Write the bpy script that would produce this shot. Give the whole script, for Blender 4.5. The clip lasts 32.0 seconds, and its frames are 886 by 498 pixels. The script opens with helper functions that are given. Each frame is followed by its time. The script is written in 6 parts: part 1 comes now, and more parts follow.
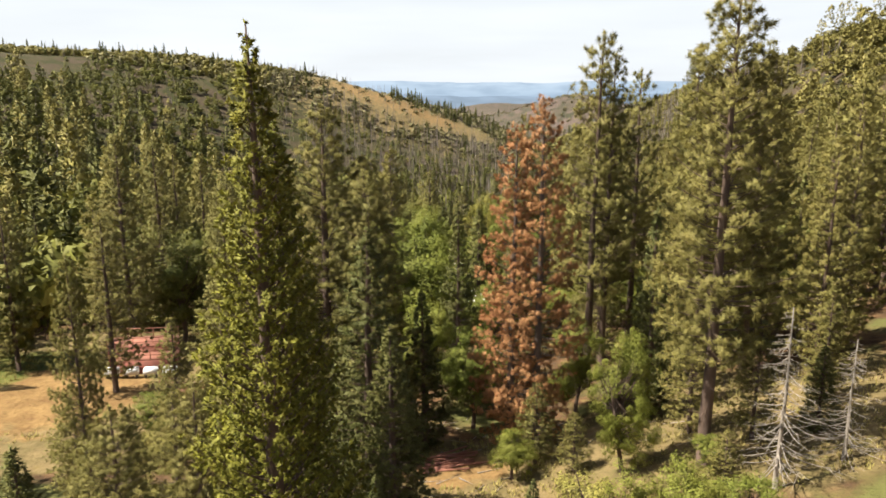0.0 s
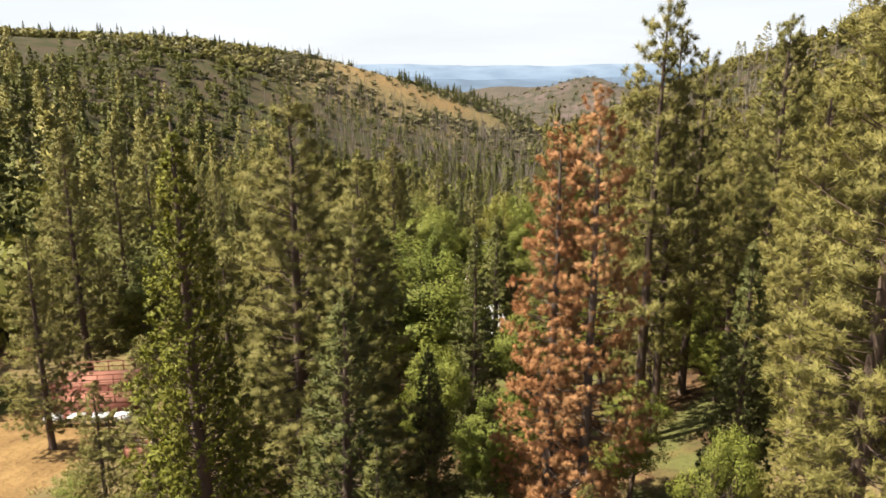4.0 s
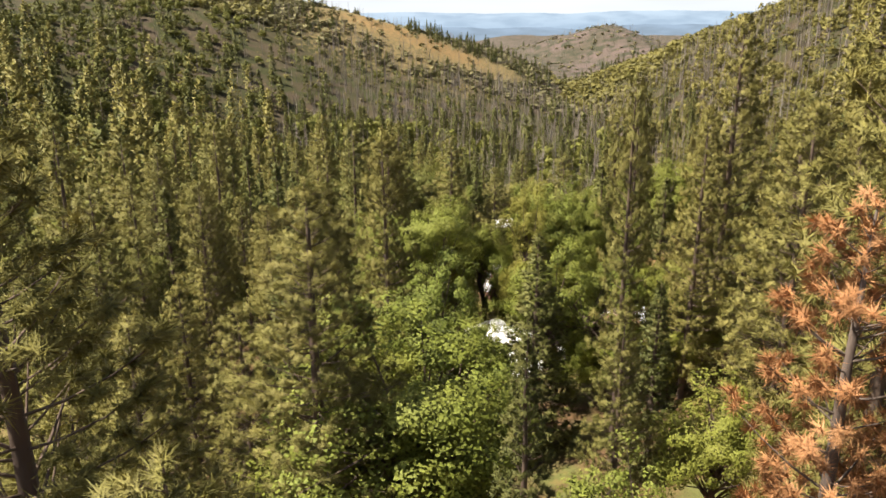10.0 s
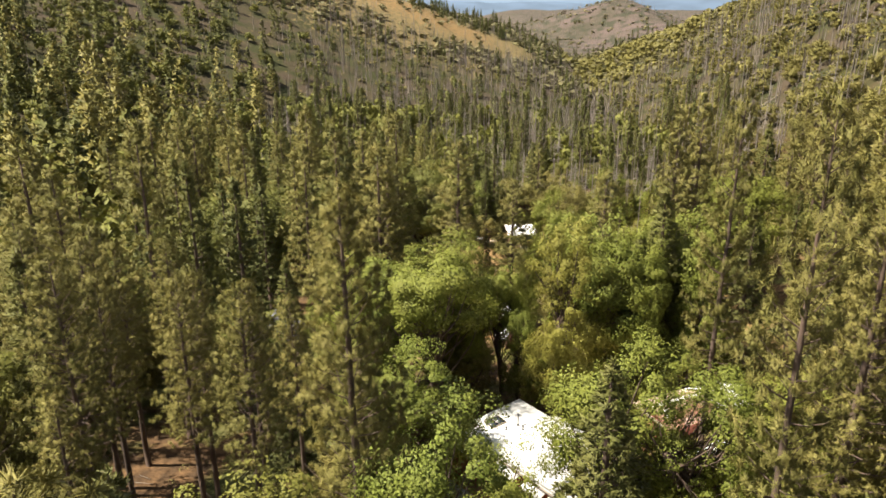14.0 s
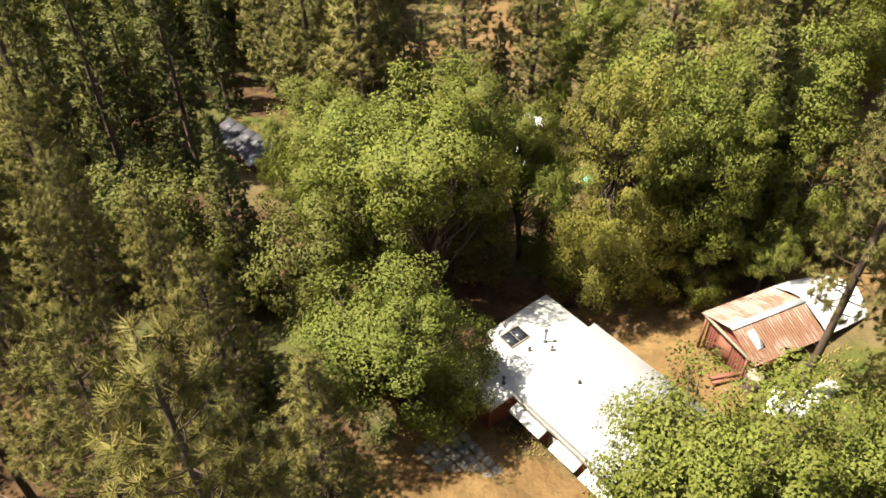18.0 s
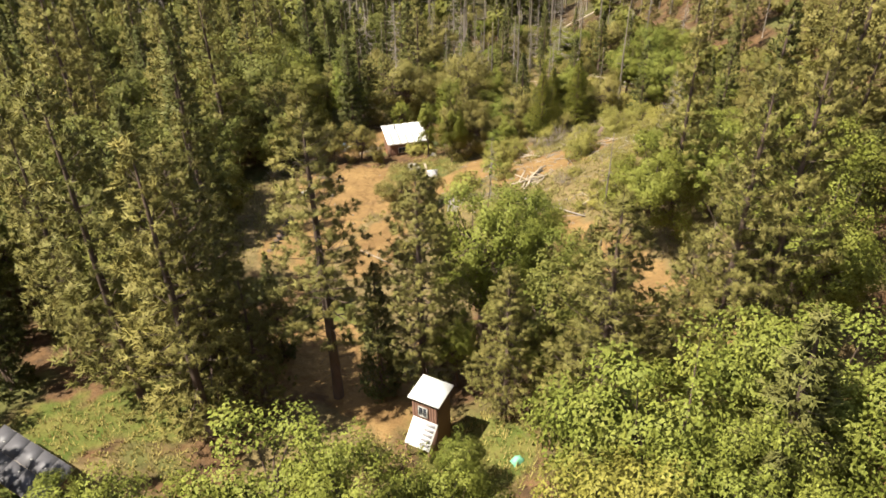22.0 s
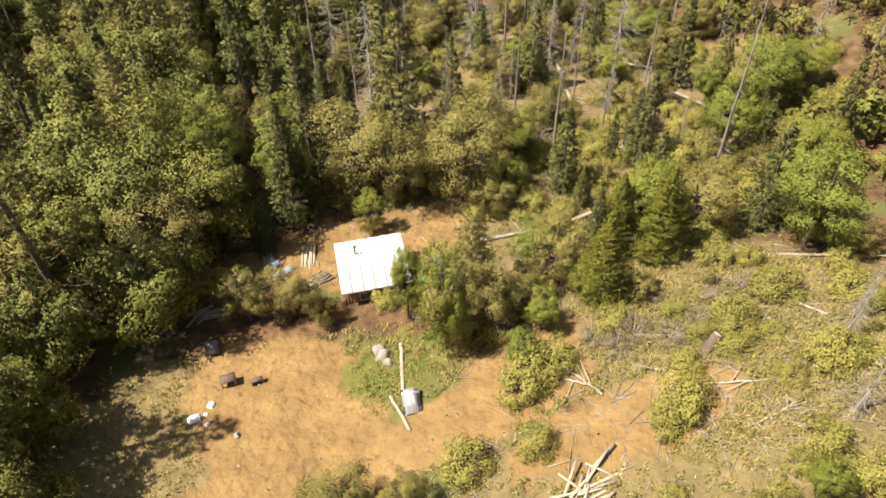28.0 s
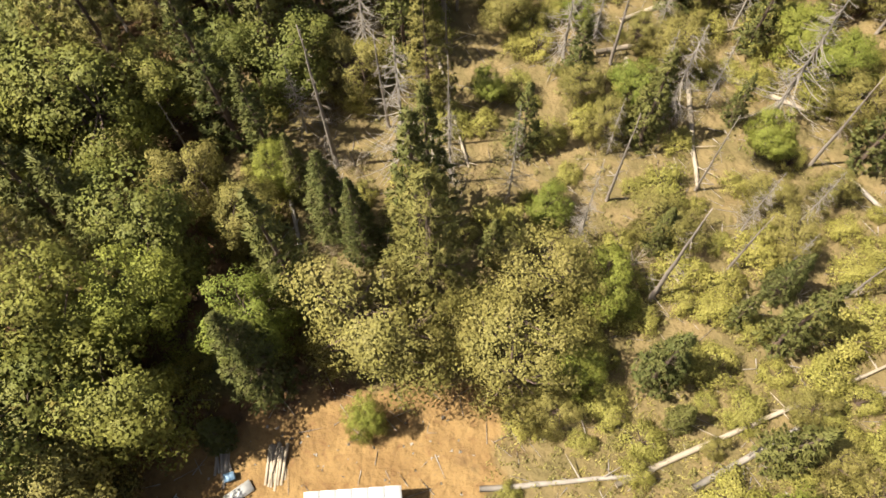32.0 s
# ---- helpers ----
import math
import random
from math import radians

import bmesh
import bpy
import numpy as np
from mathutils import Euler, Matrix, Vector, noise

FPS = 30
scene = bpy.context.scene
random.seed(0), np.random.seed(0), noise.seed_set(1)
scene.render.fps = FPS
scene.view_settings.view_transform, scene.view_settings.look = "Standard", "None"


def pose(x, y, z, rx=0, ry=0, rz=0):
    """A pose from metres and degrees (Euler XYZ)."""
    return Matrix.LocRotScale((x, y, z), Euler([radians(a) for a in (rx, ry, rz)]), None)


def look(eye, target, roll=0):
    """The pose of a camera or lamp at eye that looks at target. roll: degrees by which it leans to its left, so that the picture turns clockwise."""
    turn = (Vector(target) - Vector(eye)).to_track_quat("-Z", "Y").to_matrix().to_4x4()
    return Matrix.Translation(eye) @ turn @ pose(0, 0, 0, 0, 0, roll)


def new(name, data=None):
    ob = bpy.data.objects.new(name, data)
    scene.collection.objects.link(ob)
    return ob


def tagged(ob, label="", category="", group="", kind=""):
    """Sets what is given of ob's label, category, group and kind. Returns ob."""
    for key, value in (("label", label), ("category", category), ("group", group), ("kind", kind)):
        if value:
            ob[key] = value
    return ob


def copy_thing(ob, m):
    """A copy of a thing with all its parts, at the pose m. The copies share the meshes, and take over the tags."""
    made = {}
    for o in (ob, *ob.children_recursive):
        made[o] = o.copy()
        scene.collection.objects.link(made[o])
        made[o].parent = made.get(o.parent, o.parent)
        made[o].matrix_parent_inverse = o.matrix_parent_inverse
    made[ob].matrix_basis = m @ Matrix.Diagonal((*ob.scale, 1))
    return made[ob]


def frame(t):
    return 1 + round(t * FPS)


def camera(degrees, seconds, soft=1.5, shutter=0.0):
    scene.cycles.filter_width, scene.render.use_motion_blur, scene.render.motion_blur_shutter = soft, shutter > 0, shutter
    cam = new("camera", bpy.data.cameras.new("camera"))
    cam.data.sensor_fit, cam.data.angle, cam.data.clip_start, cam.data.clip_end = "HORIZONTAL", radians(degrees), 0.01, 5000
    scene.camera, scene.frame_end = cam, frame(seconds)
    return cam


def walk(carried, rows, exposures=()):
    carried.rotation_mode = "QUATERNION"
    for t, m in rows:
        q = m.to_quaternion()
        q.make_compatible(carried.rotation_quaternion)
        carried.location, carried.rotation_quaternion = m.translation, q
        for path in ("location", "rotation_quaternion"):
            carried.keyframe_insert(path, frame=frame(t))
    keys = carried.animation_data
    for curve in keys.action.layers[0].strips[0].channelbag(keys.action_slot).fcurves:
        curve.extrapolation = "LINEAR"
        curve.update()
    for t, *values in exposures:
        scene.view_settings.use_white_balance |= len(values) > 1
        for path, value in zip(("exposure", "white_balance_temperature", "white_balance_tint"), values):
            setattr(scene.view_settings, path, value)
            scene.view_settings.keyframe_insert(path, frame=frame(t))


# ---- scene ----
cam = camera(61.8, 32.0, 1.6)
METRES, EYE, TILT, LEAN, TURN = 200.0, 40.0, -12.8, 0.0, 0.0
ROWS = [
    (0.0, 0.0, 0.0, 0.0, 0.0, 0.0, -0.0),
    (0.5, -0.0003, 0.0083, 0.0015, 0.05, 0.06, -0.04),
    (1.0, -0.0005, 0.0169, 0.0036, 0.1, 0.11, -0.04),
    (1.5, -0.0008, 0.0254, 0.0056, 0.17, 0.11, -0.05),
    (2.0, -0.0009, 0.0347, 0.0079, 0.27, 0.15, -0.07),
    (2.5, -0.0012, 0.0438, 0.0102, 0.33, 0.12, -0.1),
    (3.0, -0.0015, 0.053, 0.0128, 0.42, 0.1, -0.08),
    (3.5, -0.0015, 0.062, 0.0146, 0.55, -0.16, -0.09),
    (5.5, -0.0021, 0.0969, 0.0203, 0.89, -4.8, -0.05),
    (6.0, -0.0022, 0.1055, 0.0219, 1.0, -4.81, -0.03),
    (6.5, -0.0024, 0.115, 0.0238, 1.08, -4.78, 0.06),
    (7.0, -0.0026, 0.1249, 0.026, 1.16, -4.78, 0.09),
    (7.5, -0.0027, 0.1364, 0.0285, 1.22, -4.81, 0.1),
    (8.0, -0.0029, 0.148, 0.0312, 1.28, -4.84, 0.07),
    (8.5, -0.0031, 0.1605, 0.0343, 1.39, -4.87, 0.05),
    (9.0, -0.0033, 0.1731, 0.0375, 1.44, -4.93, 0.07),
    (9.5, -0.0037, 0.1851, 0.0403, 1.52, -4.95, 0.01),
    (10.0, -0.0041, 0.1989, 0.0434, 1.6, -4.96, -0.01),
    (10.5, -0.0043, 0.2126, 0.0462, 1.63, -4.91, 0.01),
    (11.0, -0.0045, 0.226, 0.0492, 1.7, -4.94, 0.0),
    (11.5, -0.0049, 0.2408, 0.0524, 1.75, -4.93, -0.04),
    (12.0, -0.0053, 0.2548, 0.0552, 1.8, -4.93, -0.09),
    (12.5, -0.0057, 0.2695, 0.0582, 1.85, -4.92, -0.11),
    (13.0, -0.0063, 0.2849, 0.061, 1.89, -4.9, -0.13),
    (13.5, -0.0068, 0.2988, 0.0638, 1.93, -5.53, -0.15),
    (15.5, -0.0087, 0.3526, 0.0752, 2.13, -13.24, -0.21),
    (16.0, -0.0091, 0.3654, 0.0782, 2.2, -16.29, -0.21),
    (16.5, -0.0096, 0.378, 0.0811, 2.28, -19.31, -0.22),
    (17.0, -0.0101, 0.3905, 0.0842, 2.34, -22.43, -0.21),
    (17.5, -0.0104, 0.4027, 0.0873, 2.39, -25.42, -0.15),
    (18.0, -0.0106, 0.4157, 0.0904, 1.97, -28.63, 0.1),
    (18.5, -0.0107, 0.4284, 0.0934, 0.59, -31.65, 0.61),
    (19.0, -0.0107, 0.4419, 0.0966, -1.29, -34.78, 1.24),
    (19.5, -0.0105, 0.4557, 0.1, -3.29, -37.33, 1.89),
    (20.0, -0.0101, 0.4688, 0.1033, -5.53, -35.92, 2.5),
    (20.5, -0.0093, 0.4825, 0.1066, -7.29, -30.29, 2.84),
    (21.0, -0.0079, 0.4948, 0.1093, -8.29, -26.28, 3.1),
    (21.5, -0.0063, 0.5079, 0.112, -8.86, -24.15, 3.2),
    (22.0, -0.0041, 0.5209, 0.1148, -9.15, -21.73, 3.28),
    (22.5, -0.0021, 0.533, 0.1169, -9.39, -20.66, 3.23),
    (23.0, 0.0004, 0.5464, 0.1195, -9.4, -20.66, 3.24),
    (23.5, 0.0034, 0.5618, 0.1228, -9.46, -20.68, 3.14),
    (24.0, 0.0072, 0.5802, 0.1271, -9.49, -20.72, 3.13),
    (24.5, 0.0116, 0.6012, 0.1324, -9.48, -20.77, 3.1),
    (25.0, 0.0163, 0.6228, 0.1382, -9.37, -20.84, 3.04),
    (25.5, 0.0214, 0.6467, 0.145, -9.28, -20.89, 3.0),
    (27.5, 0.0419, 0.7428, 0.1717, -8.68, -30.42, 3.0),
    (28.0, 0.0469, 0.7667, 0.1776, -8.0, -33.61, 2.91),
    (28.5, 0.0517, 0.7907, 0.1835, -6.78, -36.74, 2.67),
    (29.0, 0.0561, 0.8138, 0.1893, -5.76, -39.71, 2.49),
    (29.5, 0.0608, 0.8397, 0.1954, -4.72, -42.94, 2.38),
    (30.0, 0.0648, 0.8641, 0.2017, -3.75, -45.94, 2.21),
    (30.5, 0.0683, 0.8898, 0.208, -2.71, -49.17, 1.93),
    (31.0, 0.0712, 0.9144, 0.214, -1.57, -52.4, 1.73),
    (31.5, 0.0738, 0.94, 0.2206, -0.41, -54.4, 1.46),
    (32.0, 0.0756, 0.9655, 0.2267, 0.51, -53.19, 1.12),
]
EXPOSURE = 1.3
walk(cam, [(t, pose(0, 0, EYE, TILT, LEAN, TURN) @ pose(METRES * x, METRES * y, METRES * z, 90 + pitch, roll, yaw)) for t, x, y, z, yaw, pitch, roll in ROWS],
     [(t, EXPOSURE + e) for t, e in ((0.0, 0.0), (6.0, 0.04), (10.0, 0.06), (13.5, 0.06), (16.0, -0.04), (19.0, -0.03), (22.0, 0.0), (25.5, 0.02), (28.5, 0.02), (30.5, 0.12), (32.0, 0.12))])

# ---------- world, sun, exposure ----------
SUN_FROM = Vector((-0.52, -0.05, 0.855)).normalized()
world = bpy.data.worlds.new("world")
scene.world = world
world.use_nodes = True
wt = world.node_tree
wt.nodes.clear()
w_out = wt.nodes.new("ShaderNodeOutputWorld")
w_bg = wt.nodes.new("ShaderNodeBackground")
w_sky = wt.nodes.new("ShaderNodeTexSky")
w_sky.sky_type = "NISHITA"
w_sky.sun_disc = False
w_sky.sun_elevation = math.asin(SUN_FROM.z)
w_sky.sun_rotation = math.atan2(SUN_FROM.x, SUN_FROM.y)
w_sky.air_density, w_sky.dust_density, w_sky.ozone_density = 1.0, 2.5, 1.0
w_co = wt.nodes.new("ShaderNodeTexCoord")
w_map = wt.nodes.new("ShaderNodeMapping")
w_map.inputs["Scale"].default_value = (1.2, 1.2, 9.0)
w_noise = wt.nodes.new("ShaderNodeTexNoise")
w_noise.inputs["Scale"].default_value, w_noise.inputs["Detail"].default_value = 2.2, 7
w_ramp = wt.nodes.new("ShaderNodeValToRGB")
w_ramp.color_ramp.elements[0].position, w_ramp.color_ramp.elements[1].position = 0.30, 0.62
w_ramp.color_ramp.elements[0].color = (0.84, 0.84, 0.84, 1)
w_mix = wt.nodes.new("ShaderNodeMix")
w_mix.data_type = "RGBA"
w_mix.inputs["B"].default_value = (8.0, 8.4, 8.8, 1)
wt.links.new(w_co.outputs["Generated"], w_map.inputs["Vector"])
wt.links.new(w_map.outputs[0], w_noise.inputs["Vector"])
wt.links.new(w_noise.outputs["Fac"], w_ramp.inputs[0])
w_sep = wt.nodes.new("ShaderNodeSeparateXYZ")
w_low = wt.nodes.new("ShaderNodeMapRange")
w_low.interpolation_type = "SMOOTHSTEP"
w_low.inputs["From Min"].default_value, w_low.inputs["From Max"].default_value = 0.02, 0.55
w_low.inputs["To Min"].default_value, w_low.inputs["To Max"].default_value = 1.0, 0.12
w_mul = wt.nodes.new("ShaderNodeMath")
w_mul.operation = "MULTIPLY"
wt.links.new(w_co.outputs["Generated"], w_sep.inputs[0])
wt.links.new(w_sep.outputs["Z"], w_low.inputs["Value"])
wt.links.new(w_ramp.outputs[0], w_mul.inputs[0])
wt.links.new(w_low.outputs[0], w_mul.inputs[1])
wt.links.new(w_mul.outputs[0], w_mix.inputs["Factor"])
wt.links.new(w_sky.outputs[0], w_mix.inputs["A"])
wt.links.new(w_mix.outputs["Result"], w_bg.inputs[0])
w_bg.inputs[1].default_value = 0.05
wt.links.new(w_bg.outputs[0], w_out.inputs[0])
sun = new("sun", bpy.data.lights.new("sun", "SUN"))
sun.data.energy, sun.data.angle, sun.data.color = 5.0, radians(0.6), (1.0, 0.93, 0.80)
sun.matrix_world = look((0, 0, 90), Vector((0, 0, 90)) - SUN_FROM)


# ---------- materials ----------
def material(name, rough=0.8, metal=0.0):
    m = bpy.data.materials.new(name)
    m.use_nodes = True
    t = m.node_tree
    b = t.nodes["Principled BSDF"]
    b.inputs["Roughness"].default_value, b.inputs["Metallic"].default_value = rough, metal
    return m, t, b


def colour_mix(t, a, b, fac):
    n = t.nodes.new("ShaderNodeMix")
    n.data_type = "RGBA"
    for key, v in (("A", a), ("B", b)):
        if isinstance(v, tuple):
            n.inputs[key].default_value = (*v, 1)
        else:
            t.links.new(v, n.inputs[key])
    if isinstance(fac, float):
        n.inputs["Factor"].default_value = fac
    else:
        t.links.new(fac, n.inputs["Factor"])
    return n.outputs["Result"]


def noise_fac(t, scale, lo=0.35, hi=0.65, detail=4, stretch=None, space="Object"):
    co = t.nodes.new("ShaderNodeTexCoord")
    src = co.outputs["Object"]
    if space == "World":
        src = t.nodes.new("ShaderNodeNewGeometry").outputs["Position"]
    if stretch:
        mp = t.nodes.new("ShaderNodeMapping")
        mp.inputs["Scale"].default_value = stretch
        t.links.new(src, mp.inputs[0])
        src = mp.outputs[0]
    n = t.nodes.new("ShaderNodeTexNoise")
    n.inputs["Scale"].default_value, n.inputs["Detail"].default_value = scale, detail
    t.links.new(src, n.inputs["Vector"])
    r = t.nodes.new("ShaderNodeMapRange")
    r.inputs["From Min"].default_value, r.inputs["From Max"].default_value = lo, hi
    t.links.new(n.outputs["Fac"], r.inputs["Value"])
    return r.outputs["Result"]


def bump(t, b, height, strength=0.4, distance=0.05):
    n = t.nodes.new("ShaderNodeBump")
    n.inputs["Strength"].default_value, n.inputs["Distance"].default_value = strength, distance
    t.links.new(height, n.inputs["Height"])
    t.links.new(n.outputs[0], b.inputs["Normal"])


def plain(name, c1, c2, scale=2.0, rough=0.8, metal=0.0, fine=18.0, strength=0.35, stretch=None, lo=0.35, hi=0.65):
    """A two-tone weathered surface with fine relief."""
    m, t, b = material(name, rough, metal)
    broad = colour_mix(t, c1, c2, noise_fac(t, scale, lo, hi, 6, stretch))
    grain = noise_fac(t, fine, 0.3, 0.7, 5, stretch)
    dark = tuple(v * 0.72 for v in c1)
    t.links.new(colour_mix(t, broad, dark, colour_fac(t, grain, 0.3)), b.inputs["Base Color"])
    bump(t, b, grain, strength, 0.02)
    return m


def colour_fac(t, fac, amount):
    n = t.nodes.new("ShaderNodeMath")
    n.operation = "MULTIPLY"
    n.inputs[1].default_value = amount
    t.links.new(fac, n.inputs[0])
    return n.outputs[0]


def foliage(name, base, other, dry, through_light=0.35, rough=0.6):
    """Leaves and needles: hue varies by tree and by leaf; some light passes through."""
    m, t, b = material(name, rough)
    info = t.nodes.new("ShaderNodeObjectInfo")
    geo = t.nodes.new("ShaderNodeNewGeometry")
    c = colour_mix(t, base, other, info.outputs["Random"])
    c = colour_mix(t, c, dry, colour_fac(t, noise_fac(t, 0.55, 0.45, 0.75, 3), 0.5))
    val = t.nodes.new("ShaderNodeMapRange")
    val.inputs["To Min"].default_value, val.inputs["To Max"].default_value = 0.88, 1.28
    t.links.new(geo.outputs["Random Per Island"], val.inputs["Value"])
    hsv = t.nodes.new("ShaderNodeHueSaturation")
    t.links.new(c, hsv.inputs["Color"])
    t.links.new(val.outputs[0], hsv.inputs["Value"])
    # small leaves within a spray: shaded gaps between them painted as darker noise
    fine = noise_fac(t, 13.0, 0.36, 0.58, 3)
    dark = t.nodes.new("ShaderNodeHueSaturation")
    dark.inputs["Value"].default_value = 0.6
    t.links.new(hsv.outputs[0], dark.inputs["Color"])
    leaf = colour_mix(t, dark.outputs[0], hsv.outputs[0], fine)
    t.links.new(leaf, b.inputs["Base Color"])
    bump(t, b, fine, 0.35, 0.04)
    b.inputs["Specular IOR Level"].default_value = 0.2
    tr = t.nodes.new("ShaderNodeBsdfTranslucent")
    t.links.new(leaf, tr.inputs["Color"])
    mx = t.nodes.new("ShaderNodeMixShader")
    mx.inputs[0].default_value = through_light * 0.36
    t.links.new(b.outputs[0], mx.inputs[1])
    t.links.new(tr.outputs[0], mx.inputs[2])
    t.links.new(mx.outputs[0], t.nodes["Material Output"].inputs["Surface"])
    return m


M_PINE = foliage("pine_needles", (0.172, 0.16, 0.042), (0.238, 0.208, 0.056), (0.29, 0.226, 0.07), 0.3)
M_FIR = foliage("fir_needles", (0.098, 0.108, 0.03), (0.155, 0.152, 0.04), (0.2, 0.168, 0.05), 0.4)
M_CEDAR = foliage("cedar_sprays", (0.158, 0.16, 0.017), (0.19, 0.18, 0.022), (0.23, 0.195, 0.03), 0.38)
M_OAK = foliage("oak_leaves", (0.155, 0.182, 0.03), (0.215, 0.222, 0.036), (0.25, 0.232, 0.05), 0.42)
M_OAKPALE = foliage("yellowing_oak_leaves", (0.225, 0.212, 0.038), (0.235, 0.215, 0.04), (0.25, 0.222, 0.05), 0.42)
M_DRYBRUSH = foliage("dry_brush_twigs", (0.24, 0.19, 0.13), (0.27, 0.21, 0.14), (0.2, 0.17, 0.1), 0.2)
# oak leaves again, darkened to carry the deep shade of the woods
M_OAKDARK = foliage("shade_darkened_oak_leaves", (0.112, 0.124, 0.026), (0.182, 0.178, 0.035), (0.215, 0.182, 0.045), 0.4)
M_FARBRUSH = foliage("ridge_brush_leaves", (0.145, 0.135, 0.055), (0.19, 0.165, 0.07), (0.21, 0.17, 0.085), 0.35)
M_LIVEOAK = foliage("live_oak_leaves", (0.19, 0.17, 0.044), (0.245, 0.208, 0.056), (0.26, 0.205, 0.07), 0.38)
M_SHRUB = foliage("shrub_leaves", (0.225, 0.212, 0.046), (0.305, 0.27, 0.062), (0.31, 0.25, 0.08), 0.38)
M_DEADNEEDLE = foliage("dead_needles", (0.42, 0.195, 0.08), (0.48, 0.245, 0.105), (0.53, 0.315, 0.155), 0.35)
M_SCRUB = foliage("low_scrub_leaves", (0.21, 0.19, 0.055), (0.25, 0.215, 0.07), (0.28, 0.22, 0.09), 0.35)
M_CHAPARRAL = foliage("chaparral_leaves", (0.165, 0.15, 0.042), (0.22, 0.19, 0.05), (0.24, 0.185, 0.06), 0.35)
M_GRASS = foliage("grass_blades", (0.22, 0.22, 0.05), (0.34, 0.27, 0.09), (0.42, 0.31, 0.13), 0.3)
M_BARK = plain("bark", (0.13, 0.085, 0.06), (0.075, 0.05, 0.038), 1.5, 0.95, 0, 9.0, 0.8, (1, 1, 0.25))
M_DEADBARK = plain("dead_pine_bark", (0.15, 0.11, 0.085), (0.085, 0.062, 0.05), 1.2, 0.95, 0, 9.0, 0.6, (1, 1, 0.3))
M_GREYWOOD = plain("weathered_dead_wood", (0.33, 0.285, 0.235), (0.21, 0.18, 0.15), 1.2, 0.9, 0, 9.0, 0.5, (1, 1, 0.3))
M_BURNT = plain("scorched_wood", (0.19, 0.155, 0.125), (0.31, 0.26, 0.215), 0.6, 0.95, 0, 8.0, 0.5, (1, 1, 0.3))
M_PALELOG = plain("barkless_log", (0.40, 0.33, 0.24), (0.29, 0.235, 0.17), 0.8, 0.8, 0, 7.0, 0.4)


def ground_material():
    m, t, b = material("ground", 0.95)
    b.inputs["Specular IOR Level"].default_value = 0.12
    at = t.nodes.new("ShaderNodeVertexColor")
    at.layer_name = "cover"
    sep = t.nodes.new("ShaderNodeSeparateColor")
    t.links.new(at.outputs["Color"], sep.inputs[0])
    litter = colour_mix(t, (0.062, 0.038, 0.021), (0.14, 0.08, 0.038), noise_fac(t, 0.8, 0.35, 0.65, 8))
    litter = colour_mix(t, litter, (0.10, 0.10, 0.032), noise_fac(t, 0.16, 0.5, 0.62, 5))
    soil = colour_mix(t, (0.174, 0.104, 0.042), (0.245, 0.154, 0.062), noise_fac(t, 0.35, 0.35, 0.65, 8))
    soil = colour_mix(t, soil, (0.135, 0.070, 0.031), noise_fac(t, 1.7, 0.55, 0.8, 6))
    straw = colour_mix(t, (0.19, 0.138, 0.064), (0.122, 0.096, 0.04), noise_fac(t, 0.5, 0.35, 0.65, 8))
    grass = colour_mix(t, (0.070, 0.090, 0.018), (0.13, 0.12, 0.033), noise_fac(t, 0.6, 0.35, 0.65, 8))
    burnt = colour_mix(t, (0.062, 0.046, 0.030), (0.050, 0.045, 0.020), noise_fac(t, 0.03, 0.4, 0.6, 9))

    def edge(ch, s=0.45):
        n = noise_fac(t, s, 0.25, 0.75, 8)
        add = t.nodes.new("ShaderNodeMath")
        add.operation = "ADD"
        t.links.new(sep.outputs[ch], add.inputs[0])
        t.links.new(n, add.inputs[1])
        r = t.nodes.new("ShaderNodeMapRange")
        r.inputs["From Min"].default_value, r.inputs["From Max"].default_value = 0.78, 1.18
        t.links.new(add.outputs[0], r.inputs["Value"])
        return r.outputs[0]
    burnt = colour_mix(t, burnt, (0.036, 0.038, 0.014), noise_fac(t, 0.12, 0.46, 0.58, 8))
    # scorched soil and ash on the last hills, distance haze mixed into the colour
    sep_y = t.nodes.new("ShaderNodeSeparateXYZ")
    t.links.new(t.nodes.new("ShaderNodeNewGeometry").outputs["Position"], sep_y.inputs[0])
    past = t.nodes.new("ShaderNodeMapRange")
    past.inputs["From Min"].default_value, past.inputs["From Max"].default_value = 640, 860
    t.links.new(sep_y.outputs["Y"], past.inputs["Value"])
    hazy_ash = colour_mix(t, (0.115, 0.085, 0.075), (0.075, 0.062, 0.045), noise_fac(t, 0.02, 0.4, 0.6, 9))
    hazy_ash = colour_mix(t, hazy_ash, (0.045, 0.045, 0.028), noise_fac(t, 0.07, 0.48, 0.58, 8))
    burnt = colour_mix(t, burnt, hazy_ash, past.outputs[0])
    c = colour_mix(t, litter, burnt, at.outputs["Alpha"])
    c = colour_mix(t, c, straw, edge("Blue"))
    c = colour_mix(t, c, grass, edge("Green"))
    c = colour_mix(t, c, soil, edge("Red"))
    speck = noise_fac(t, 6.0, 0.55, 0.75, 4)
    c = colour_mix(t, c, (0.10, 0.07, 0.045), colour_fac(t, speck, 0.45))
    t.links.new(c, b.inputs["Base Color"])
    bump(t, b, noise_fac(t, 1.1, 0.2, 0.8, 10), 0.8, 0.35)
    return m


M_GROUND = ground_material()


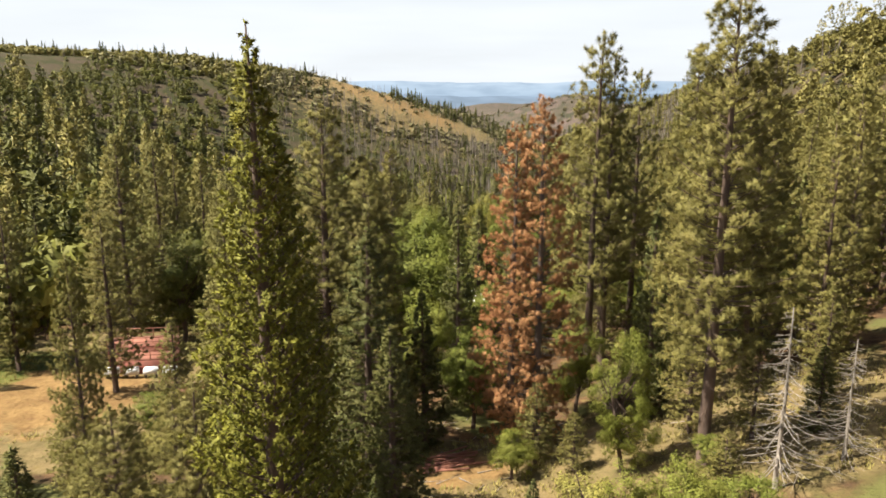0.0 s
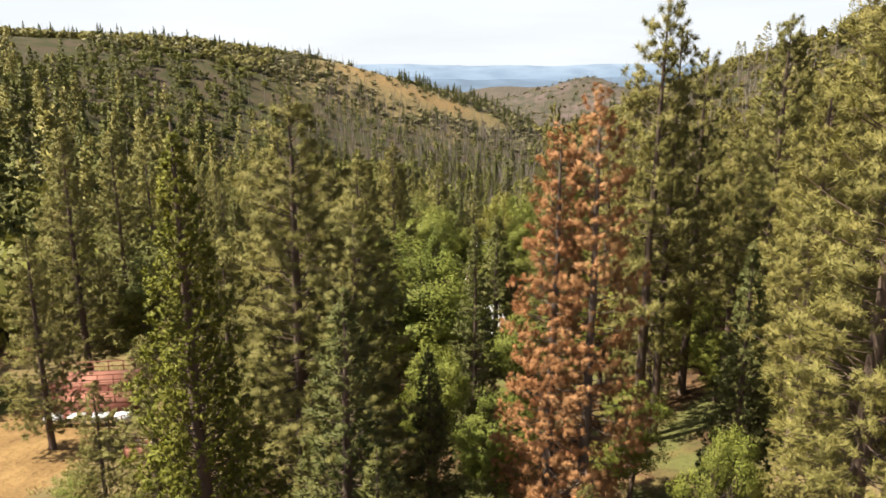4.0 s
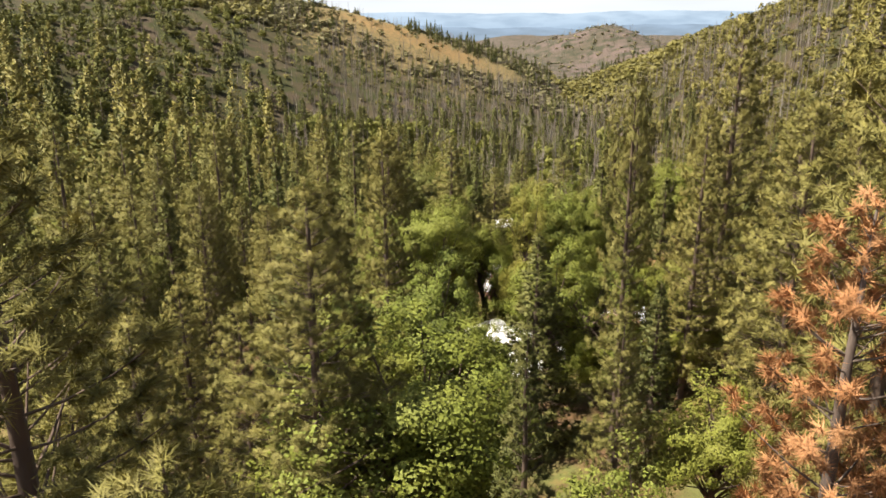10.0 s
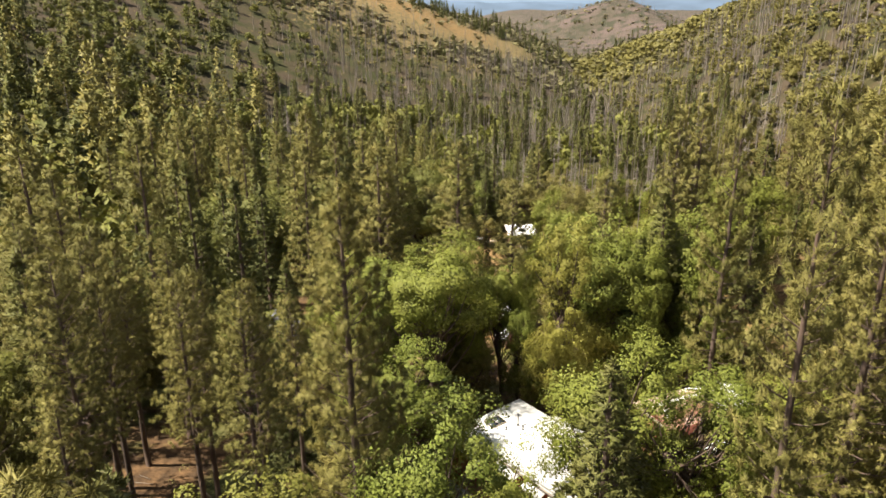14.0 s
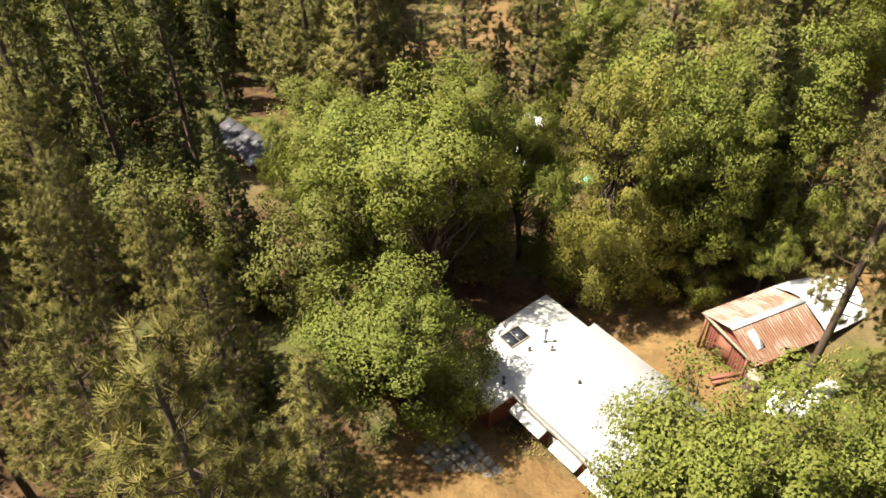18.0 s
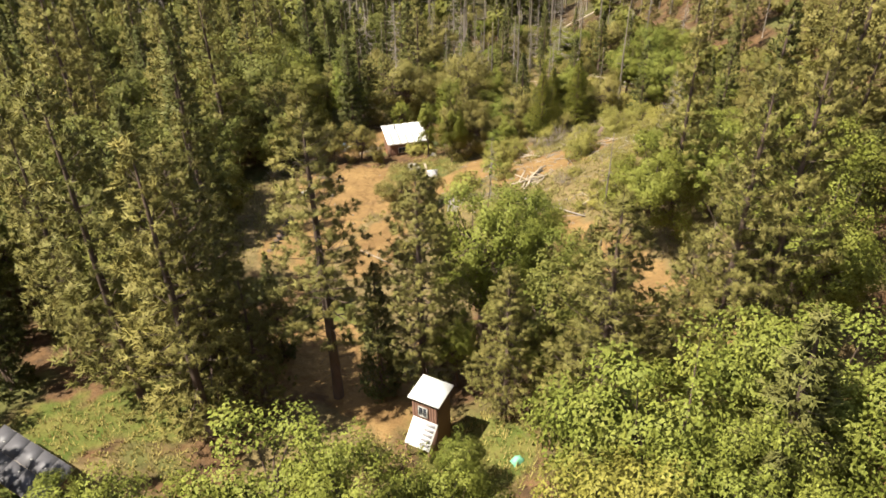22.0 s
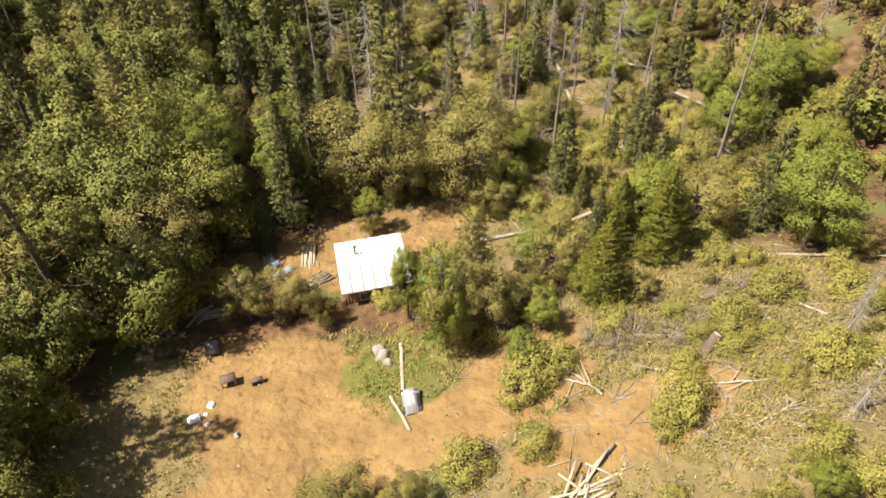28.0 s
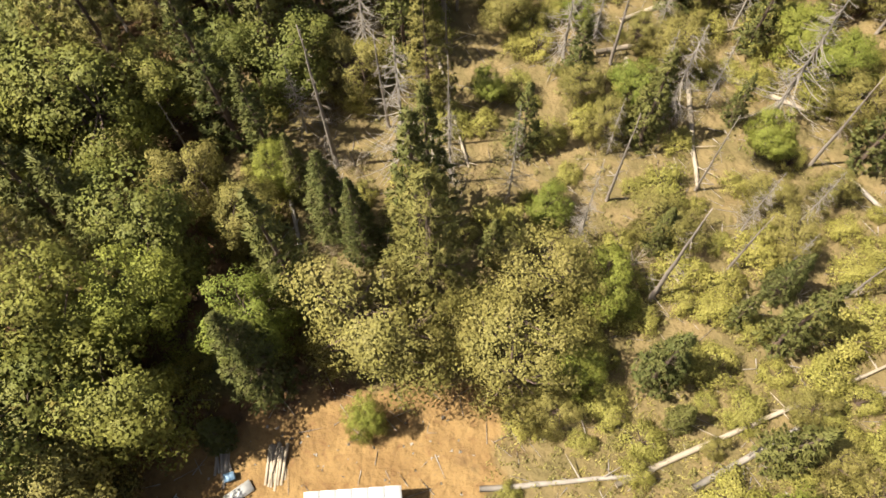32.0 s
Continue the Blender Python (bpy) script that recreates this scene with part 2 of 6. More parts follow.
# ---------- mesh helpers ----------
class Build:
    """Collects vertices and faces, and turns them into one mesh."""

    def __init__(self):
        self.v, self.f, self.n, self.normals, self.soft = [], [], 0, [], False

    def add(self, verts, faces, normals=None):
        """normals: the way each vertex faces, for leaves that take the light of their clump."""
        verts, faces = np.asarray(verts, float).reshape(-1, 3), np.asarray(faces, int)
        self.soft |= normals is not None
        self.normals.append(np.zeros_like(verts) if normals is None else normals)
        self.v.append(verts)
        self.f.append(faces + self.n)
        self.n += len(verts)
        return self

    def box(self, c, s, rot=None, taper=1.0):
        x, y, z = (v / 2 for v in s)
        p = np.array([(-x, -y, -z), (x, -y, -z), (x, y, -z), (-x, y, -z), (-x * taper, -y * taper, z), (x * taper, -y * taper, z), (x * taper, y * taper, z), (-x * taper, y * taper, z)])
        if rot is not None:
            p = p @ np.array(rot.to_3x3()).T
        return self.add(p + np.array(c), [(0, 3, 2, 1), (4, 5, 6, 7), (0, 1, 5, 4), (1, 2, 6, 5), (2, 3, 7, 6), (3, 0, 4, 7)])

    def tube(self, pts, radii, sides=6, cap=True):
        pts = np.asarray(pts, float)
        k = len(pts)
        d = np.gradient(pts, axis=0)
        d /= np.linalg.norm(d, axis=1, keepdims=True) + 1e-9
        ref = np.where(np.abs(d[:, 2:3]) > 0.9, np.array([[1.0, 0, 0]]), np.array([[0, 0, 1.0]]))
        u = np.cross(d, ref)
        u /= np.linalg.norm(u, axis=1, keepdims=True) + 1e-9
        w = np.cross(d, u)
        a = np.arange(sides) * 2 * math.pi / sides
        ring = pts[:, None] + np.asarray(radii, float)[:, None, None] * (np.cos(a)[None, :, None] * u[:, None] + np.sin(a)[None, :, None] * w[:, None])
        f = []
        for i in range(k - 1):
            for j in range(sides):
                f.append((i * sides + j, i * sides + (j + 1) % sides, (i + 1) * sides + (j + 1) % sides, (i + 1) * sides + j))
        n0 = self.n
        self.add(ring.reshape(-1, 3), f)
        if cap:
            for e in (0, k - 1):
                c = np.arange(1, sides - 1)
                self.f.append(np.stack([np.full(sides - 2, e * sides), e * sides + c, e * sides + c + 1], 1) + n0)
        return self

    def poly(self, pts):
        return self.add(pts, [tuple(range(len(pts)))])

    def prism(self, base, z0, z1):
        """An upright prism on a plan outline; z0 and z1 are numbers or functions of (x, y)."""
        k = len(base)
        lo = [(x, y, z0(x, y) if callable(z0) else z0) for x, y in base]
        hi = [(x, y, z1(x, y) if callable(z1) else z1) for x, y in base]
        n0 = self.n
        self.add(lo + hi, [(i, (i + 1) % k, k + (i + 1) % k, k + i) for i in range(k)])
        self.f.append(np.array([tuple(range(k, 2 * k))]) + n0)
        self.f.append(np.array([tuple(range(k - 1, -1, -1))]) + n0)
        return self

    def mesh(self, name, mat, smooth=False):
        me = bpy.data.meshes.new(name)
        v = np.concatenate(self.v)
        sizes = np.concatenate([np.full(len(f), f.shape[1]) for f in self.f])
        loops = np.concatenate([f.reshape(-1) for f in self.f])
        me.vertices.add(len(v))
        me.vertices.foreach_set("co", v.reshape(-1))
        me.loops.add(len(loops))
        me.loops.foreach_set("vertex_index", loops.astype(np.int32))
        me.polygons.add(len(sizes))
        me.polygons.foreach_set("loop_start", np.concatenate([[0], np.cumsum(sizes)[:-1]]).astype(np.int32))
        if smooth or self.soft:
            me.polygons.foreach_set("use_smooth", np.ones(len(sizes), bool))
        me.update(calc_edges=True)
        me.validate()
        if self.soft:
            me.normals_split_custom_set_from_vertices(np.concatenate(self.normals).tolist())
        me.materials.append(mat)
        return me


def part(name, build, mat, parent=None, label="", smooth=False):
    ob = new(name, build.mesh(name, mat, smooth))
    if parent is not None:
        ob.parent = parent
    if label:
        ob["label"] = label
    return ob


def thing(name, label, category, group="", m=None):
    ob = new(name)
    ob.empty_display_size = 0.3
    if m is not None:
        ob.matrix_basis = m
    return tagged(ob, label, category, group)


# ---------- the ground ----------
def step(a, b, x):
    t = np.clip((x - a) / (b - a), 0, 1)
    return t * t * (3 - 2 * t)


def wave(x, y, s, seed):
    return (np.sin(x / s + 1.7 * seed) * np.cos(y / (s * 1.3) - seed) + np.sin((x + y) / (s * 0.71) + 2.3 * seed) * 0.6 + np.cos((x - 1.4 * y) / (s * 0.43) + seed) * 0.35) / 1.9


def ground_z(x, y):
    x, y = np.asarray(x, float), np.asarray(y, float)
    axis = np.where(y < 230, 20 - 0.14 * np.maximum(y, -150), -12.2 - 4.2 * (1 - np.exp(-(np.maximum(y, 230) - 230) / 30)))
    axis = axis - 10 * step(300, 700, y) - 95 * step(800, 2200, y)
    near = 0.26 * np.clip(x - 5, 0, 35) * (1 - step(172, 212, y))
    z = axis + near
    # the steep hill on one side, the long ridge on the other
    crest = np.maximum(98 - 0.14 * np.maximum(y, -100), -60) - 40 * step(640, 900, y)
    s = np.clip((x - 50) / 105, 0, 1.6)
    z = z + np.maximum(crest - z, 0) * (step(0, 1, np.minimum(s, 1)) * 0.5 + np.minimum(s, 1) * 0.5) + 22 * np.clip(s - 1, 0, 1)
    z = z + 0.30 * np.clip(-62 - x, 0, 190) * (1 - step(300, 520, y)) * (1 - 0.7 * step(-100, -10, -y))
    ridge = np.interp(x, [-600, -312, -233, -153, -106, -75, -45, -26, -11, 10, 28, 60, 95], [70, 63, 57, 52, 45, 38.5, 31, 26, 21, 14.5, 8, -8, -32])
    yc = 560 + 0.5 * np.clip(x, -300, 20)
    f = np.exp(-((y - yc) / np.where(y < yc, 165.0, 260.0)) ** 2)
    z = z + np.maximum(ridge - z, 0) * f
    knoll = 47 * np.exp(-((x - 181) / 95) ** 2 - ((y - 1120) / 140) ** 2)
    z = z + knoll + 26 * np.exp(-((x - 60) / 140) ** 2 - ((y - 1250) / 130) ** 2)
    far = step(60, 260, np.hypot(x, y - 120))
    z = z + wave(x, y, 17, 1) * 0.35 + wave(x, y, 41, 2) * (0.2 + 3.5 * far) + wave(x, y, 7, 3) * 0.12
    return z


def gz(x, y):
    return float(ground_z(x, y))


def blob(x, y, cx, cy, rx, ry, turn=0.0, soft=0.35):
    c, s = math.cos(radians(turn)), math.sin(radians(turn))
    u, v = ((x - cx) * c + (y - cy) * s) / rx, (-(x - cx) * s + (y - cy) * c) / ry
    return 1 - step(1 - soft, 1 + soft, np.hypot(u, v))


SOIL = [(6.6, 114.6, 7.4, 3.2, -42), (9.5, 116.5, 6.0, 3.5, 25), (22, 124, 5, 8, -20), (25, 136, 4, 9, -5), (23, 148, 3, 9, 10), (21, 158, 3, 9, 10), (0.0, 190.5, 6.5, 5, 0),
        (-2.5, 178, 3.6, 11, -18), (1.5, 185.5, 6, 3.5, 0), (2.5, 171, 2.6, 8, -18), (-7.5, 175, 1.6, 7, -18), (12, 183, 12, 2.4, 12), (24, 180, 8, 3, 10), (8, 205, 9, 5, 0), (13, 208, 5, 3, 0), (-1, 203, 5, 4, 0),
        (-1, 148, 3, 7, 20), (-4, 152, 4, 5, 0), (0, 47, 5, 3, 0), (-36, 66, 7, 11, 15), (-3, 106, 4, 4, 0), (2, 104, 4, 3, -40),
        (19, 188, 6, 2, 20)]
STRAW = [(20, 170, 13, 11, 0), (4, 166, 8, 14, 0), (30, 190, 16, 10, 0), (-8, 180, 8, 14, 0), (26, 203, 14, 6, 10), (24, 146, 6, 16, 10), (-38, 84, 14, 16, 0), (-33, 64, 14, 18, 0),
         (22, 46, 14, 10, 0), (12, 108, 10, 8, 0), (2, 47, 9, 6, 0), (-20, 138, 7, 5, -40), (-4, 140, 5, 6, 0), (38, 180, 16, 14, 0), (34, 164, 14, 14, 0), (18, 112, 6, 5, 0), (36, 210, 12, 8, 0), (30, 228, 30, 24, 0), (8, 236, 14, 12, 0)]
GRASS = [(-16, 148, 5, 3.5, -35), (-26, 140, 4, 3, 0), (-2.5, 106, 5, 3, -40), (6, 138, 4, 3, 0), (-3, 156, 3, 6, 10), (14, 109, 5, 4, -40), (8, 190, 7, 3, 10), (-22.5, 147, 4, 3, -40), (-27, 139.5, 4, 3, -40), (-46, 76, 8, 8, 0), (20, 108, 7, 5, 0), (15, 107, 6, 4, 0)]


def cover(x, y):
    """Bare soil, green grass, straw and scorched ground, 0 to 1 each."""
    out = []
    for spots in (SOIL, GRASS, STRAW):
        w = np.zeros_like(np.asarray(x, float))
        for q in spots:
            w = np.maximum(w, blob(x, y, *q))
        out.append(w)
    far = step(235, 300, y) + step(55, 110, np.abs(x)) * step(120, 200, y)
    out[2] = np.maximum(out[2], 0.75 * step(0.0, 0.6, wave(x, y, 60, 5)) * step(380, 470, y) * (1 - step(640, 740, y)) * (1 - step(20, 80, x)))
    bare = np.exp(-((x + 30) / 62) ** 2 - ((y - 505) / 42) ** 2)
    out[0] = np.maximum(out[0], 0.55 * step(0.35, 0.8, bare))
    out[2] = np.maximum(out[2], 0.8 * step(0.1, 0.5, bare))
    return out[0], out[1], out[2], np.clip(far, 0, 1)


def axis_line(fine, a, b, far, growth):
    pts = list(np.arange(a, b + 0.01, fine))
    d, p = fine, b
    while p < far[1]:
        d *= growth
        p += d
        pts.append(min(p, far[1]))
    d, p, low = fine, a, []
    while p > far[0]:
        d *= growth
        p -= d
        low.append(max(p, far[0]))
    return np.array(low[::-1] + pts)


gx, gy = axis_line(1.3, -60, 66, (-4900, 4900), 1.07), axis_line(1.3, 20, 250, (-4000, 4900), 1.06)
XX, YY = np.meshgrid(gx, gy)
ZZ = ground_z(XX, YY)
nx, ny = len(gx), len(gy)
idx = np.arange(nx * ny).reshape(ny, nx)
gb = Build().add(np.stack([XX, YY, ZZ], -1).reshape(-1, 3), np.stack([idx[:-1, :-1], idx[:-1, 1:], idx[1:, 1:], idx[1:, :-1]], -1).reshape(-1, 4))
ground = part("ground", gb, M_GROUND, smooth=True)
tagged(ground, "dry sloping forest floor with orange soil and straw grass", "ground", kind="structure")
layer = ground.data.color_attributes.new("cover", "FLOAT_COLOR", "POINT")
layer.data.foreach_set("color", np.stack([np.asarray(c, float).reshape(-1) for c in cover(XX, YY)], -1).reshape(-1).astype(np.float32))


# ---------- trees ----------
def unit(a):
    return a / (np.linalg.norm(a, axis=-1, keepdims=True) + 1e-9)


def tufts(build, rng, c, d, blades, length, width, spread):
    """Needle tufts at the points c, pointing along d: thin blades that fan out."""
    n = len(c)
    bd = unit(np.repeat(d, blades, 0) + rng.normal(0, spread, (n * blades, 3)))
    base = np.repeat(c, blades, 0) + rng.normal(0, length * 0.12, (n * blades, 3))
    side = unit(np.cross(bd, rng.normal(0, 1, (n * blades, 3))))
    ln = length * rng.uniform(0.7, 1.25, (n * blades, 1))
    w = width * rng.uniform(0.7, 1.3, (n * blades, 1)) * 0.5
    v = np.stack([base - side * w, base + side * w, base + bd * ln], 1).reshape(-1, 3)
    face = unit(bd * 0.35 + np.repeat(d, blades, 0) * 0.9 + np.array([0, 0, 0.35]) + rng.normal(0, 0.06, bd.shape))
    add_leaves(build, v, face)


def add_leaves(build, v, face):
    """Triangles turned so that their fronts face the way their clump does."""
    p = v.reshape(-1, 3, 3)
    g = np.cross(p[:, 1] - p[:, 0], p[:, 2] - p[:, 0])
    back = np.sum(g * face, 1) < 0
    p[back] = p[back][:, ::-1]
    build.add(p.reshape(-1, 3), np.arange(len(v)).reshape(-1, 3), np.repeat(face, 3, 0))


def leaves(build, rng, c, out, size):
    """Leaf sprays: little pointed blades at the points c, taking the light of their clump."""
    n = len(c)
    nrm = unit(out * 0.9 + np.array([0, 0, 0.35]) + rng.normal(0, 0.42, (n, 3)))
    a = unit(np.cross(nrm, rng.normal(0, 1, (n, 3))))
    b = np.cross(nrm, a)
    s = size * rng.uniform(0.6, 1.35, (n, 1)) * 0.62
    v = np.stack([c - a * s - b * s * 0.55, c + a * s * rng.uniform(0.1, 0.9, (n, 1)) - b * s * 0.6, c + b * s + a * s * rng.uniform(-0.5, 0.5, (n, 1))], 1).reshape(-1, 3)
    face = unit(out + np.array([0, 0, 0.15]) + rng.normal(0, 0.10, (n, 3)))
    add_leaves(build, v, face)


def trunk_line(rng, h, lean=0.02):
    k = 9
    t = np.linspace(0, 1, k)
    off = np.cumsum(rng.normal(0, lean * h / k, (k, 2)), 0)
    off -= off[0]
    return np.column_stack([off[:, 0], off[:, 1], t * h - 0.5 * (1 - t)])


def on_line(line, f):
    t = np.linspace(0, 1, len(line))
    return np.stack([np.interp(f, t, line[:, i]) for i in range(3)], -1)


def conifer(seed, h, radius, bare, gap, per_whorl, spacing, blades, blade, wide, spread, droop, power, dead=False, tip_up=0.25, ragged=0.25, lean=False):
    """Wood and needles of a conifer: whorls of limbs with tufts along their outer part."""
    rng = np.random.default_rng(seed)
    wood, green = Build(), Build()
    line = trunk_line(rng, h, 0.014)
    t = np.linspace(0, 1, len(line))
    r0 = 0.0125 * h + 0.04
    wood.tube(line[::2] if lean else line, (r0 * (1 - t) ** 0.75 + 0.018)[::2 if lean else 1], 5 if lean else 7)
    f, turn = bare, 0.0
    c_all, d_all = [], []
    while f < 0.985:
        g = (f - bare) / (1 - bare)
        reach = radius * ((1 - g) ** power) * (0.55 + 0.45 * min(1, g / 0.12))
        turn += rng.uniform(0.3, 1.0)
        for j in range(per_whorl):
            a = turn + j * 2 * math.pi / per_whorl + rng.normal(0, 0.25)
            ln = reach * rng.uniform(1 - ragged * 1.6, 1 + ragged)
            if rng.random() < ragged * 0.35 or ln < 0.12:
                continue
            p0 = on_line(line, f + rng.normal(0, 0.3 * gap / h))
            k = 3 if lean else 4
            u = np.linspace(0, 1, k)
            dz = -droop * ln * (u ** 1.3) * (1 - g * 0.8) + tip_up * ln * u ** 2 + g * 0.55 * ln * u
            pts = p0 + np.column_stack([np.cos(a) * ln * u, np.sin(a) * ln * u, dz])
            if not lean or rng.random() < 0.4:
                wood.tube(pts, (0.012 + 0.012 * ln) * (1 - u * 0.8), 3, False)
            n = max(2, int(ln * 1.25 / spacing))
            uu = np.sqrt(rng.uniform(0.10 if not dead else 0.3, 1.0, n))
            uu[0] = 1.0
            cc = np.stack([np.interp(uu, u, pts[:, i]) for i in range(3)], -1)
            side = np.array([-math.sin(a), math.cos(a), 0])
            off = rng.normal(0, 0.24, n) * ln * (1.25 - uu * 0.75)
            off[0] = 0
            cc = cc + side * off[:, None] + np.array([0, 0, 1]) * (rng.normal(0, 0.10, n) * (0.5 + ln * 0.3) + 0.03)[:, None]
            dd = unit(np.array([math.cos(a), math.sin(a), 0.35 if not dead else -0.05]) + side * np.sign(off)[:, None] * 0.6 + rng.normal(0, 0.3, (n, 3)))
            c_all.append(cc)
            d_all.append(dd)
        f += gap * rng.uniform(0.8, 1.2) / h
    top = on_line(line, np.linspace(0.955, 1.0, 4))
    c_all.append(top)
    d_all.append(np.tile([0, 0, 1.0], (4, 1)))
    tufts(green, rng, np.concatenate(c_all), np.concatenate(d_all), blades, blade, wide, spread)
    # dead stubs below the crown
    for _ in range(int(10 * bare / 0.2)):
        fb = rng.uniform(0.12, max(bare, 0.14))
        a = rng.uniform(0, 6.283)
        ln = rng.uniform(0.4, 1.6)
        p0 = on_line(line, fb)
        wood.tube(p0 + np.outer(np.linspace(0, 1, 3), (math.cos(a) * ln, math.sin(a) * ln, rng.uniform(-0.3, 0.2) * ln)), (0.035, 0.02, 0.008), 3, False)
    return wood, green


def broadleaf(seed, h, radius, low, lumps, per_lump, size, lump_r, stems=1):
    """Wood and leaves of an oak: a forking trunk and a crown of leafy lumps with gaps."""
    rng = np.random.default_rng(seed)
    wood, green = Build(), Build()
    heads = []
    for s in range(stems):
        lean = np.array([*rng.normal(0, 0.16, 2), 1.0]) if stems > 1 else np.array([*rng.normal(0, 0.05, 2), 1.0])
        k = 6
        u = np.linspace(0, 1, k)
        line = np.outer(u * h * 0.62, lean) + np.column_stack([np.cumsum(rng.normal(0, 0.12, k)), np.cumsum(rng.normal(0, 0.12, k)), np.zeros(k)]) + np.array([*rng.normal(0, 0.25 * (stems > 1), 2), -0.4])
        wood.tube(line, (0.022 * h + 0.06) / stems ** 0.5 * (1 - u * 0.7), 7)
        heads.append(line)
    zc, zr = h * (low + 1) / 2, h * (1 - low) / 2
    centres = []
    # the crown's main boughs, each a leafy mass of its own
    lobes = [(0.0, 0.0, zc + 0.42 * zr, 0.55), (0.0, 0.0, zc - 0.25 * zr, 0.6)]
    for j in range(8):
        a = j * 2.4 + rng.uniform(-0.5, 0.5)
        up = rng.uniform(-0.62, 0.45)
        r = radius * 0.60 * math.sqrt(max(0.15, 1 - up * up)) * rng.uniform(0.8, 1.15)
        lobes.append((math.cos(a) * r, math.sin(a) * r, zc + up * zr, rng.uniform(0.32, 0.48)))
    for _ in range(lumps):
        d = unit(rng.normal(0, 1, 3))
        lobe = lobes[rng.integers(len(lobes))]
        rr = rng.uniform(0.3, 1.0) ** 0.45 * lobe[3]
        c = np.array([lobe[0] + d[0] * radius * rr, lobe[1] + d[1] * radius * rr, lobe[2] + d[2] * zr * rr])
        if c[2] < h * low * 0.6 or d[2] < -0.55 and rng.random() < 0.6:
            continue
        centres.append(c)
        line = heads[rng.integers(stems)]
        p0 = on_line(line, rng.uniform(0.35, 1.0))
        if rng.random() < 0.45:
            mid = (p0 + c) / 2 + rng.normal(0, 0.3, 3)
            wood.tube([p0, mid, c], (0.012 * h * 0.4 + 0.03, 0.05, 0.012), 4, False)
    centres = np.array(centres)
    n = per_lump
    lr = lump_r * rng.uniform(0.65, 1.35, (len(centres), 1, 1))
    dirs = unit(rng.normal(0, 1, (len(centres), n, 3)))
    pts = centres[:, None] + dirs * lr * np.array([1, 1, 0.72]) * (rng.uniform(0.3, 1.0, (len(centres), n, 1)) ** 0.5)
    out = unit(0.8 * dirs + 0.8 * unit(centres - np.array([0, 0, zc]))[:, None])
    leaves(green, rng, pts.reshape(-1, 3), out.reshape(-1, 3), size)
    return wood, green


def snag(seed, h, limbs, reach, fork=False):
    rng = np.random.default_rng(seed)
    wood = Build()
    line = trunk_line(rng, h, 0.02)
    t = np.linspace(0, 1, len(line))
    wood.tube(line, (0.011 * h + 0.03) * (1 - t * 0.82), 6)
    for _ in range(limbs):
        f = rng.uniform(0.15, 0.99)
        a = rng.uniform(0, 6.283)
        ln = reach * (1.12 - f) * rng.uniform(0.35, 1.1)
        u = np.linspace(0, 1, 5)
        droop = rng.uniform(0.35, 0.75)
        pts = on_line(line, f) + np.column_stack([np.cos(a) * ln * u, np.sin(a) * ln * u, (-droop * u + droop * 0.62 * u ** 2.4) * ln])
        wood.tube(pts, (0.02 + 0.012 * ln) * (1 - 0.78 * u), 3, False)
        for _ in range(3):
            q = np.stack([np.interp(rng.uniform(0.3, 1.0), u, pts[:, i]) for i in range(3)], -1)
            e = q + np.array([math.cos(a + rng.normal(0, 0.7)), math.sin(a + rng.normal(0, 0.7)), rng.normal(-0.25, 0.25)]) * ln * 0.4
            wood.tube([q, e], (0.016, 0.006), 3, False)
    return wood, None


def shrub(seed, h, radius, lumps, per_lump, size):
    rng = np.random.default_rng(seed)
    green, wood = Build(), Build()
    for _ in range(7):
        a, r = rng.uniform(0, 6.283), radius * rng.uniform(0.3, 0.8)
        wood.tube([(0, 0, -0.2), (math.cos(a) * r * 0.5, math.sin(a) * r * 0.5, h * 0.4), (math.cos(a) * r, math.sin(a) * r, h * rng.uniform(0.6, 0.9))], (0.05, 0.03, 0.012), 4, False)
    d = unit(rng.normal(0, 1, (lumps, 3)))
    d[:, 2] = np.abs(d[:, 2])
    rr = rng.uniform(0.35, 1.0, (lumps, 1)) ** 0.6
    c = d * rr * np.array([radius, radius, h * 0.8]) + np.array([0, 0, h * 0.12])
    dirs = unit(rng.normal(0, 1, (lumps, per_lump, 3)))
    pts = c[:, None] + dirs * radius * 0.26 * rng.uniform(0.3, 1.0, (lumps, per_lump, 1))
    leaves(green, rng, pts.reshape(-1, 3), unit(dirs + d[:, None]).reshape(-1, 3), size)
    return wood, green


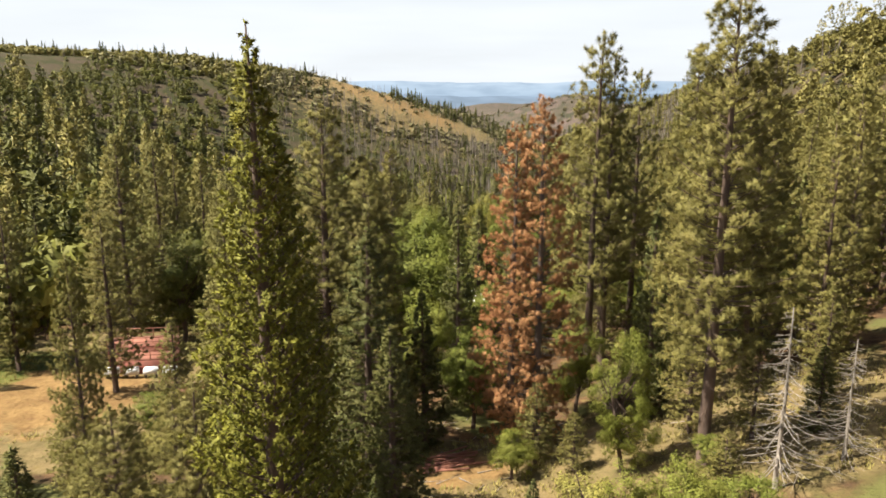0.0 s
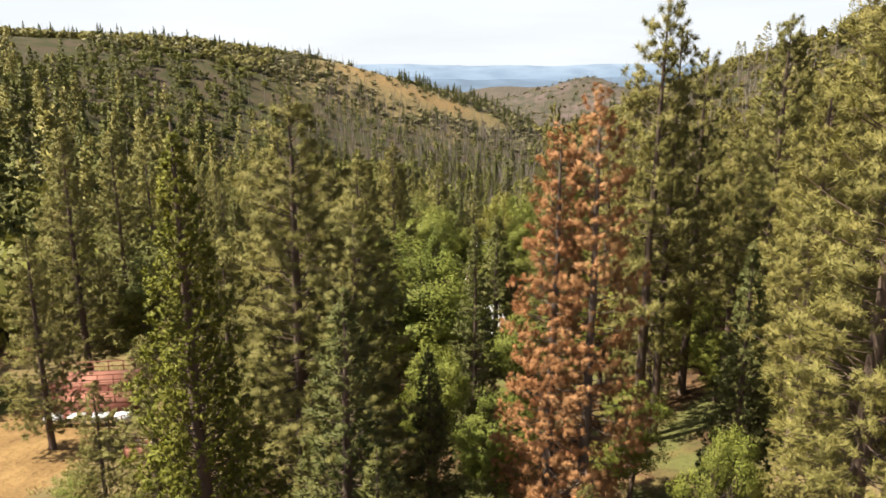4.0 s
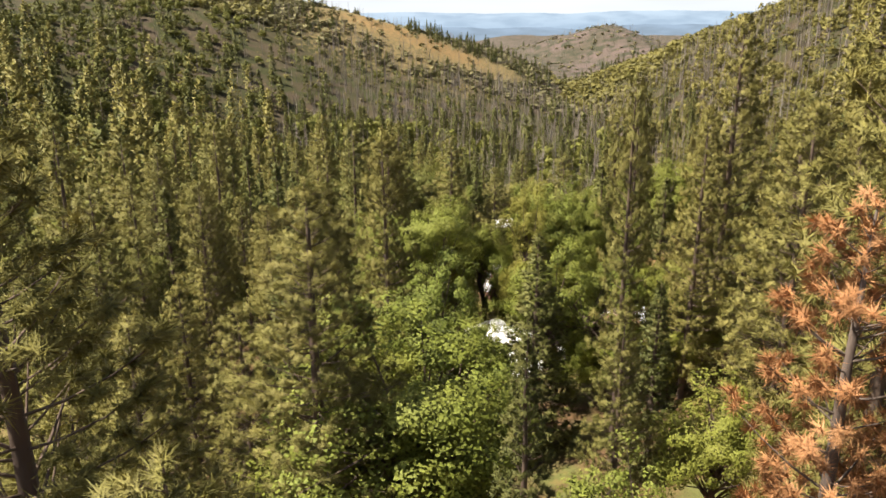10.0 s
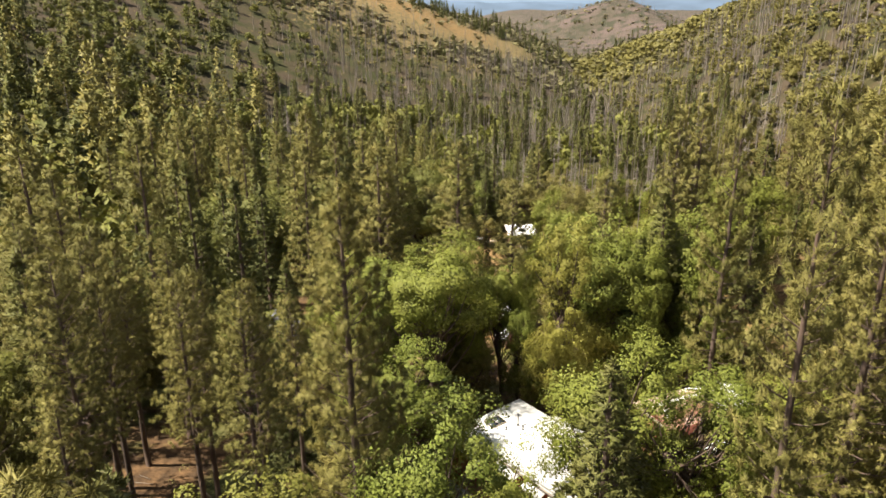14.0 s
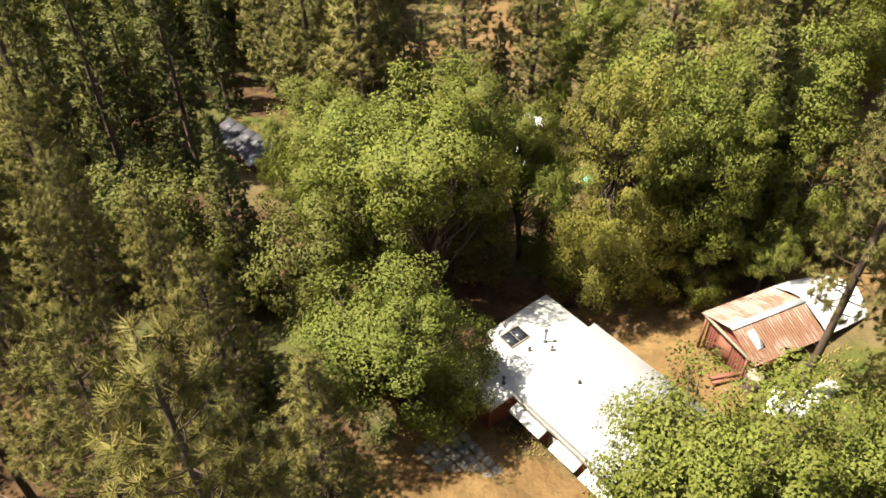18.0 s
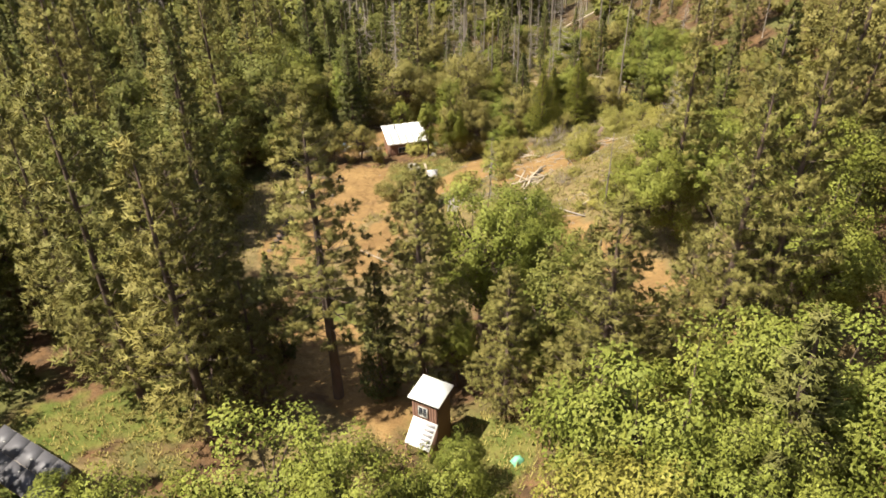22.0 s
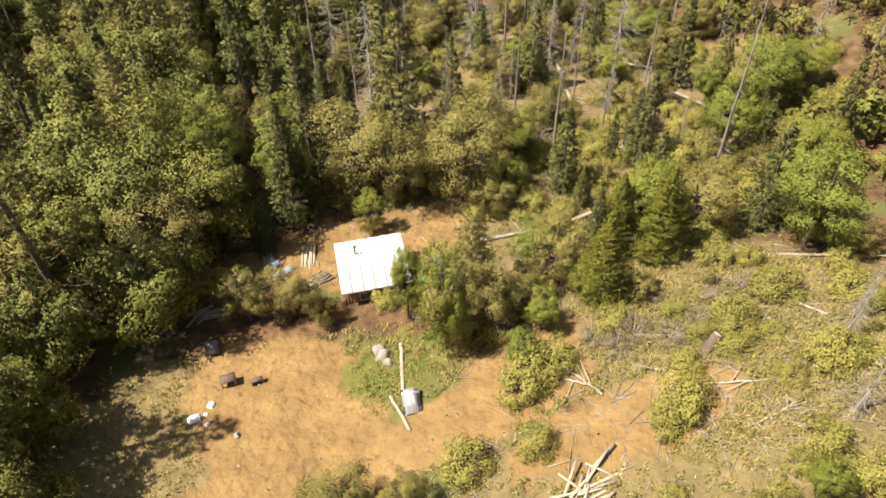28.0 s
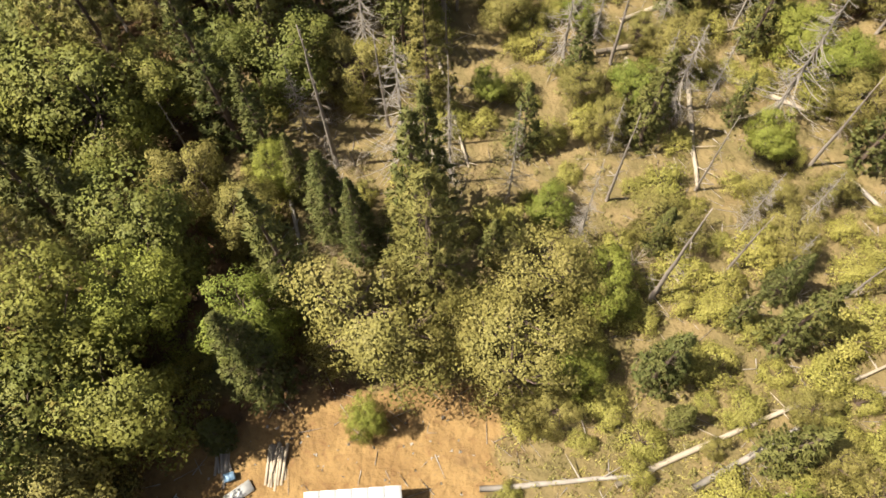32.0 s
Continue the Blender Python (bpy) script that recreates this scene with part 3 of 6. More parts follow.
# kind: wood and leaves at a set height, materials, name, label, category
KINDS = {
    "pine": (lambda s: conifer(s, 24, 4.2, 0.12, 0.56, 6, 0.36, 30, 0.34, 0.046, 1.5, 0.22, 0.62, tip_up=0.35), M_BARK, M_PINE, 24, "pine_tree", "tall ponderosa pine with clumped olive green needles", "tree"),
    "pine_near": (lambda s: conifer(s, 24, 4.2, 0.12, 0.56, 6, 0.36, 84, 0.31, 0.022, 1.6, 0.22, 0.62, tip_up=0.35), M_BARK, M_PINE, 24, "pine_tree", "tall ponderosa pine with clumped olive green needles", "tree"),
    "pine_tall": (lambda s: conifer(s, 26, 3.9, 0.26, 0.56, 7, 0.32, 46, 0.32, 0.03, 1.6, 0.22, 0.6, tip_up=0.35), M_BARK, M_PINE, 26, "pine_tree", "tall ponderosa pine with a high crown on a bare trunk", "tree"),
    "pine_open": (lambda s: conifer(s, 24, 3.4, 0.28, 0.70, 5, 0.34, 36, 0.36, 0.042, 1.5, 0.22, 0.5, tip_up=0.35), M_BARK, M_PINE, 24, "pine_tree", "open ponderosa pine with sparse tufts on a bare lower trunk", "tree"),
    "pine_thin": (lambda s: conifer(s, 26, 3.9, 0.46, 0.62, 6, 0.36, 36, 0.34, 0.04, 1.6, 0.22, 0.5, tip_up=0.35), M_BARK, M_PINE, 26, "pine_tree", "slender pine with a thin high crown on a long bare trunk", "tree"),
    "pine_mid": (lambda s: conifer(s, 22, 3.7, 0.10, 0.76, 6, 0.50, 18, 0.46, 0.085, 1.1, 0.25, 0.62, tip_up=0.3, lean=True), M_BARK, M_PINE, 22, "pine_tree", "ponderosa pine with dusty olive needles in dense woodland", "tree"),
    "fir": (lambda s: conifer(s, 20, 3.1, 0.04, 0.46, 7, 0.28, 12, 0.34, 0.095, 0.60, 0.30, 0.85, ragged=0.18), M_BARK, M_FIR, 20, "fir_tree", "dark green fir with a dense pointed crown", "tree"),
    "fir_near": (lambda s: conifer(s, 20, 3.1, 0.04, 0.48, 7, 0.24, 22, 0.26, 0.05, 0.75, 0.30, 0.85, ragged=0.18), M_BARK, M_FIR, 20, "fir_tree", "dark green fir with a dense pointed crown", "tree"),
    "fir_mid": (lambda s: conifer(s, 18, 2.7, 0.04, 0.64, 6, 0.42, 11, 0.44, 0.14, 0.65, 0.30, 0.85, ragged=0.2, lean=True), M_BARK, M_FIR, 18, "fir_tree", "slender dark green fir in dense woodland", "tree"),
    "cedar": (lambda s: conifer(s, 24, 3.5, 0.02, 0.31, 9, 0.13, 16, 0.13, 0.05, 1.5, 0.05, 0.9, tip_up=0.55, ragged=0.25), M_BARK, M_CEDAR, 24, "cedar_tree", "dense conical cedar with bright yellow-green sprays", "tree"),
    "redpine": (lambda s: conifer(s, 24, 3.3, 0.08, 0.52, 6, 0.22, 62, 0.23, 0.02, 1.5, 0.40, 0.5, dead=True, tip_up=0.35, ragged=0.30), M_DEADBARK, M_DEADNEEDLE, 24, "dead_pine_tree", "dead standing pine with rust brown needles", "tree"),
    "oak": (lambda s: broadleaf(s, 14, 5.0, 0.12, 210, 150, 0.16, 0.9), M_BARK, M_OAK, 14, "oak_tree", "broad black oak with fresh bright green leaves", "tree"),
    "oak_near": (lambda s: broadleaf(s, 14, 5.0, 0.10, 290, 230, 0.12, 0.82), M_BARK, M_OAK, 14, "oak_tree", "broad black oak with fresh bright green leaves", "tree"),
    "oak_pale": (lambda s: broadleaf(s, 14, 5.0, 0.10, 290, 230, 0.12, 0.82), M_BARK, M_OAKPALE, 14, "oak_tree", "broad oak with yellowish olive leaves", "tree"),
    "oak_high": (lambda s: broadleaf(s, 14, 4.4, 0.52, 170, 230, 0.12, 0.85), M_BARK, M_OAK, 14, "oak_tree", "oak with a high green crown on a bare trunk", "tree"),
    "oak_mid": (lambda s: broadleaf(s, 12, 4.2, 0.10, 140, 120, 0.19, 0.95), M_BARK, M_OAKDARK, 12, "oak_tree", "rounded oak with shade-darkened green leaves in mixed woodland", "tree"),
    "liveoak": (lambda s: broadleaf(s, 9, 3.6, 0.05, 185, 150, 0.115, 0.74, 3), M_BARK, M_LIVEOAK, 9, "live_oak_tree", "bushy live oak with dull olive green leaves", "tree"),
    "snag": (lambda s: snag(s, 14, 120, 3.6), M_GREYWOOD, None, 14, "dead_tree", "bare grey dead tree with many thin broken limbs", "dead tree"),
    "burnt": (lambda s: snag(s, 16, 30, 1.6), M_BURNT, None, 16, "dead_tree", "scorched standing dead trunk with few remaining limbs", "dead tree"),
    "shrub": (lambda s: shrub(s, 2.0, 1.5, 54, 76, 0.085), M_BARK, M_SHRUB, 2.0, "shrub", "rounded yellow-green shrub on dry ground", "shrub"),
    "dry_shrub": (lambda s: shrub(s, 2.0, 1.5, 40, 60, 0.06), M_GREYWOOD, M_DRYBRUSH, 2.0, "dry_bush", "dry grey-brown bush with few leaves", "shrub"),
}
VARIANTS = {"cedar": 1, "oak_pale": 1, "oak_high": 1, "burnt": 4, "dry_shrub": 1, "fir_near": 2, "oak_near": 2, "pine_near": 2, "redpine": 2, "pine": 3, "oak": 4, "pine_mid": 4, "fir_mid": 4, "oak_mid": 4, "shrub": 4}
made_trees = {}
tree_spots = []


def tree(kind, x, y, top=None, height=None, wide=1.0, turn=None, variant=None):
    """One tree of a kind, from its top's height over the datum or its own height."""
    build, wood_mat, leaf_mat, h0, name, label, category = KINDS[kind]
    z = gz(x, y)
    h = height if height else top - z
    v = (len(tree_spots) * 7) % VARIANTS.get(kind, 2) if variant is None else variant
    a = random.uniform(0, 360) if turn is None else turn
    sc = h / h0
    sw = wide * sc ** 0.85
    m = Matrix.Translation((x, y, z)) @ Matrix.Rotation(radians(a), 4, "Z") @ Matrix.Diagonal((sw, sw, sc, 1))
    tree_spots.append((x, y))
    key = (kind, v)
    if key not in made_trees:
        wood, green = build(100 + 17 * v + len(kind))
        ob = thing(name, label, category, "woodland trees")
        part("stem" if "shrub" in kind else "trunk", wood, wood_mat, ob)
        if green:
            part("crown", green, leaf_mat, ob)
        ob.matrix_basis = m
        made_trees[key] = ob
        return ob
    ob = copy_thing(made_trees[key], Matrix.Identity(4))
    ob.matrix_basis = m
    return ob


# trees that stand alone or show clearly: kind, x, y, height of the top, width
def plant(*trees):
    for kind, x, y, top, wide in trees:
        # oaks in the dim woods get the leaf colour with shade painted in
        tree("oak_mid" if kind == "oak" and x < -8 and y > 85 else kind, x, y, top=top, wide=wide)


plant(
    ("cedar", -4.5, 17.6, 41.3, 1.0), ("cedar", -7.7, 34.3, 38.6, 1.0), ("pine_near", -8.4, 51.4, 38.3, 1.25), ("pine_near", -5.2, 49.6, 33.7, 1.15),
    ("pine_near", -7.8, 72.2, 32.6, 1.3), ("redpine", 5.0, 51.3, 37.0, 0.95), ("redpine", 6.7, 50.2, 38.7, 0.95), ("pine_open", 13.1, 63.2, 43.8, 0.9),
    ("pine_open", 14.6, 64.5, 42.0, 0.8), ("pine_open", 18.8, 71.5, 40.9, 0.9), ("pine_tall", 22.3, 66.1, 43.0, 0.9), ("pine_tall", 15.8, 41.0, 45.5, 1.0),
    ("pine", 20.7, 100.4, 39.3, 0.9), ("snag", 18.0, 36.3, 28.7, 1.15), ("snag", 22.3, 37.6, 26.5, 1.2), ("pine", 27.0, 50.5, 36.0, 0.9),
    ("pine", 25.5, 46.5, 27.0, 1.0), ("pine", 31.0, 55.0, 38.0, 0.9),
)
plant(
    ("pine", 19.5, 43.0, 25.5, 1.1), ("oak_near", 11.4, 42.7, 25.6, 0.62), ("pine", 6.4, 47.2, 19.9, 1.3), ("pine", 8.6, 44.5, 19.0, 1.3),
    ("oak_near", -5.0, 75.0, 26.8, 1.35), ("oak", 20.5, 68.5, 20.2, 0.9), ("fir_near", 1.4, 63.5, 29.4, 0.9), ("oak", 5.9, 66.5, 23.5, 0.8),
    ("pine", 7.4, 76.0, 25.2, 0.9), ("pine_open", 9.6, 86.3, 36.2, 0.6), ("pine", 16.9, 95.2, 32.9, 0.8), ("fir", 4.5, 91.0, 24.6, 1.3),
    ("oak_near", 7.6, 99.2, 22.3, 0.95), ("oak_near", 11.6, 98.2, 20.8, 1.0), ("oak_near", 16.4, 98.0, 20.9, 1.05), ("pine_near", -6.4, 91.6, 32.0, 0.8),
    ("oak_near", -2.1, 90.6, 24.0, 0.8), ("oak", 0.8, 96.5, 17.5, 0.75),
)
plant(
    ("pine_thin", -21.3, 96.1, 27.2, 0.8), ("pine", -34.0, 119.0, 25.8, 1.0), ("pine_thin", -26.4, 107.8, 24.0, 0.85), ("pine_thin", -25.9, 111.2, 22.5, 0.8),
    ("pine_thin", -21.5, 113.0, 20.0, 0.8), ("pine_thin", -28.8, 113.5, 23.0, 0.9), ("pine_thin", -29.3, 106.5, 25.0, 0.9), ("pine_thin", -24.5, 116.0, 21.0, 0.9),
    ("pine_thin", -19.0, 106.8, 22.0, 0.8), ("pine_thin", -23.5, 103.8, 23.0, 0.8), ("pine_thin", -16.8, 110.8, 20.0, 0.7), ("pine_thin", -17.5, 101.0, 24.0, 0.8),
    ("oak_pale", 7.0, 119.6, 22.8, 0.72), ("oak", 10.4, 124.6, 22.4, 0.85), ("oak", 10.4, 120.0, 20.8, 0.7), ("oak_near", -1.9, 124.9, 19.8, 0.72),
    ("fir", 15.0, 123.8, 23.2, 1.3), ("fir", 12.6, 121.0, 20.0, 1.2),
)
plant(
    ("oak", -8.0, 121.0, 18.5, 1.0), ("oak", -5.2, 129.0, 17.0, 0.95), ("oak_near", -17.5, 134.5, 9.2, 0.62), ("oak_near", -11.4, 126.2, 17.4, 0.95),
    ("oak_high", -4.4, 119.4, 20.0, 1.15), ("oak_high", 2.0, 126.2, 16.0, 0.75), ("oak", -11.0, 116.5, 15.5, 0.9), ("oak_near", 12.6, 121.6, 21.2, 0.7),
    ("oak", 17.8, 125.6, 21.5, 0.9), ("oak", 18.2, 121.2, 17.5, 0.7), ("oak", 3.2, 123.0, 13.0, 0.5), ("oak", 14.0, 128.0, 19.0, 0.8),
    ("oak_near", -5.4, 110.0, 16.2, 1.25), ("pine", -7.5, 101.0, 20.0, 1.0), ("pine", 18.5, 134.7, 27.5, 0.85), ("pine", 20.6, 134.2, 28.5, 0.9),
    ("pine_open", -2.7, 146.6, 22.2, 1.25), ("pine", 3.7, 146.2, 18.2, 1.15),
)
plant(
    ("fir", 0.6, 146.0, 11.6, 0.9), ("pine", 12.1, 134.4, 22.2, 1.2), ("pine", 8.5, 141.3, 13.4, 1.2), ("oak", 8.9, 150.2, 16.0, 0.85),
    ("oak", 12.0, 152.0, 13.0, 0.8), ("oak", 28.6, 161.8, 12.3, 0.9), ("pine", -11.0, 147.5, 20.5, 1.3), ("pine", -14.0, 150.5, 19.0, 1.2),
    ("fir", -6.8, 152.5, 9.0, 0.9), ("oak", 26.4, 139.5, 19.5, 1.0), ("oak", 29.4, 145.5, 20.0, 1.05), ("snag", 14.4, 171.4, 7.4, 0.6),
    ("liveoak", 5.4, 178.2, 1.2, 0.95), ("liveoak", 8.9, 177.6, 0.8, 0.85), ("liveoak", 6.6, 176.2, -1.0, 0.9), ("snag", 38.4, 182.2, 8.0, 0.7),
    ("snag", 40.2, 184.0, 6.8, 0.7), ("fir", 27.3, 198.4, 2.2, 0.9),
)
plant(
    ("pine", 16.4, 195.3, 3.8, 1.2), ("oak", 13.7, 190.6, 6.6, 0.55), ("oak", 51.4, 218.0, 1.6, 1.0), ("oak", 46.6, 214.0, 1.2, 0.9),
    ("liveoak", -8.6, 205.0, 2.6, 1.1), ("oak", -9.5, 212.0, 6.8, 0.8), ("liveoak", -8.0, 200.6, 3.6, 1.15), ("liveoak", 9.8, 213.2, 2.6, 1.2),
    ("liveoak", 18.8, 211.6, 0.8, 1.2), ("liveoak", 15.0, 213.0, -2.0, 0.8), ("fir", 8.1, 221.0, 1.2, 0.9), ("fir", 2.9, 226.5, -2.0, 0.9),
    ("fir", 9.0, 212.5, -2.0, 0.9), ("liveoak", 31.4, 206.0, -5.8, 0.8), ("fir", 29.9, 221.5, -3.8, 1.1), ("burnt", 43.3, 217.2, -1.5, 1.0),
    ("oak", 11.3, 195.0, 1.6, 0.5), ("liveoak", 19.6, 192.5, 0.2, 0.8),
)
plant(
    ("liveoak", 34.2, 191.5, -1.0, 0.8), ("liveoak", 2.4, 197.4, -1.0, 0.85), ("liveoak", -1.6, 197.8, -1.4, 0.85), ("liveoak", 4.6, 195.8, -4.0, 0.7),
    ("oak", 18.6, 187.0, 0.4, 0.85), ("oak", 30.6, 157.8, 14.0, 1.0), ("oak", 34.5, 163.5, 12.0, 1.0), ("oak", 37.0, 157.0, 15.0, 1.1),
    ("oak", 33.5, 166.0, 9.5, 0.8), ("oak", 31.0, 172.0, 6.5, 0.8), ("pine_near", -13.2, 27.2, 27.4, 1.2), ("pine_near", -10.9, 30.2, 27.4, 1.1),
    ("pine_near", -12.4, 31.5, 26.0, 1.2), ("fir", -17.5, 27.5, 25.5, 1.2), ("oak", 10.0, 27.5, 25.2, 0.7), ("fir", 23.0, 42.0, 24.5, 1.3),
    ("pine", 14.6, 35.0, 22.5, 1.3), ("pine", 16.6, 46.0, 27.0, 1.1),
)
plant(
    ("oak", 15.7, 39.6, 20.0, 1.0), ("oak", 13.4, 33.0, 19.5, 1.0), ("pine", 9.0, 36.0, 18.5, 1.4), ("pine", -31.7, 67.0, 27.8, 1.1),
    ("pine", -35.4, 90.8, 33.0, 1.0), ("pine", -23.3, 43.3, 21.0, 1.4), ("pine", -20.1, 43.5, 19.8, 1.4), ("pine", -37.0, 84.0, 34.0, 1.0),
    ("pine", -20.0, 52.0, 23.0, 1.0), ("oak", 8.5, 31.0, 23.0, 0.7), ("oak", 10.5, 55.0, 22.0, 0.8), ("oak", 2.5, 56.0, 21.5, 0.8),
    ("oak", -1.5, 60.0, 22.5, 0.8), ("fir", -1.5, 52.0, 25.0, 1.0), ("pine", -11.5, 58.0, 30.0, 1.0), ("pine", -12.6, 52.5, 31.0, 1.1),
    ("oak", 1.0, 80.0, 20.0, 0.8), ("fir", -11.0, 80.0, 27.0, 1.1),
)
plant(
    ("oak", -6.5, 82.0, 22.5, 0.85), ("oak", 13.0, 76.0, 22.0, 0.9), ("fir", 11.5, 84.0, 23.5, 1.1), ("oak", -11.5, 89.0, 20.5, 0.9),
    ("fir_near", -4.4, 40.0, 32.0, 1.3), ("fir_near", -2.8, 37.0, 27.5, 1.3), ("pine_near", -21.0, 40.0, 30.5, 0.62), ("pine_near", -17.8, 34.0, 22.5, 1.1),
    ("pine_tall", 25.5, 80.0, 36.0, 1.0), ("pine_tall", 24.0, 56.0, 42.0, 0.95), ("pine_tall", 19.5, 54.0, 40.0, 0.95), ("pine_open", 15.2, 109.4, 33.5, 0.6),
    ("pine", 19.5, 108.5, 19.5, 1.1), ("pine", 27.0, 119.0, 27.0, 1.0), ("fir", 21.5, 121.5, 22.0, 1.2), ("liveoak", 20.0, 107.0, 12.5, 0.9),
    ("liveoak", 14.5, 103.5, 12.0, 0.9), ("oak", 21.5, 103.0, 17.0, 0.9),
)
plant(
    ("fir", -3.5, 160.0, 3.5, 1.2), ("liveoak", -4.0, 134.5, 6.5, 0.8), ("liveoak", -1.0, 137.5, 4.6, 0.7), ("oak", 6.0, 145.5, 8.5, 0.7),
    ("pine", 16.0, 143.0, 13.0, 1.3), ("pine", 19.0, 139.0, 16.0, 1.2), ("oak", -15.5, 202.5, 5.5, 1.0), ("oak", -15.8, 194.5, 4.0, 1.05),
    ("oak", -15.0, 187.6, 3.0, 1.0), ("fir", -19.0, 198.0, 9.0, 1.1), ("oak", -20.0, 190.5, 6.0, 1.0), ("pine", -11.7, 216.5, 7.5, 1.1),
    ("oak", -5.3, 214.5, 3.0, 0.9), ("fir", 2.1, 210.8, 5.0, 1.1), ("fir", -0.7, 206.8, -3.4, 1.3), ("liveoak", 14.6, 191.8, 3.6, 0.9),
    ("liveoak", 17.0, 191.3, 2.4, 0.9), ("oak", 20.9, 190.4, 0.8, 0.85),
)
plant(
    ("oak", 22.0, 197.0, 0.4, 0.9), ("oak", 25.4, 193.3, 0.4, 0.95), ("oak", 32.0, 199.5, 2.8, 1.05), ("liveoak", 37.6, 200.5, 2.0, 1.05),
    ("liveoak", 28.8, 191.2, 0.0, 0.85), ("oak", 48.4, 203.0, 2.2, 1.1), ("oak", 57.0, 219.5, 0.0, 1.1), ("fir", 29.4, 207.8, -3.6, 1.1),
    ("fir", 38.0, 217.5, -2.6, 1.1), ("oak", 24.2, 155.9, 13.6, 1.0), ("burnt", 20.6, 156.4, 14.0, 0.8), ("burnt", 26.0, 148.7, 12.5, 1.0),
    ("oak", 68.0, 222.0, 0.5, 1.1), ("oak", 13.2, 147.6, 12.6, 0.9), ("oak", 4.6, 120.6, 11.0, 0.75), ("oak", 8.8, 119.4, 12.0, 0.8),
    ("oak", 12.4, 118.6, 12.5, 0.8), ("oak", 16.0, 118.6, 12.5, 0.75),
)
plant(
    ("liveoak", -1.2, 122.6, 9.5, 0.9), ("snag", 2.2, 233.2, -3.0, 0.8), ("burnt", 9.2, 233.8, 0.0, 0.9), ("burnt", 14.4, 231.9, -0.5, 0.9),
    ("snag", 19.2, 226.6, 1.0, 0.5), ("burnt", 26.9, 225.9, 1.0, 0.9), ("snag", 24.3, 222.2, 1.5, 0.5), ("burnt", 34.0, 226.7, -0.5, 0.8),
    ("snag", 35.5, 176.5, 10.5, 0.8), ("fir", 5.7, 223.5, 0.4, 1.2), ("cedar", 26.0, 192.5, 5.5, 1.5), ("cedar", 32.2, 196.8, 5.0, 1.5),
    ("liveoak", 23.6, 196.0, 2.0, 1.0), ("cedar", 29.0, 198.5, 3.5, 1.4), ("oak", 44.0, 195.0, 6.0, 1.1), ("oak", 0.8, 227.2, -5.0, 0.9),
    ("liveoak", 20.8, 217.0, 0.0, 1.1), ("oak", 1.6, 213.8, 1.6, 0.85),
)
plant(
    ("oak", 9.2, 207.6, -3.6, 0.75), ("liveoak", 30.4, 222.4, -4.4, 1.1), ("oak", 46.3, 236.0, -4.6, 1.0), ("oak", 39.3, 230.0, -5.0, 1.0),
    ("oak", -9.5, 206.2, 7.0, 1.0), ("oak", -14.2, 209.6, 7.6, 1.05), ("oak", -13.6, 180.0, 4.6, 0.95), ("oak", -17.0, 174.0, 6.5, 1.0),
    ("oak", -18.5, 182.0, 8.0, 1.1), ("oak", -17.6, 167.0, 7.5, 0.95), ("fir", -21.0, 178.0, 11.0, 1.1), ("oak", -22.5, 170.0, 8.0, 1.0),
    ("pine", -20.5, 153.0, 11.0, 1.1), ("oak", 4.4, 135.2, 7.0, 0.7), ("pine_thin", -13.0, 98.0, 25.0, 0.8), ("pine_thin", -12.4, 105.5, 21.0, 0.8),
    ("liveoak", -10.8, 104.0, 9.5, 0.8), ("fir", -14.6, 111.0, 15.0, 1.1),
)
plant(
    ("oak", 15.0, 156.0, 9.5, 0.8), ("oak", 13.5, 146.5, 9.5, 0.8), ("fir", 17.5, 151.5, 9.0, 1.2),
)

# ---------- the woods around ----------
CLEAR = [(-24, 52, 9, 17, 0), (-18, 131, 8, 9, 0), (-21, 33, 12, 14, 0), (4, 112, 15, 12, 0), (14, 114, 9, 8, 25), (24, 126, 6, 12, -20), (26, 140, 6, 12, 0), (22, 152, 7, 14, 10), (3, 141, 6, 8, 0), (-20, 143, 8, 7, -40), (-2, 178, 13, 22, 0),
         (18, 174, 16, 18, 0), (33, 188, 12, 9, 0), (8, 202, 15, 12, 0), (24, 203, 8, 4, 0), (0, 47, 7, 6, 0), (-32, 72, 9, 12, 0), (-36, 60, 11, 16, 0), (-42, 88, 8, 9, 0),
         (26, 48, 10, 8, 0), (-14, 107, 8, 6, 0), (0, 152, 8, 14, 0), (0, 98, 20, 24, 0), (0, 0, 26, 40, 0), (0, 56, 15, 40, 0), (2, 128, 17, 16, 0), (6, 160, 10, 20, 0), (9, 209, 8, 4, 0)]


def clearing(x, y):
    return max(float(blob(x, y, *q, 0.12)) for q in CLEAR)


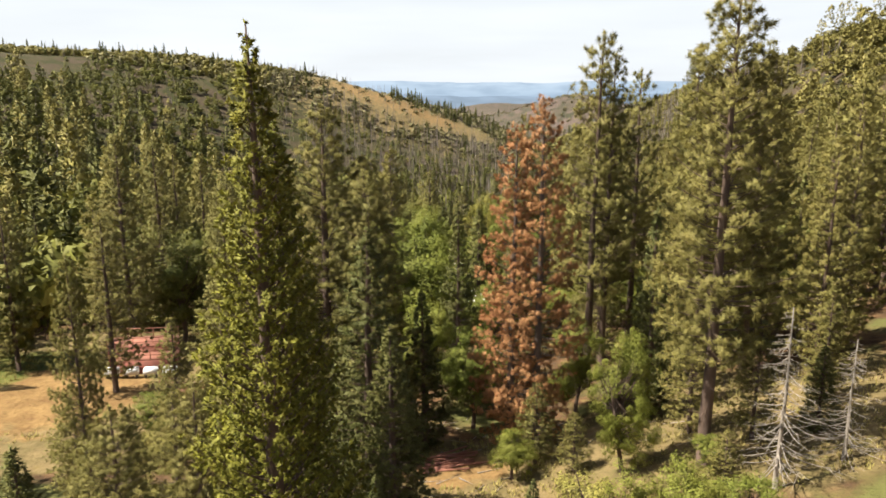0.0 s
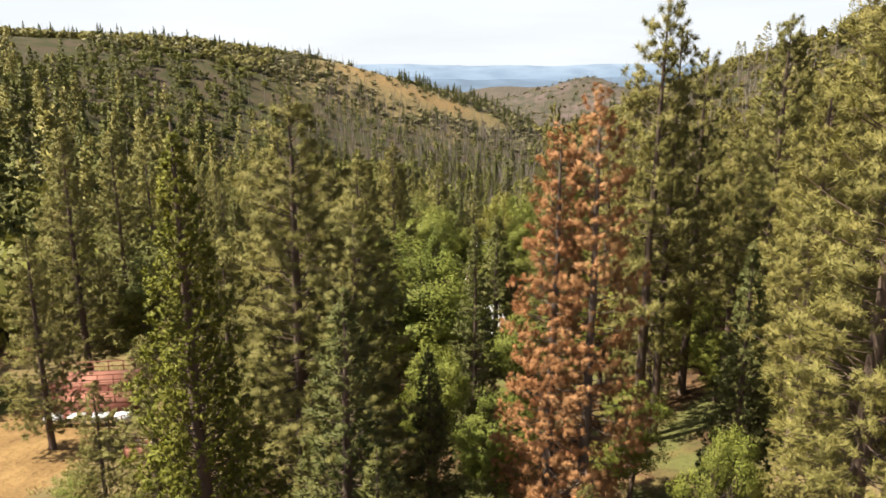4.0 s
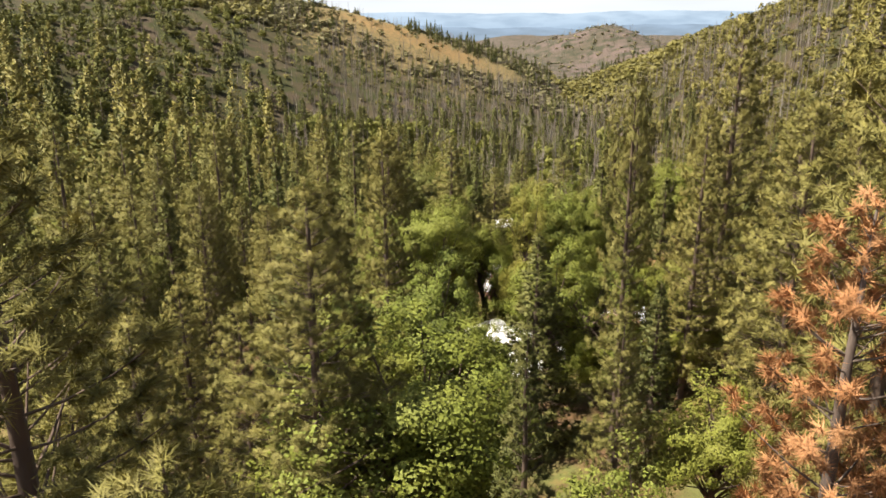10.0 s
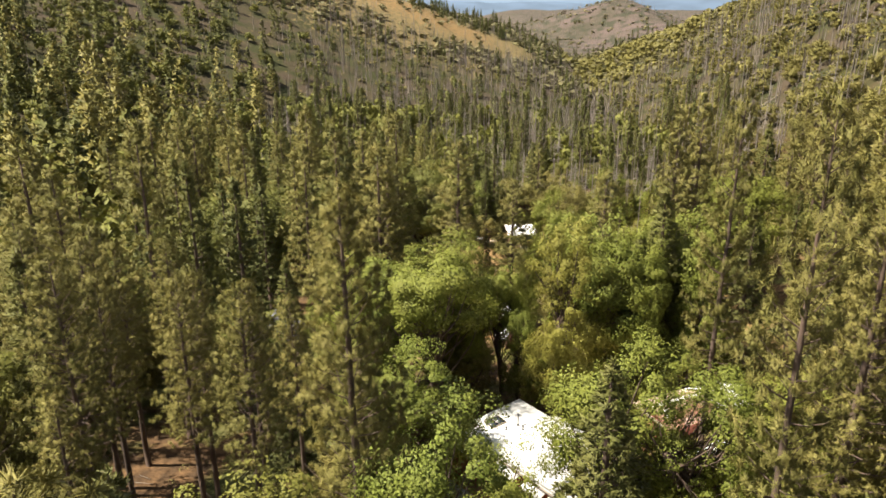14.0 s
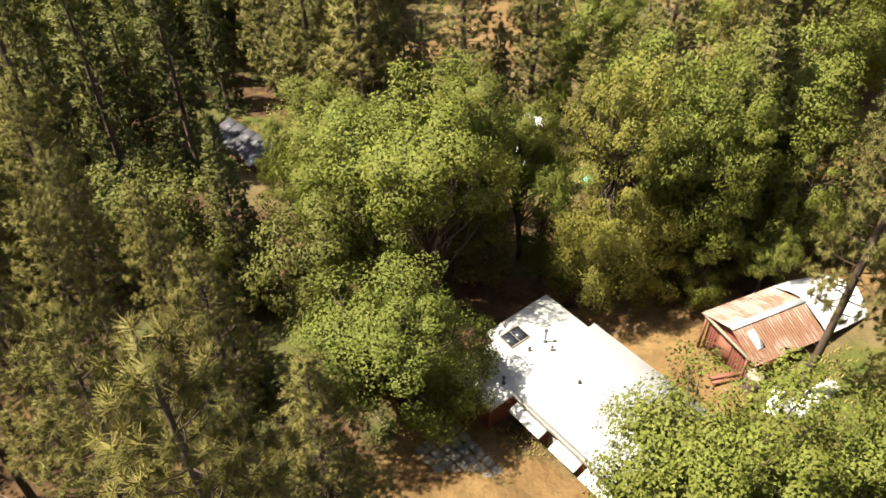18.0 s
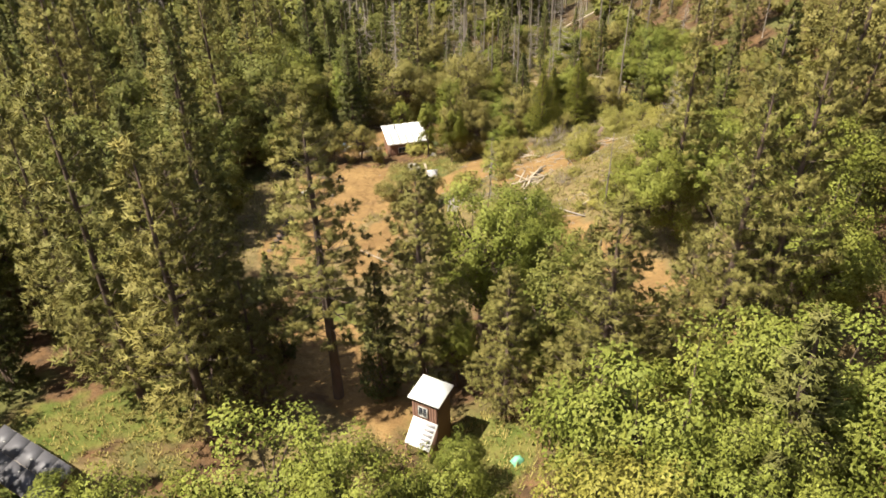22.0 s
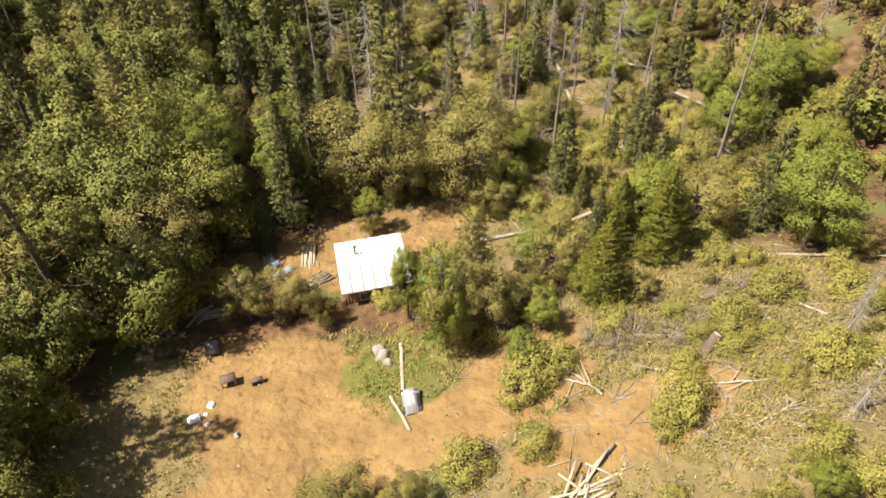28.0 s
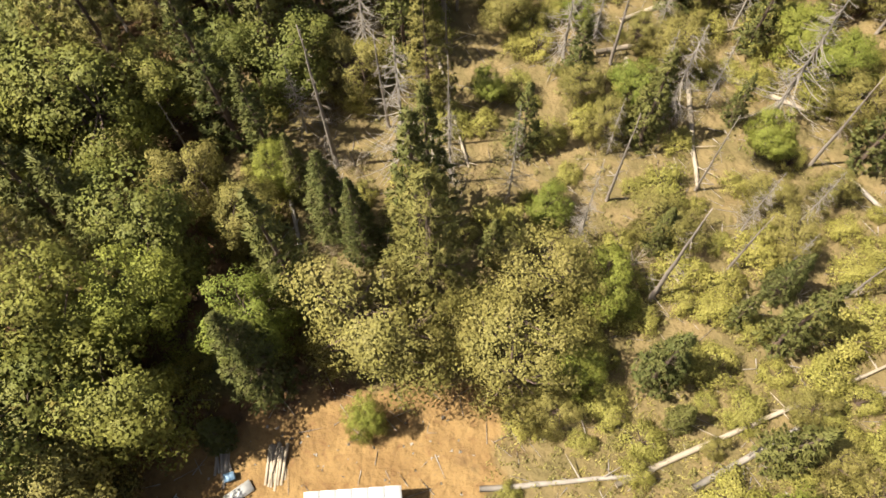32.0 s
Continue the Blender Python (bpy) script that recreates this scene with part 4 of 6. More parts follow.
# gaps between the trees: x, y, two radii
GAPS = [(17.5, 33.0, 6.0, 5.0), (-21.0, 109.5, 7.5, 8.0)]
woods = random.Random(11)
aside = []
y = 26.0
while y < 262:
    x = -84.0
    while x < 92:
        s = 5.3 if y < 150 else (4.6 if x < 14 and y < 203 else 3.9)
        px, py = x + woods.uniform(-2.3, 2.3), y + woods.uniform(-2.3, 2.3)
        x += s
        if px < -26 - (py - 20) * 0.62 or px > 26 + (py - 20) * 0.62:
            continue
        if clearing(px, py) > 0.5 or min((px - a) ** 2 + (py - b) ** 2 for a, b in tree_spots) < 8:
            continue
        deep = py > 205
        if woods.random() < (0.03 if deep else 0.10):
            continue
        u = woods.random()
        burnt = float(step(190, 250, py)) * 0.34 * float(step(-25, 20, px))
        if u < burnt:
            tree("burnt" if woods.random() < 0.7 else "snag", px, py, height=woods.uniform(8, 17))
            if woods.random() < 0.4:
                tree("shrub", px + woods.uniform(-2, 2), py + woods.uniform(-2, 2), height=woods.uniform(1.4, 3.2), wide=1.0)
            continue
        u = woods.random()
        if px < -12 and not deep:
            kind, h = ("pine_mid", woods.uniform(15, 27)) if u < 0.24 else (("fir_mid", woods.uniform(12, 23)) if u < 0.5 else ("oak_mid", woods.uniform(9, 16)))
        elif deep:
            kind, h = ("fir_mid", woods.uniform(11, 20)) if u < 0.36 else (("oak_mid", woods.uniform(9, 15)) if u < 0.66 else (("liveoak", woods.uniform(6, 9)) if u < 0.82 else ("pine_mid", woods.uniform(14, 23))))
        else:
            kind, h = ("pine_mid", woods.uniform(12, 24)) if u < 0.5 else (("oak_mid", woods.uniform(7, 12)) if u < 0.8 else ("fir_mid", woods.uniform(9, 16)))
        if py > 165 and px > 14:
            kind, h = ("liveoak", woods.uniform(3.5, 7.5)) if u < 0.4 else (("fir_mid", woods.uniform(5, 12)) if u < 0.68 else ("oak", woods.uniform(4, 8.5)))
        if px > 55:
            kind, h = ("oak_mid", woods.uniform(4, 8)) if u < 0.7 else ("pine_mid", woods.uniform(8, 15))
        if px < -66 or px > 78 or kind in ("oak_mid", "oak") and (py > 257 or px > 52 or px < -42):
            aside.append((kind, px, py, h))
            tree_spots.append((px, py))
            continue
        if any(((px - a) / c) ** 2 + ((py - b) / d) ** 2 < 1 for a, b, c, d in GAPS):
            tree_spots.append((px, py))
            continue
        if -27 < px < 0 and py < 96 and kind == "oak_mid":
            kind, h = "pine_mid", woods.uniform(14, 20)
        if abs(px) < 27 and py < 120 and kind.endswith("_mid"):
            kind = kind[:-4]
        tree(kind, px, py, height=h, wide=woods.uniform(0.85, 1.15))
    y += 5.3 if y < 150 else (4.6 if y < 203 else 4.0)

# shrubs on the dry slope past the cabin
shrub_count = 0
for _ in range(1500):
    px, py = woods.uniform(-14, 62), woods.uniform(160, 250)
    inside = max(float(blob(px, py, *q, 0.1)) for q in ((34, 190, 30, 30, 0), (26, 222, 36, 26, 0), (16, 172, 14, 12, 0), (8, 192, 10, 4, 0), (22, 150, 9, 22, 0)))
    soil = max(float(blob(px, py, *q)) for q in SOIL + [(10.3, 187.5, 4, 5, 0), (11.5, 176, 4, 3, 0), (19, 170, 4, 3, 0), (20.6, 176, 3, 3, 0)])
    if shrub_count >= 170 or inside < 0.5 or soil > 0.25 or min((px - a) ** 2 + (py - b) ** 2 for a, b in tree_spots) < 1.8:
        continue
    shrub_count += 1
    tree("shrub", px, py, height=woods.uniform(0.8, 2.6), wide=woods.uniform(0.8, 1.25))


# rounded bushes and standing dead trunks past the cabin
for _ in range(230):
    px, py = woods.uniform(12, 60), woods.uniform(204, 252)
    if clearing(px, py) > 0.5 or min((px - a) ** 2 + (py - b) ** 2 for a, b in tree_spots) < 3.2:
        continue
    k = woods.random()
    if k < 0.72:
        tree("shrub", px, py, height=woods.uniform(1.8, 3.6), wide=woods.uniform(0.95, 1.3))
    elif k < 0.9:
        tree("liveoak", px, py, height=woods.uniform(3.0, 5.0), wide=1.0)
    else:
        tree("snag", px, py, height=woods.uniform(7, 12), wide=0.7)

# the valley floor beyond, thinning out into burnt trunks
valley = []
for _ in range(640):
    py = woods.uniform(262, 336)
    px = woods.uniform(-66, 78)
    k, h = woods.random(), woods.uniform(0.6, 1.2)
    bare = 0.16 + 0.3 * float(step(-30, 30, px))
    if min((px - a) ** 2 + (py - b) ** 2 for a, b in tree_spots) < 5:
        continue
    if k < bare:
        tree("burnt" if woods.random() < 0.8 else "snag", px, py, height=14 * h, wide=0.9)
    elif k < bare + 0.24:
        tree("fir_mid", px, py, height=15 * h)
    elif k < bare + 0.58:
        valley.append(("oak", px, py, h * 1.4, h * 1.2))
    else:
        valley.append(("brush", px, py, h * 1.2, h * 1.2))

# dry bushes, stump and fallen poles on the open slope
for x, y, h in ((26.9, 187.4, 2.2), (29.0, 186.2, 1.8), (31.4, 187.2, 1.6), (25.2, 186.4, 1.6), (33.6, 189.2, 1.8), (24.0, 188.0, 1.8), (-9.4, 194.6, 1.8), (-8.2, 196.8, 1.4), (36.2, 190.5, 1.8), (29.8, 189.4, 1.4), (22.6, 173.0, 1.4)):
    tree("dry_shrub", x, y, height=h, wide=1.0)
for _ in range(46):
    px, py = woods.uniform(-2, 42), woods.uniform(216, 250)
    if min((px - a) ** 2 + (py - b) ** 2 for a, b in tree_spots) < 2.0:
        continue
    if woods.random() < 0.62:
        tree("dry_shrub", px, py, height=woods.uniform(1.2, 2.4))
    else:
        tree("snag", px, py, height=woods.uniform(6, 11), wide=0.6)
for x, y, h in ((30.4, 188.6, 1.6), (33.2, 186.6, 2.6), (37.4, 188.6, 3.0), (28.8, 183.0, 1.6), (27.2, 180.2, 3.0), (26.0, 179.0, 2.4), (18.0, 184.4, 2.6), (19.4, 185.6, 3.0), (20.8, 186.4, 2.6), (30.8, 185.6, 1.6), (35.0, 184.4, 1.2), (36.6, 180.6, 2.6), (38.6, 178.6, 2.4), (18.0, 179.8, 2.0), (33.8, 180.0, 1.4), (27.0, 206.5, 2.2), (30.5, 212.0, 2.6), (34.0, 208.5, 2.4), (36.5, 204.5, 2.0), (40.0, 211.0, 2.8), (33.5, 216.0, 2.4), (28.0, 215.5, 2.2), (42.5, 206.0, 2.4), (38.0, 221.0, 2.8), (25.0, 209.5, 2.0)):
    tree("shrub", x, y, height=h, wide=1.05)

# saplings and brush by the first trees
for _ in range(70):
    px, py = woods.uniform(-24, 28), woods.uniform(26, 64)
    if abs(px) < 3 or (13 < px < 28 and 34 < py < 58) or min((px - a) ** 2 + (py - b) ** 2 for a, b in tree_spots) < 3.5:
        continue
    k = woods.random()
    if k < 0.55:
        tree("shrub", px, py, height=woods.uniform(1.0, 3.0), wide=woods.uniform(0.9, 1.3))
    elif k < 0.8:
        tree("oak", px, py, height=woods.uniform(3.0, 6.0), wide=1.0)
    else:
        tree("fir", px, py, height=woods.uniform(3.0, 6.5), wide=1.3)

# far woods: joined, one object for each kind of cover
def far_conifer(seed, h, radius, layers, per):
    rng = np.random.default_rng(seed)
    b = Build()
    b.tube([(0, 0, -1), (0, 0, h * 0.6), (0, 0, h)], (0.22, 0.12, 0.02), 3, False)
    for i in range(layers):
        g = i / layers
        z = h * (0.08 + 0.92 * g)
        r = radius * (1 - g) ** 0.85 + 0.15
        for j in range(per):
            a = rng.uniform(0, 6.283)
            rr = r * rng.uniform(0.6, 1.2)
            w = 0.42 * r + 0.2
            e = np.array([math.cos(a), math.sin(a), 0])
            s = np.array([-math.sin(a), math.cos(a), 0])
            tip = e * rr + np.array([0, 0, z - 0.12 * rr + rng.normal(0, 0.2)])
            add_leaves(b, np.array([np.array([0, 0, z + 0.05 * h]) + s * w * 0.2, tip + s * w * 0.7, tip - s * w * 0.7 - np.array([0, 0, 0.1 * h * rng.random()])]), unit(e + np.array([0, 0, 0.5]))[None])
    return b


def far_round(seed, h, radius, n):
    rng = np.random.default_rng(seed)
    b = Build()
    d = unit(rng.normal(0, 1, (n, 3)))
    c = d * (rng.uniform(0.6, 1.05, (n, 1))) * np.array([radius, radius, h * 0.45]) + np.array([0, 0, h * 0.52])
    leaves(b, rng, c, d, radius * 0.95)
    return b


def far_snag(seed, h):
    rng = np.random.default_rng(seed)
    b = Build()
    b.tube([(0, 0, -1), (rng.normal(0, 0.3), rng.normal(0, 0.3), h)], (0.24, 0.06), 3, False)
    for _ in range(4):
        a, f = rng.uniform(0, 6.283), rng.uniform(0.35, 0.95)
        ln = 1.9 * (1.1 - f)
        b.tube([(0, 0, h * f), (math.cos(a) * ln, math.sin(a) * ln, h * f - 0.25 * ln)], (0.06, 0.02), 3, False)
    return b


def joined(name, protos, spots, mat, label):
    """One object of many far trees: spots are x, y, height scale, width scale."""
    out = Build()
    out.soft = protos[0].soft
    rng = np.random.default_rng(5)
    packs = [(np.concatenate(p.v), p.f, np.concatenate(p.normals)) for p in protos]
    for i, (x, y, sh, sw) in enumerate(spots):
        v, fs, nn = packs[i % len(packs)]
        a = rng.uniform(0, 6.283)
        c, s = math.cos(a), math.sin(a)
        w = np.column_stack([(v[:, 0] * c - v[:, 1] * s) * sw, (v[:, 0] * s + v[:, 1] * c) * sw, v[:, 2] * sh]) + np.array([x, y, gz(x, y)])
        n0 = out.n
        out.v.append(w)
        out.normals.append(np.column_stack([nn[:, 0] * c - nn[:, 1] * s, nn[:, 0] * s + nn[:, 1] * c, nn[:, 2]]))
        out.n += len(w)
        for f in fs:
            out.f.append(f + n0)
    ob = part(name, out, mat)
    return tagged(ob, label, "trees", kind="stuff")


rng = np.random.default_rng(3)
spots = {"fir": [], "pine": [], "oak": [], "snag": [], "brush": []}
for ring, (n, y0, y1) in enumerate(((1700, 40, 430), (5200, 430, 760), (1800, 760, 1400))):
    for _ in range(n * 3):
        fy = rng.uniform(y0, y1)
        span = min(0.72 * fy + 20, 190) if ring == 0 else 0.72 * fy + 20
        fx = rng.uniform(-span, span)
        if y0 == 40 and -66 < fx < 78 and fy < 336 and -26 - (fy - 20) * 0.62 < fx < 26 + (fy - 20) * 0.62:
            continue
        if len(spots["fir"]) + len(spots["oak"]) + len(spots["snag"]) + len(spots["pine"]) + len(spots["brush"]) > 19000:
            break
        bare = np.exp(-((fx + 30) / 62) ** 2 - ((fy - 505) / 42) ** 2)
        u = rng.random()
        hill = fx > 60 and fy < 620
        if bare > 0.35 and u > 0.06:
            continue
        leftwood = fx < -30 and fy < 340
        if hill:
            k = "oak" if u < 0.5 else ("brush" if u < 0.93 else "pine")
        elif leftwood:
            k = "fir" if u < 0.36 else ("pine" if u < 0.52 else "oak" if u < 0.93 else "snag")
        elif fx < -105 and fy < 540:
            k = "fir" if u < (0.3 if fy < 400 else 0.06) else ("oak" if u < 0.72 else ("snag" if u < 0.85 else "brush"))
        elif fy > 420:
            k = "snag" if u < 0.40 else ("fir" if u < 0.46 else "brush")
        else:
            k = "snag" if u < 0.52 else ("fir" if u < 0.72 else ("oak" if u < 0.79 else "brush"))
        low = k == "brush" and fy > 430
        spots[k].append((fx, fy, rng.uniform(0.6, 1.25) * (1 - 0.42 * float(step(250, 450, fy))) * (1.15 if low else 1.0), rng.uniform(0.7, 1.15) * (1 - 0.3 * float(step(250, 450, fy))) * (1.6 if low else 1.0) * (1.1 if fy > 760 else 1.0)))
for _ in range(38):
    spots["fir"].append((rng.uniform(-36, 36), rng.uniform(514, 560), rng.uniform(0.4, 0.85), rng.uniform(0.45, 0.7)))
for _ in range(60):
    spots["brush"].append((rng.uniform(-85, 20), rng.uniform(460, 520), rng.uniform(0.4, 0.8), rng.uniform(0.5, 1.0)))
for _ in range(2600):
    spots["snag" if rng.random() < 0.55 else "brush"].append((rng.uniform(-220, 520), rng.uniform(780, 1320), rng.uniform(0.4, 0.9), rng.uniform(0.7, 1.3)))
for _ in range(1500):
    spots["brush"].append((rng.uniform(-200, -92), rng.uniform(430, 560), rng.uniform(0.45, 0.9), rng.uniform(0.6, 1.15)))
for _ in range(1500):
    spots["snag"].append((rng.uniform(-70, 130), rng.uniform(245, 450), rng.uniform(0.5, 1.05), rng.uniform(0.8, 1.2)))
for k, px, py, sh, sw in valley:
    spots[k].append((px, py, sh, sw))
for kind, px, py, h in aside:
    base = {"shrub": ("brush", 2.6), "fir_mid": ("fir", 14), "pine_mid": ("pine", 17), "oak_mid": ("oak", 7), "oak": ("oak", 7), "liveoak": ("oak", 7)}[kind]
    spots[base[0]].append((px, py, h / base[1], (h / base[1]) ** 0.8))
near_far = {k: [q for q in spots[k] if q[1] < 430 and k != "snag"] for k in spots}
for k in spots:
    spots[k] = [q for q in spots[k] if q not in set(near_far[k])]
joined("distant_conifers", [far_conifer(s, 14, 2.6, 14, 5) for s in range(5)], spots["fir"], M_FIR, "dark conifers covering the far slopes")
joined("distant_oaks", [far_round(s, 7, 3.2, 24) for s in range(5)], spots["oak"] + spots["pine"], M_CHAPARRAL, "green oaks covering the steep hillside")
joined("distant_brush", [far_round(30 + s, 3.4, 2.4, 12) for s in range(5)], spots["brush"], M_FARBRUSH, "olive brush on the far slopes")
joined("distant_dead_trees", [far_snag(s, 12) for s in range(5)], spots["snag"], M_BURNT, "grey burnt trunks standing over the far slopes")
joined("valley_conifers", [conifer(60 + s, 14, 2.5, 0.04, 1.1, 5, 1.4, 3, 0.95, 0.55, 0.5, 0.3, 0.8, lean=True)[1] for s in range(4)], near_far["fir"], M_FIR, "dark conifers covering the valley floor")
joined("valley_pines", [conifer(70 + s, 17, 3.1, 0.10, 1.1, 5, 0.95, 3, 0.9, 0.5, 0.7, 0.25, 0.62, lean=True)[1] for s in range(4)], near_far["pine"], M_PINE, "olive pines covering the valley sides")
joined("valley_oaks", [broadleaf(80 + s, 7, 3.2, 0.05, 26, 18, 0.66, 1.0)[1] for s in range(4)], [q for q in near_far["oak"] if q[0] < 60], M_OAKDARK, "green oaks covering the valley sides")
near_hill = lambda q: q[1] < 310 and q[0] < 105
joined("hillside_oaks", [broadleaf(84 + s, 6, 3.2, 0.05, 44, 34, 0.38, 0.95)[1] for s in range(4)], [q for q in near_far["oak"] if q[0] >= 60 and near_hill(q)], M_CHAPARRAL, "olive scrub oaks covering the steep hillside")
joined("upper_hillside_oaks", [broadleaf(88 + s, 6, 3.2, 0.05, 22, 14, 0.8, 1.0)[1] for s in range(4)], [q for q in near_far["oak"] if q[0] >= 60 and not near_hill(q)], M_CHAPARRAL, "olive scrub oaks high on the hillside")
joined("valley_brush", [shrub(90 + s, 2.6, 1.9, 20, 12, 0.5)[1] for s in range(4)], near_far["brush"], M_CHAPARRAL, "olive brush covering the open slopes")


# far mountains as glowing sheets, with the haze painted into their colour
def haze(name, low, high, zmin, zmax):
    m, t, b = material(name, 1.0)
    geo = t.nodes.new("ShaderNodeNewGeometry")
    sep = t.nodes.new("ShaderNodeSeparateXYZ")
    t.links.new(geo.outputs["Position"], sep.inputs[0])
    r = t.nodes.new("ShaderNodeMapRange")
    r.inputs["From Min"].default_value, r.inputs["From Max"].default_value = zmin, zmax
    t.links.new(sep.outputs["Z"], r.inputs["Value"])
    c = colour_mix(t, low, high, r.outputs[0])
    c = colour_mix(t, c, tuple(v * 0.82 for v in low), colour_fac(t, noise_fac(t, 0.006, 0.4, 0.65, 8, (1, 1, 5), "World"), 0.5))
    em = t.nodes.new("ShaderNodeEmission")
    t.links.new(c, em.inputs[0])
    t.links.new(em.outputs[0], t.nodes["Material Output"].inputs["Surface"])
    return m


def far_range(name, y, z0, zs, amp, mat, label):
    b = Build()
    xs = np.linspace(-3200, 3200, 260)
    top = zs + amp * (wave(xs, xs * 0, 310, 4) * 0.6 + wave(xs, xs * 0, 90, 6) * 0.25 + wave(xs, xs * 0, 23, 2) * 0.1)
    n = len(xs)
    yy = y + 0.00012 * xs ** 2 * -1
    v = np.concatenate([np.column_stack([xs, yy, np.full(n, z0)]), np.column_stack([xs, yy + 60, top])])
    i = np.arange(n - 1)
    b.add(v, np.stack([i, i + 1, n + i + 1, n + i], -1))
    ob = part(name, b, mat)
    tagged(ob, label, "mountains", kind="structure")


far_range("backdrop", 4700, -420, 34, 16, haze("painted_far_haze", (0.17, 0.23, 0.30), (0.27, 0.33, 0.39), -120, 40), "glowing far mountain backdrop with pale blue haze painted in")
far_range("backdrop_2", 4300, -420, -40, 26, haze("painted_mid_haze", (0.13, 0.165, 0.20), (0.17, 0.22, 0.28), -180, -40), "glowing backdrop of a far wooded plain with blue haze painted in")


# ---------- materials of the buildings and things ----------
M_WHITEROOF = plain("white_roof_coating", (0.74, 0.73, 0.70), (0.60, 0.57, 0.50), 0.45, 0.65, 0, 5.0, 0.25, None, 0.52, 0.72)
M_REDWALL = plain("red_brown_boards", (0.25, 0.075, 0.05), (0.17, 0.06, 0.04), 1.5, 0.8, 0, 12.0, 0.5, (1, 1, 0.2))
M_BROWNWALL = plain("brown_boards", (0.24, 0.125, 0.08), (0.16, 0.085, 0.06), 1.5, 0.85, 0, 12.0, 0.5, (1, 1, 0.2))
M_DARKCELL = plain("solar_cells", (0.03, 0.035, 0.045), (0.05, 0.055, 0.065), 2.0, 0.25, 0, 30.0, 0.05)
M_SLATE = plain("grey_panel", (0.085, 0.082, 0.09), (0.11, 0.105, 0.11), 0.7, 0.55, 0, 10.0, 0.15)
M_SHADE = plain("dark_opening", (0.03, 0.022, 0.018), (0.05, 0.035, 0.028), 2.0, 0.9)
M_LUMBER = plain("sawn_lumber", (0.40, 0.33, 0.235), (0.28, 0.225, 0.165), 1.0, 0.8, 0, 9.0, 0.4)
M_REDWOOD = plain("red_lumber", (0.30, 0.12, 0.075), (0.22, 0.085, 0.055), 1.0, 0.8, 0, 9.0, 0.4)
M_METAL = plain("dark_pipe", (0.08, 0.08, 0.08), (0.12, 0.11, 0.10), 3.0, 0.5, 0.4)
M_ALU = plain("pale_frame", (0.55, 0.54, 0.50), (0.45, 0.43, 0.40), 2.0, 0.45, 0.3)
M_TARP = plain("white_tarp", (0.75, 0.75, 0.74), (0.62, 0.62, 0.63), 0.7, 0.5, 0, 3.0, 0.6)
M_GREYTARP = plain("grey_tarp", (0.22, 0.21, 0.215), (0.28, 0.27, 0.265), 0.9, 0.6, 0, 3.0, 0.6)
M_STONE = plain("pale_stone", (0.28, 0.25, 0.205), (0.21, 0.185, 0.15), 1.5, 0.9, 0, 9.0, 0.6)
M_GREEN = plain("green_plastic", (0.16, 0.42, 0.26), (0.20, 0.48, 0.31), 2.0, 0.5)
M_BLUE = plain("blue_plastic", (0.14, 0.24, 0.36), (0.2, 0.3, 0.4), 2.0, 0.5)
M_POT = plain("black_plastic", (0.03, 0.03, 0.035), (0.05, 0.05, 0.055), 2.0, 0.5)
M_RUBBER = plain("rubber", (0.025, 0.025, 0.025), (0.04, 0.04, 0.04), 2.0, 0.8)


def rusty(name, rust_share, pale):
    """Corrugated tin: rust runs down the slope in streaks, more on some sheets than on others."""
    m, t, b = material(name, 0.72, 0.1)
    rust = colour_mix(t, (0.28, 0.14, 0.078), (0.19, 0.09, 0.052), noise_fac(t, 1.6, 0.35, 0.65, 7))
    info = t.nodes.new("ShaderNodeObjectInfo")
    add = t.nodes.new("ShaderNodeMath")
    add.operation = "MULTIPLY_ADD"
    add.inputs[1].default_value, add.inputs[2].default_value = 0.55, rust_share
    t.links.new(info.outputs["Random"], add.inputs[0])
    streak = t.nodes.new("ShaderNodeMath")
    streak.operation, streak.use_clamp = "ADD", True
    t.links.new(noise_fac(t, 1.0, 0.38, 0.66, 7, (9, 0.7, 1)), streak.inputs[0])
    t.links.new(colour_fac(t, noise_fac(t, 0.8, 0.4, 0.6, 6, None, "World"), 0.5), streak.inputs[1])
    mul = t.nodes.new("ShaderNodeMath")
    mul.operation, mul.use_clamp = "MULTIPLY", True
    t.links.new(streak.outputs[0], mul.inputs[0])
    t.links.new(add.outputs[0], mul.inputs[1])
    t.links.new(colour_mix(t, pale, rust, mul.outputs[0]), b.inputs["Base Color"])
    bump(t, b, noise_fac(t, 12, 0.3, 0.7), 0.3, 0.01)
    return m


M_RUST, M_PALERUST = rusty("rusty_tin", 1.05, (0.40, 0.31, 0.24)), rusty("bleached_rusty_tin", 0.72, (0.58, 0.50, 0.42))


def frame_at(x, y, turn, z=None):
    return Matrix.Translation((x, y, gz(x, y) if z is None else z)) @ Matrix.Rotation(radians(turn), 4, "Z")


def boards(parent, name, length, height, mat, at, turn, width=0.22, z0=0.0, top=None, gap=0.012):
    """Upright wall boards in a row, each of its own, sharing one mesh."""
    n = max(1, int(length / width))
    w = length / n
    base = None
    for i in range(n):
        h = height if top is None else top((i + 0.5) * w)
        m = Matrix.Translation(at) @ Matrix.Rotation(radians(turn), 4, "Z") @ Matrix.Translation(((i + 0.5) * w, 0, z0)) @ Matrix.Diagonal((1, 1, h, 1))
        if base is None:
            base = Build().box((0, 0, 0.5), (w - gap, 0.03, 1)).mesh(name, mat)
        ob = new(name, base)
        ob.parent = parent
        ob.matrix_basis = m


